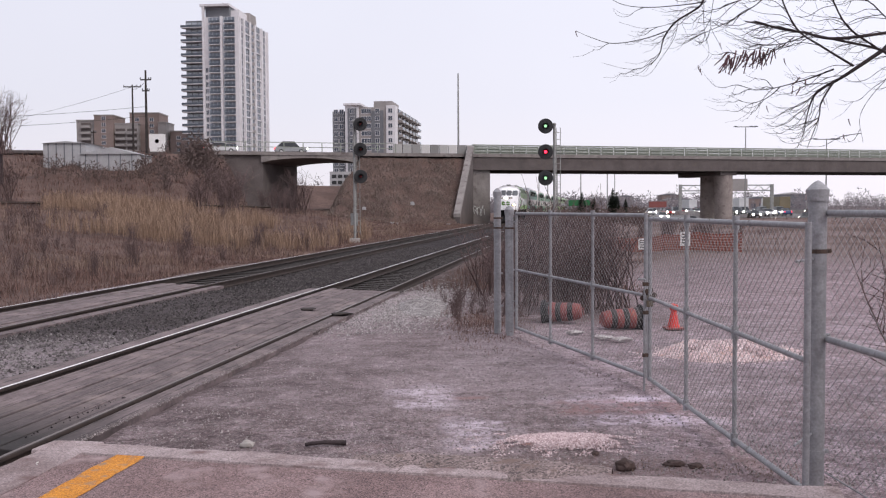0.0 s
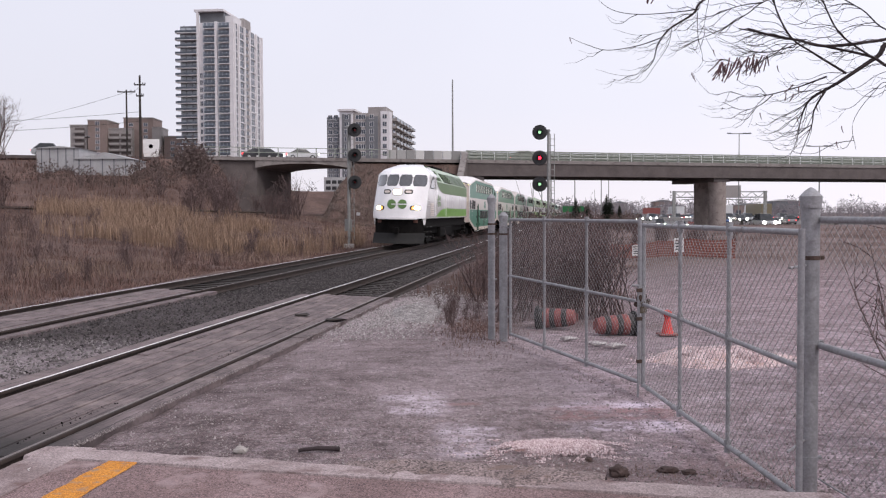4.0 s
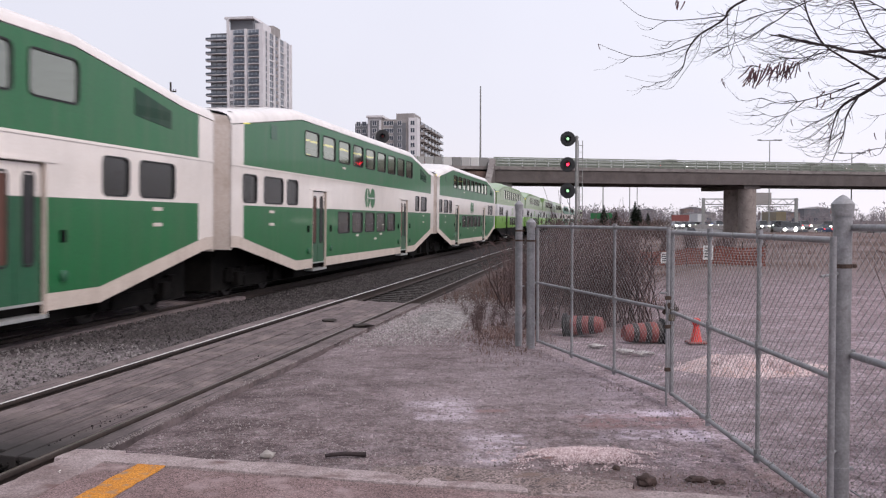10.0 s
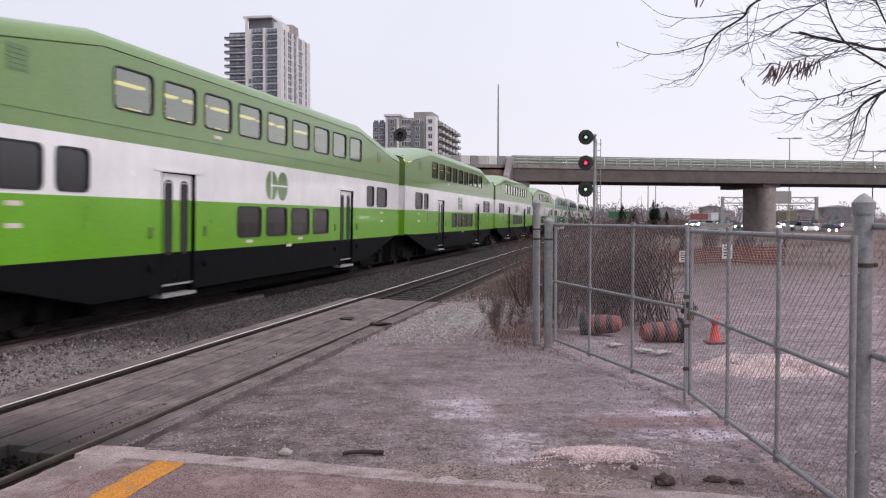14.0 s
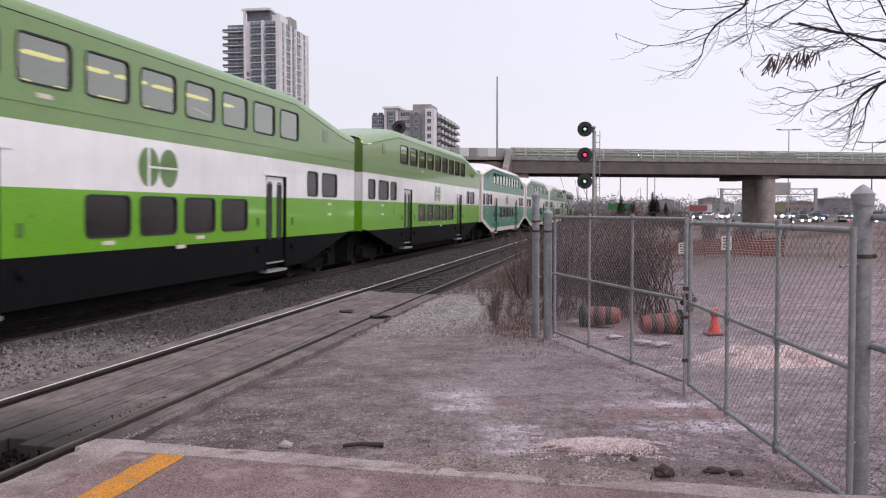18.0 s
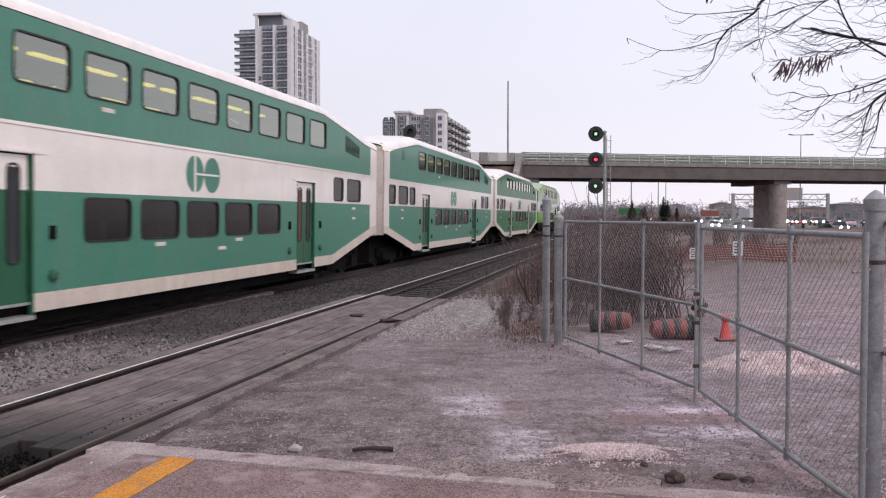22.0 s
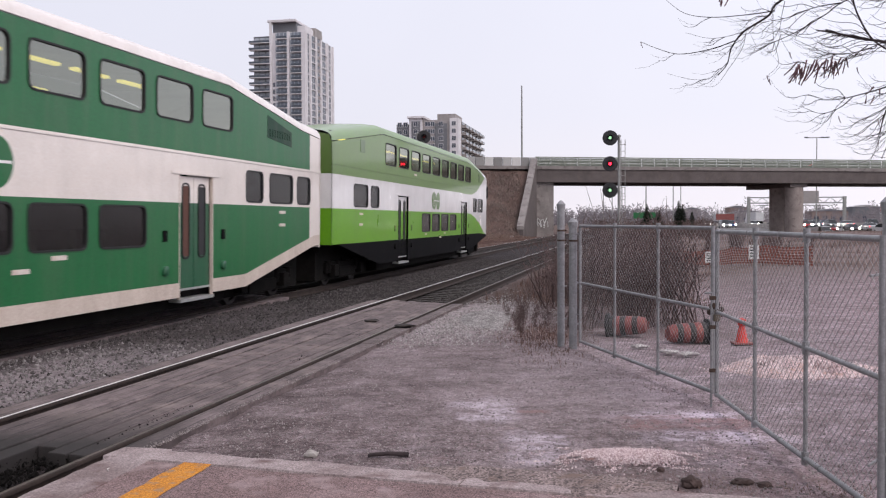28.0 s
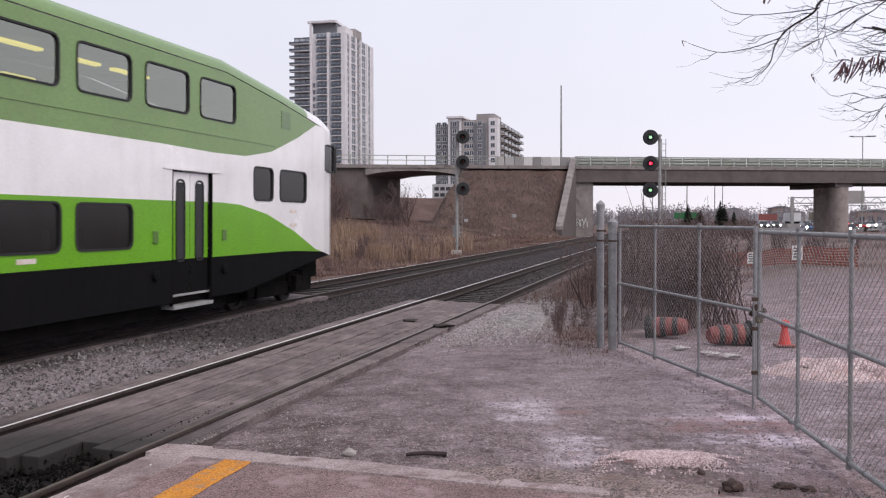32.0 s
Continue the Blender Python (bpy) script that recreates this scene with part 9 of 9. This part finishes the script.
# ---------- overhanging tree ----------
BOUGHS = {
    "A": ((4.67, 9.00, 3.53), (4.49, 9.00, 3.42), (4.11, 9.00, 3.17), (3.92, 9.10, 3.05), (3.87, 9.20, 2.95), (3.84, 9.30, 2.71)),
    "B": ((4.57, 8.80, 3.28), (4.33, 8.80, 3.39), (3.90, 8.90, 3.51), (3.62, 9.00, 3.60), (3.13, 9.00, 3.69)),
    "G": ((4.33, 8.80, 3.39), (4.02, 8.80, 3.62), (3.83, 8.80, 3.99), (3.69, 8.80, 4.26)),
    "J": ((4.47, 8.60, 3.12), (4.31, 8.70, 3.03), (4.17, 8.80, 2.77), (4.20, 8.80, 2.51)),
    "K": ((4.61, 8.90, 3.65), (4.28, 8.90, 3.86), (3.99, 9.00, 4.04), (3.72, 9.00, 4.04)),
    "C": ((2.94, 9.10, 4.05), (2.77, 9.30, 3.89), (2.59, 9.50, 3.78), (2.50, 9.60, 3.64), (2.47, 9.65, 3.49), (2.39, 9.70, 3.38)),
    "C2": ((2.54, 9.55, 3.71), (2.32, 9.70, 3.65), (2.02, 9.80, 3.62), (1.80, 9.85, 3.69), (1.64, 9.90, 3.77)),
    "C3": ((2.47, 9.62, 3.50), (2.32, 9.70, 3.36), (2.14, 9.75, 3.35), (1.90, 9.80, 3.42)),
    "C4": ((2.62, 9.50, 3.80), (2.58, 9.50, 3.62), (2.47, 9.60, 3.43), (2.35, 9.65, 3.27), (2.18, 9.70, 3.28)),
    "C5": ((2.82, 9.25, 3.93), (2.61, 9.40, 3.93), (2.27, 9.50, 3.93), (2.02, 9.60, 4.00), (1.82, 9.70, 4.19)),
    "C6": ((2.60, 9.50, 3.79), (2.47, 9.60, 3.76), (2.29, 9.70, 3.76), (2.07, 9.75, 3.83)),
    "D": ((3.40, 8.80, 3.95), (3.21, 9.00, 3.83), (2.97, 9.10, 3.69), (2.67, 9.30, 3.57)),
    "D2": ((3.32, 8.90, 3.92), (3.11, 9.00, 3.90), (2.89, 9.10, 3.83), (2.64, 9.30, 3.82)),
    "F": ((2.82, 9.30, 3.91), (2.84, 9.35, 3.69), (2.89, 9.35, 3.44), (2.79, 9.35, 3.32)),
    "F2": ((2.90, 9.20, 4.01), (2.87, 9.20, 3.85), (2.86, 9.20, 3.68), (2.95, 9.20, 3.50)),
    "M": ((3.98, 8.80, 3.49), (3.71, 9.00, 3.58), (3.50, 9.10, 3.64), (3.29, 9.20, 3.73)),
    "N": ((4.10, 8.80, 3.23), (3.82, 8.90, 3.44), (3.65, 9.00, 3.60), (3.51, 9.00, 3.84), (3.46, 9.00, 4.02)),
    "H": ((3.79, 9.00, 3.59), (3.60, 9.10, 3.51), (3.34, 9.20, 3.50), (3.03, 9.30, 3.66)),
    "H2": ((3.61, 9.00, 3.54), (3.48, 9.10, 3.44), (3.29, 9.20, 3.37), (3.06, 9.30, 3.45)),
    "E": ((4.00, 9.00, 3.23), (3.75, 9.20, 3.14), (3.40, 9.30, 3.07), (3.19, 9.40, 3.14)),
    "E2": ((3.55, 9.20, 3.08), (3.46, 9.30, 2.99), (3.28, 9.30, 2.94), (3.11, 9.40, 3.03)),
    "E3": ((3.85, 9.00, 3.02), (3.74, 9.10, 2.91), (3.65, 9.20, 2.88), (3.53, 9.30, 2.90)),
    "I": ((4.00, 9.00, 3.11), (3.88, 9.00, 2.91), (3.90, 9.10, 2.77), (3.79, 9.10, 2.48)),
    "I2": ((3.88, 9.05, 2.77), (3.80, 9.10, 2.71), (3.70, 9.10, 2.59)),
}
RAD = {"A": (0.036, 0.004), "B": (0.020, 0.006), "C": (0.015, 0.004), "C2": (0.006, 0.002), "C5": (0.006, 0.002), "G": (0.010, 0.004), "M": (0.018, 0.010), "N": (0.012, 0.006), "I": (0.010, 0.003), "K": (0.010, 0.003), "D": (0.009, 0.0025), "E": (0.009, 0.002)}


def spline(pts, n=6):
    """Catmull-Rom through the points."""
    pts = [Vector(p) for p in pts]
    ext = [pts[0] * 2 - pts[1]] + pts + [pts[-1] * 2 - pts[-2]]
    out = []
    for a, b, c, d in zip(ext, ext[1:], ext[2:], ext[3:]):
        for i in range(n):
            t = i / n
            out.append(0.5 * ((2 * b) + (c - a) * t + (2 * a - 5 * b + 4 * c - d) * t * t + (3 * b - a - 3 * c + d) * t ** 3))
    return out + [pts[-1]]


def overhanging_tree():
    tree = thing("bare_tree", pose(6.9, 8.6, ground_z(6.9, 8.6)), "leafless tree with long drooping twigs and hanging seed pods", "tree")
    inv = tree.matrix_basis.inverted()
    rnd = random.Random(17)
    bm = bmesh.new()
    tube(bm, [inv @ Vector(p) for p in ((6.9, 8.6, -0.4), (6.85, 8.6, 1.2), (6.6, 8.65, 2.6), (6.3, 8.7, 4.0), (6.0, 8.8, 5.6), (5.9, 8.8, 7.4))], 0.19, 0.07, n=10)
    part("trunk", bm, M_BARK, tree, smooth=True)
    joints = {"A": (6.62, 8.65, 2.5), "B": (6.5, 8.66, 3.0), "C": (6.1, 8.75, 5.2), "D": (6.1, 8.75, 5.0), "G": None, "J": (6.6, 8.65, 2.6), "K": (6.3, 8.7, 4.1), "M": (6.35, 8.7, 3.8)}
    twigs = bmesh.new()
    for nm, pts in BOUGHS.items():
        start = joints.get(nm)
        p = ([start, lerp(start, pts[0], 0.6)] if start else []) + list(pts)
        cur = spline([inv @ Vector(q) for q in p])
        r0, r1 = RAD.get(nm, (0.0032, 0.0013) if nm[0] in "CF" else (0.0055, 0.0018))
        bm = bmesh.new()
        tube(bm, cur, r0, r1, n=6)
        part("limb", bm, M_BARK, tree, smooth=True)
        # whips and spurs that leave the limb and sweep outwards
        n = {"A": 14, "B": 16, "C": 10, "G": 16, "M": 10, "K": 18, "D": 12, "N": 12, "H": 7, "H2": 6, "I": 7, "J": 6, "D2": 6, "E": 7, "E2": 3}.get(nm, 2)
        reach = 0.35 if nm[0] in "CF" else 0.42 if nm[0] in "DEHM" else 0.75
        lo = 8 if start else 0
        for i in range(n):
            k = rnd.randrange(lo, len(cur) - 2)
            a = cur[k]
            along = (cur[k + 1] - cur[k]).normalized()
            side = Vector((rnd.gauss(-0.55, 0.45), rnd.gauss(0, 0.4), rnd.gauss(-0.1, 0.5)))
            ln = rnd.uniform(0.22, 0.85) * reach
            d = (along * 0.9 + side).normalized()
            # the whip droops, then its tip sweeps outwards and up
            q1 = a + d * ln * 0.35
            q2 = q1 + (d * 0.8 + Vector((-0.35, 0, -0.45))).normalized() * ln * 0.33
            q3 = q2 + (d * 0.4 + Vector((-0.75, 0, 0.02))).normalized() * ln * 0.25
            q4 = q3 + (d * 0.2 + Vector((-0.7, 0, rnd.uniform(0.25, 0.7)))).normalized() * ln * 0.18
            wh = spline([a, q1, q2, q3, q4], 4)
            tube(twigs, wh, 0.0036, 0.0013, n=4, caps=False)
            for j in range(rnd.randrange(1, 5)):
                m_ = rnd.randrange(2, len(wh) - 2)
                b = wh[m_]
                run = (wh[m_ + 1] - b).normalized()
                e = (run + Vector((rnd.gauss(-0.1, 0.5), rnd.gauss(0, 0.4), rnd.gauss(-0.25, 0.5)))).normalized() * rnd.uniform(0.06, 0.26)
                tube(twigs, [b, b + e * 0.5 + Vector((0, 0, -0.018)), b + e + Vector((-0.01, 0, 0.012))], 0.0019, 0.0009, n=3, caps=False)
    tagged(part("twig_mass", twigs, M_BARK, tree), kind="stuff")
    # clusters of dry pods, and single dead leaves
    M_POD = surf("dark_red_brown_pod", (0.09, 0.045, 0.055), (0.17, 0.09, 0.10), 20, 0.8)
    pods = []
    for x0, x1, n in ((3.03, 3.13, 13), (3.15, 3.25, 6), (3.28, 3.40, 11), (3.43, 3.54, 5), (2.25, 2.40, 4), (3.73, 3.81, 4)):
        pods += [(rnd.uniform(x0, x1), 9.25 + rnd.gauss(0, 0.05), n) for i in range(n)]
    for x, y, n in pods:
        z = (4.09 if x < 2.9 else 3.12 if x > 3.7 else 3.40 + 0.17 * max(0, x - 3.13)) + rnd.gauss(0, 0.02)
        bm = bmesh.new()
        ln, tilt = rnd.uniform(0.09, 0.19) if n > 4 else 0.08, rnd.gauss(-0.3, 0.25)
        pts = [(0, 0, 0), (tilt * ln * 0.5, 0, -ln * 0.5), (tilt * ln * 1.2, 0.01, -ln)]
        tube(bm, pts, 0.008, 0.005, n=5)
        part("pod", bm, M_POD, tree, m=inv @ Matrix.Translation((x, y, z)))
    for x, y, z in ((2.78, 9.35, 3.32), (2.80, 9.35, 3.29), (1.64, 9.9, 3.77), (2.95, 9.2, 3.52), (3.55, 9.1, 3.35), (3.9, 9.0, 2.95), (3.75, 9.1, 2.85), (3.42, 9.2, 2.9), (4.15, 9.0, 2.75), (4.1, 9.0, 2.6)):
        bm = bmesh.new()
        tube(bm, [(0, 0, 0), (0.005, 0, -0.03), (0.02, 0, -0.065)], 0.006, 0.003, n=5)
        part("dead_leaf", bm, M_POD, tree, m=inv @ Matrix.Translation((x, y, z)))


overhanging_tree()


# ---------- movement ----------
def motions():
    times = [i * 0.8 for i in range(41)]
    tilt = Matrix.Rotation(0.015, 4, "Y")
    walk(LOCO, [(t, tpose(train_front(t), FAR - 0.03, 0.115) @ tilt) for t in times])
    for i, car in enumerate(CARS):
        walk(car, [(t, tpose(train_front(t) + LL + CL * (i + 0.5), FAR + 0.02, 0.128) @ tilt) for t in times])
    for v, lane, y0, speed in MOVERS:
        turn = (0 if speed < 0 else math.pi) - math.atan(0.04)
        walk(v, [(t, pose(highway_x(y0 + speed * t, lane), y0 + speed * t, road_z(y0 + speed * t)) @ Matrix.Rotation(turn, 4, "Z")) for t in range(0, 33, 2)])
    base = bridge.matrix_basis
    for v, t0, x0, speed, lane in CROSSERS:
        lo, hi = -68.0, 147.0
        stops = sorted({0.0, 32.0} | {min(32.0, max(0.0, t0 + (e - x0) / speed)) for e in (lo, hi)})
        turn = math.pi / 2 if speed > 0 else -math.pi / 2
        rows = []
        for a, b in zip(stops, stops[1:]):
            n = max(1, int((b - a) / 1.0))
            rows += [a + (b - a) * i / n for i in range(n)]
        rows.append(stops[-1])
        walk(v, [(t, base @ pose(min(hi, max(lo, x0 + speed * (t - t0))), lane, 9.6) @ Matrix.Rotation(turn, 4, "Z")) for t in rows])


motions()
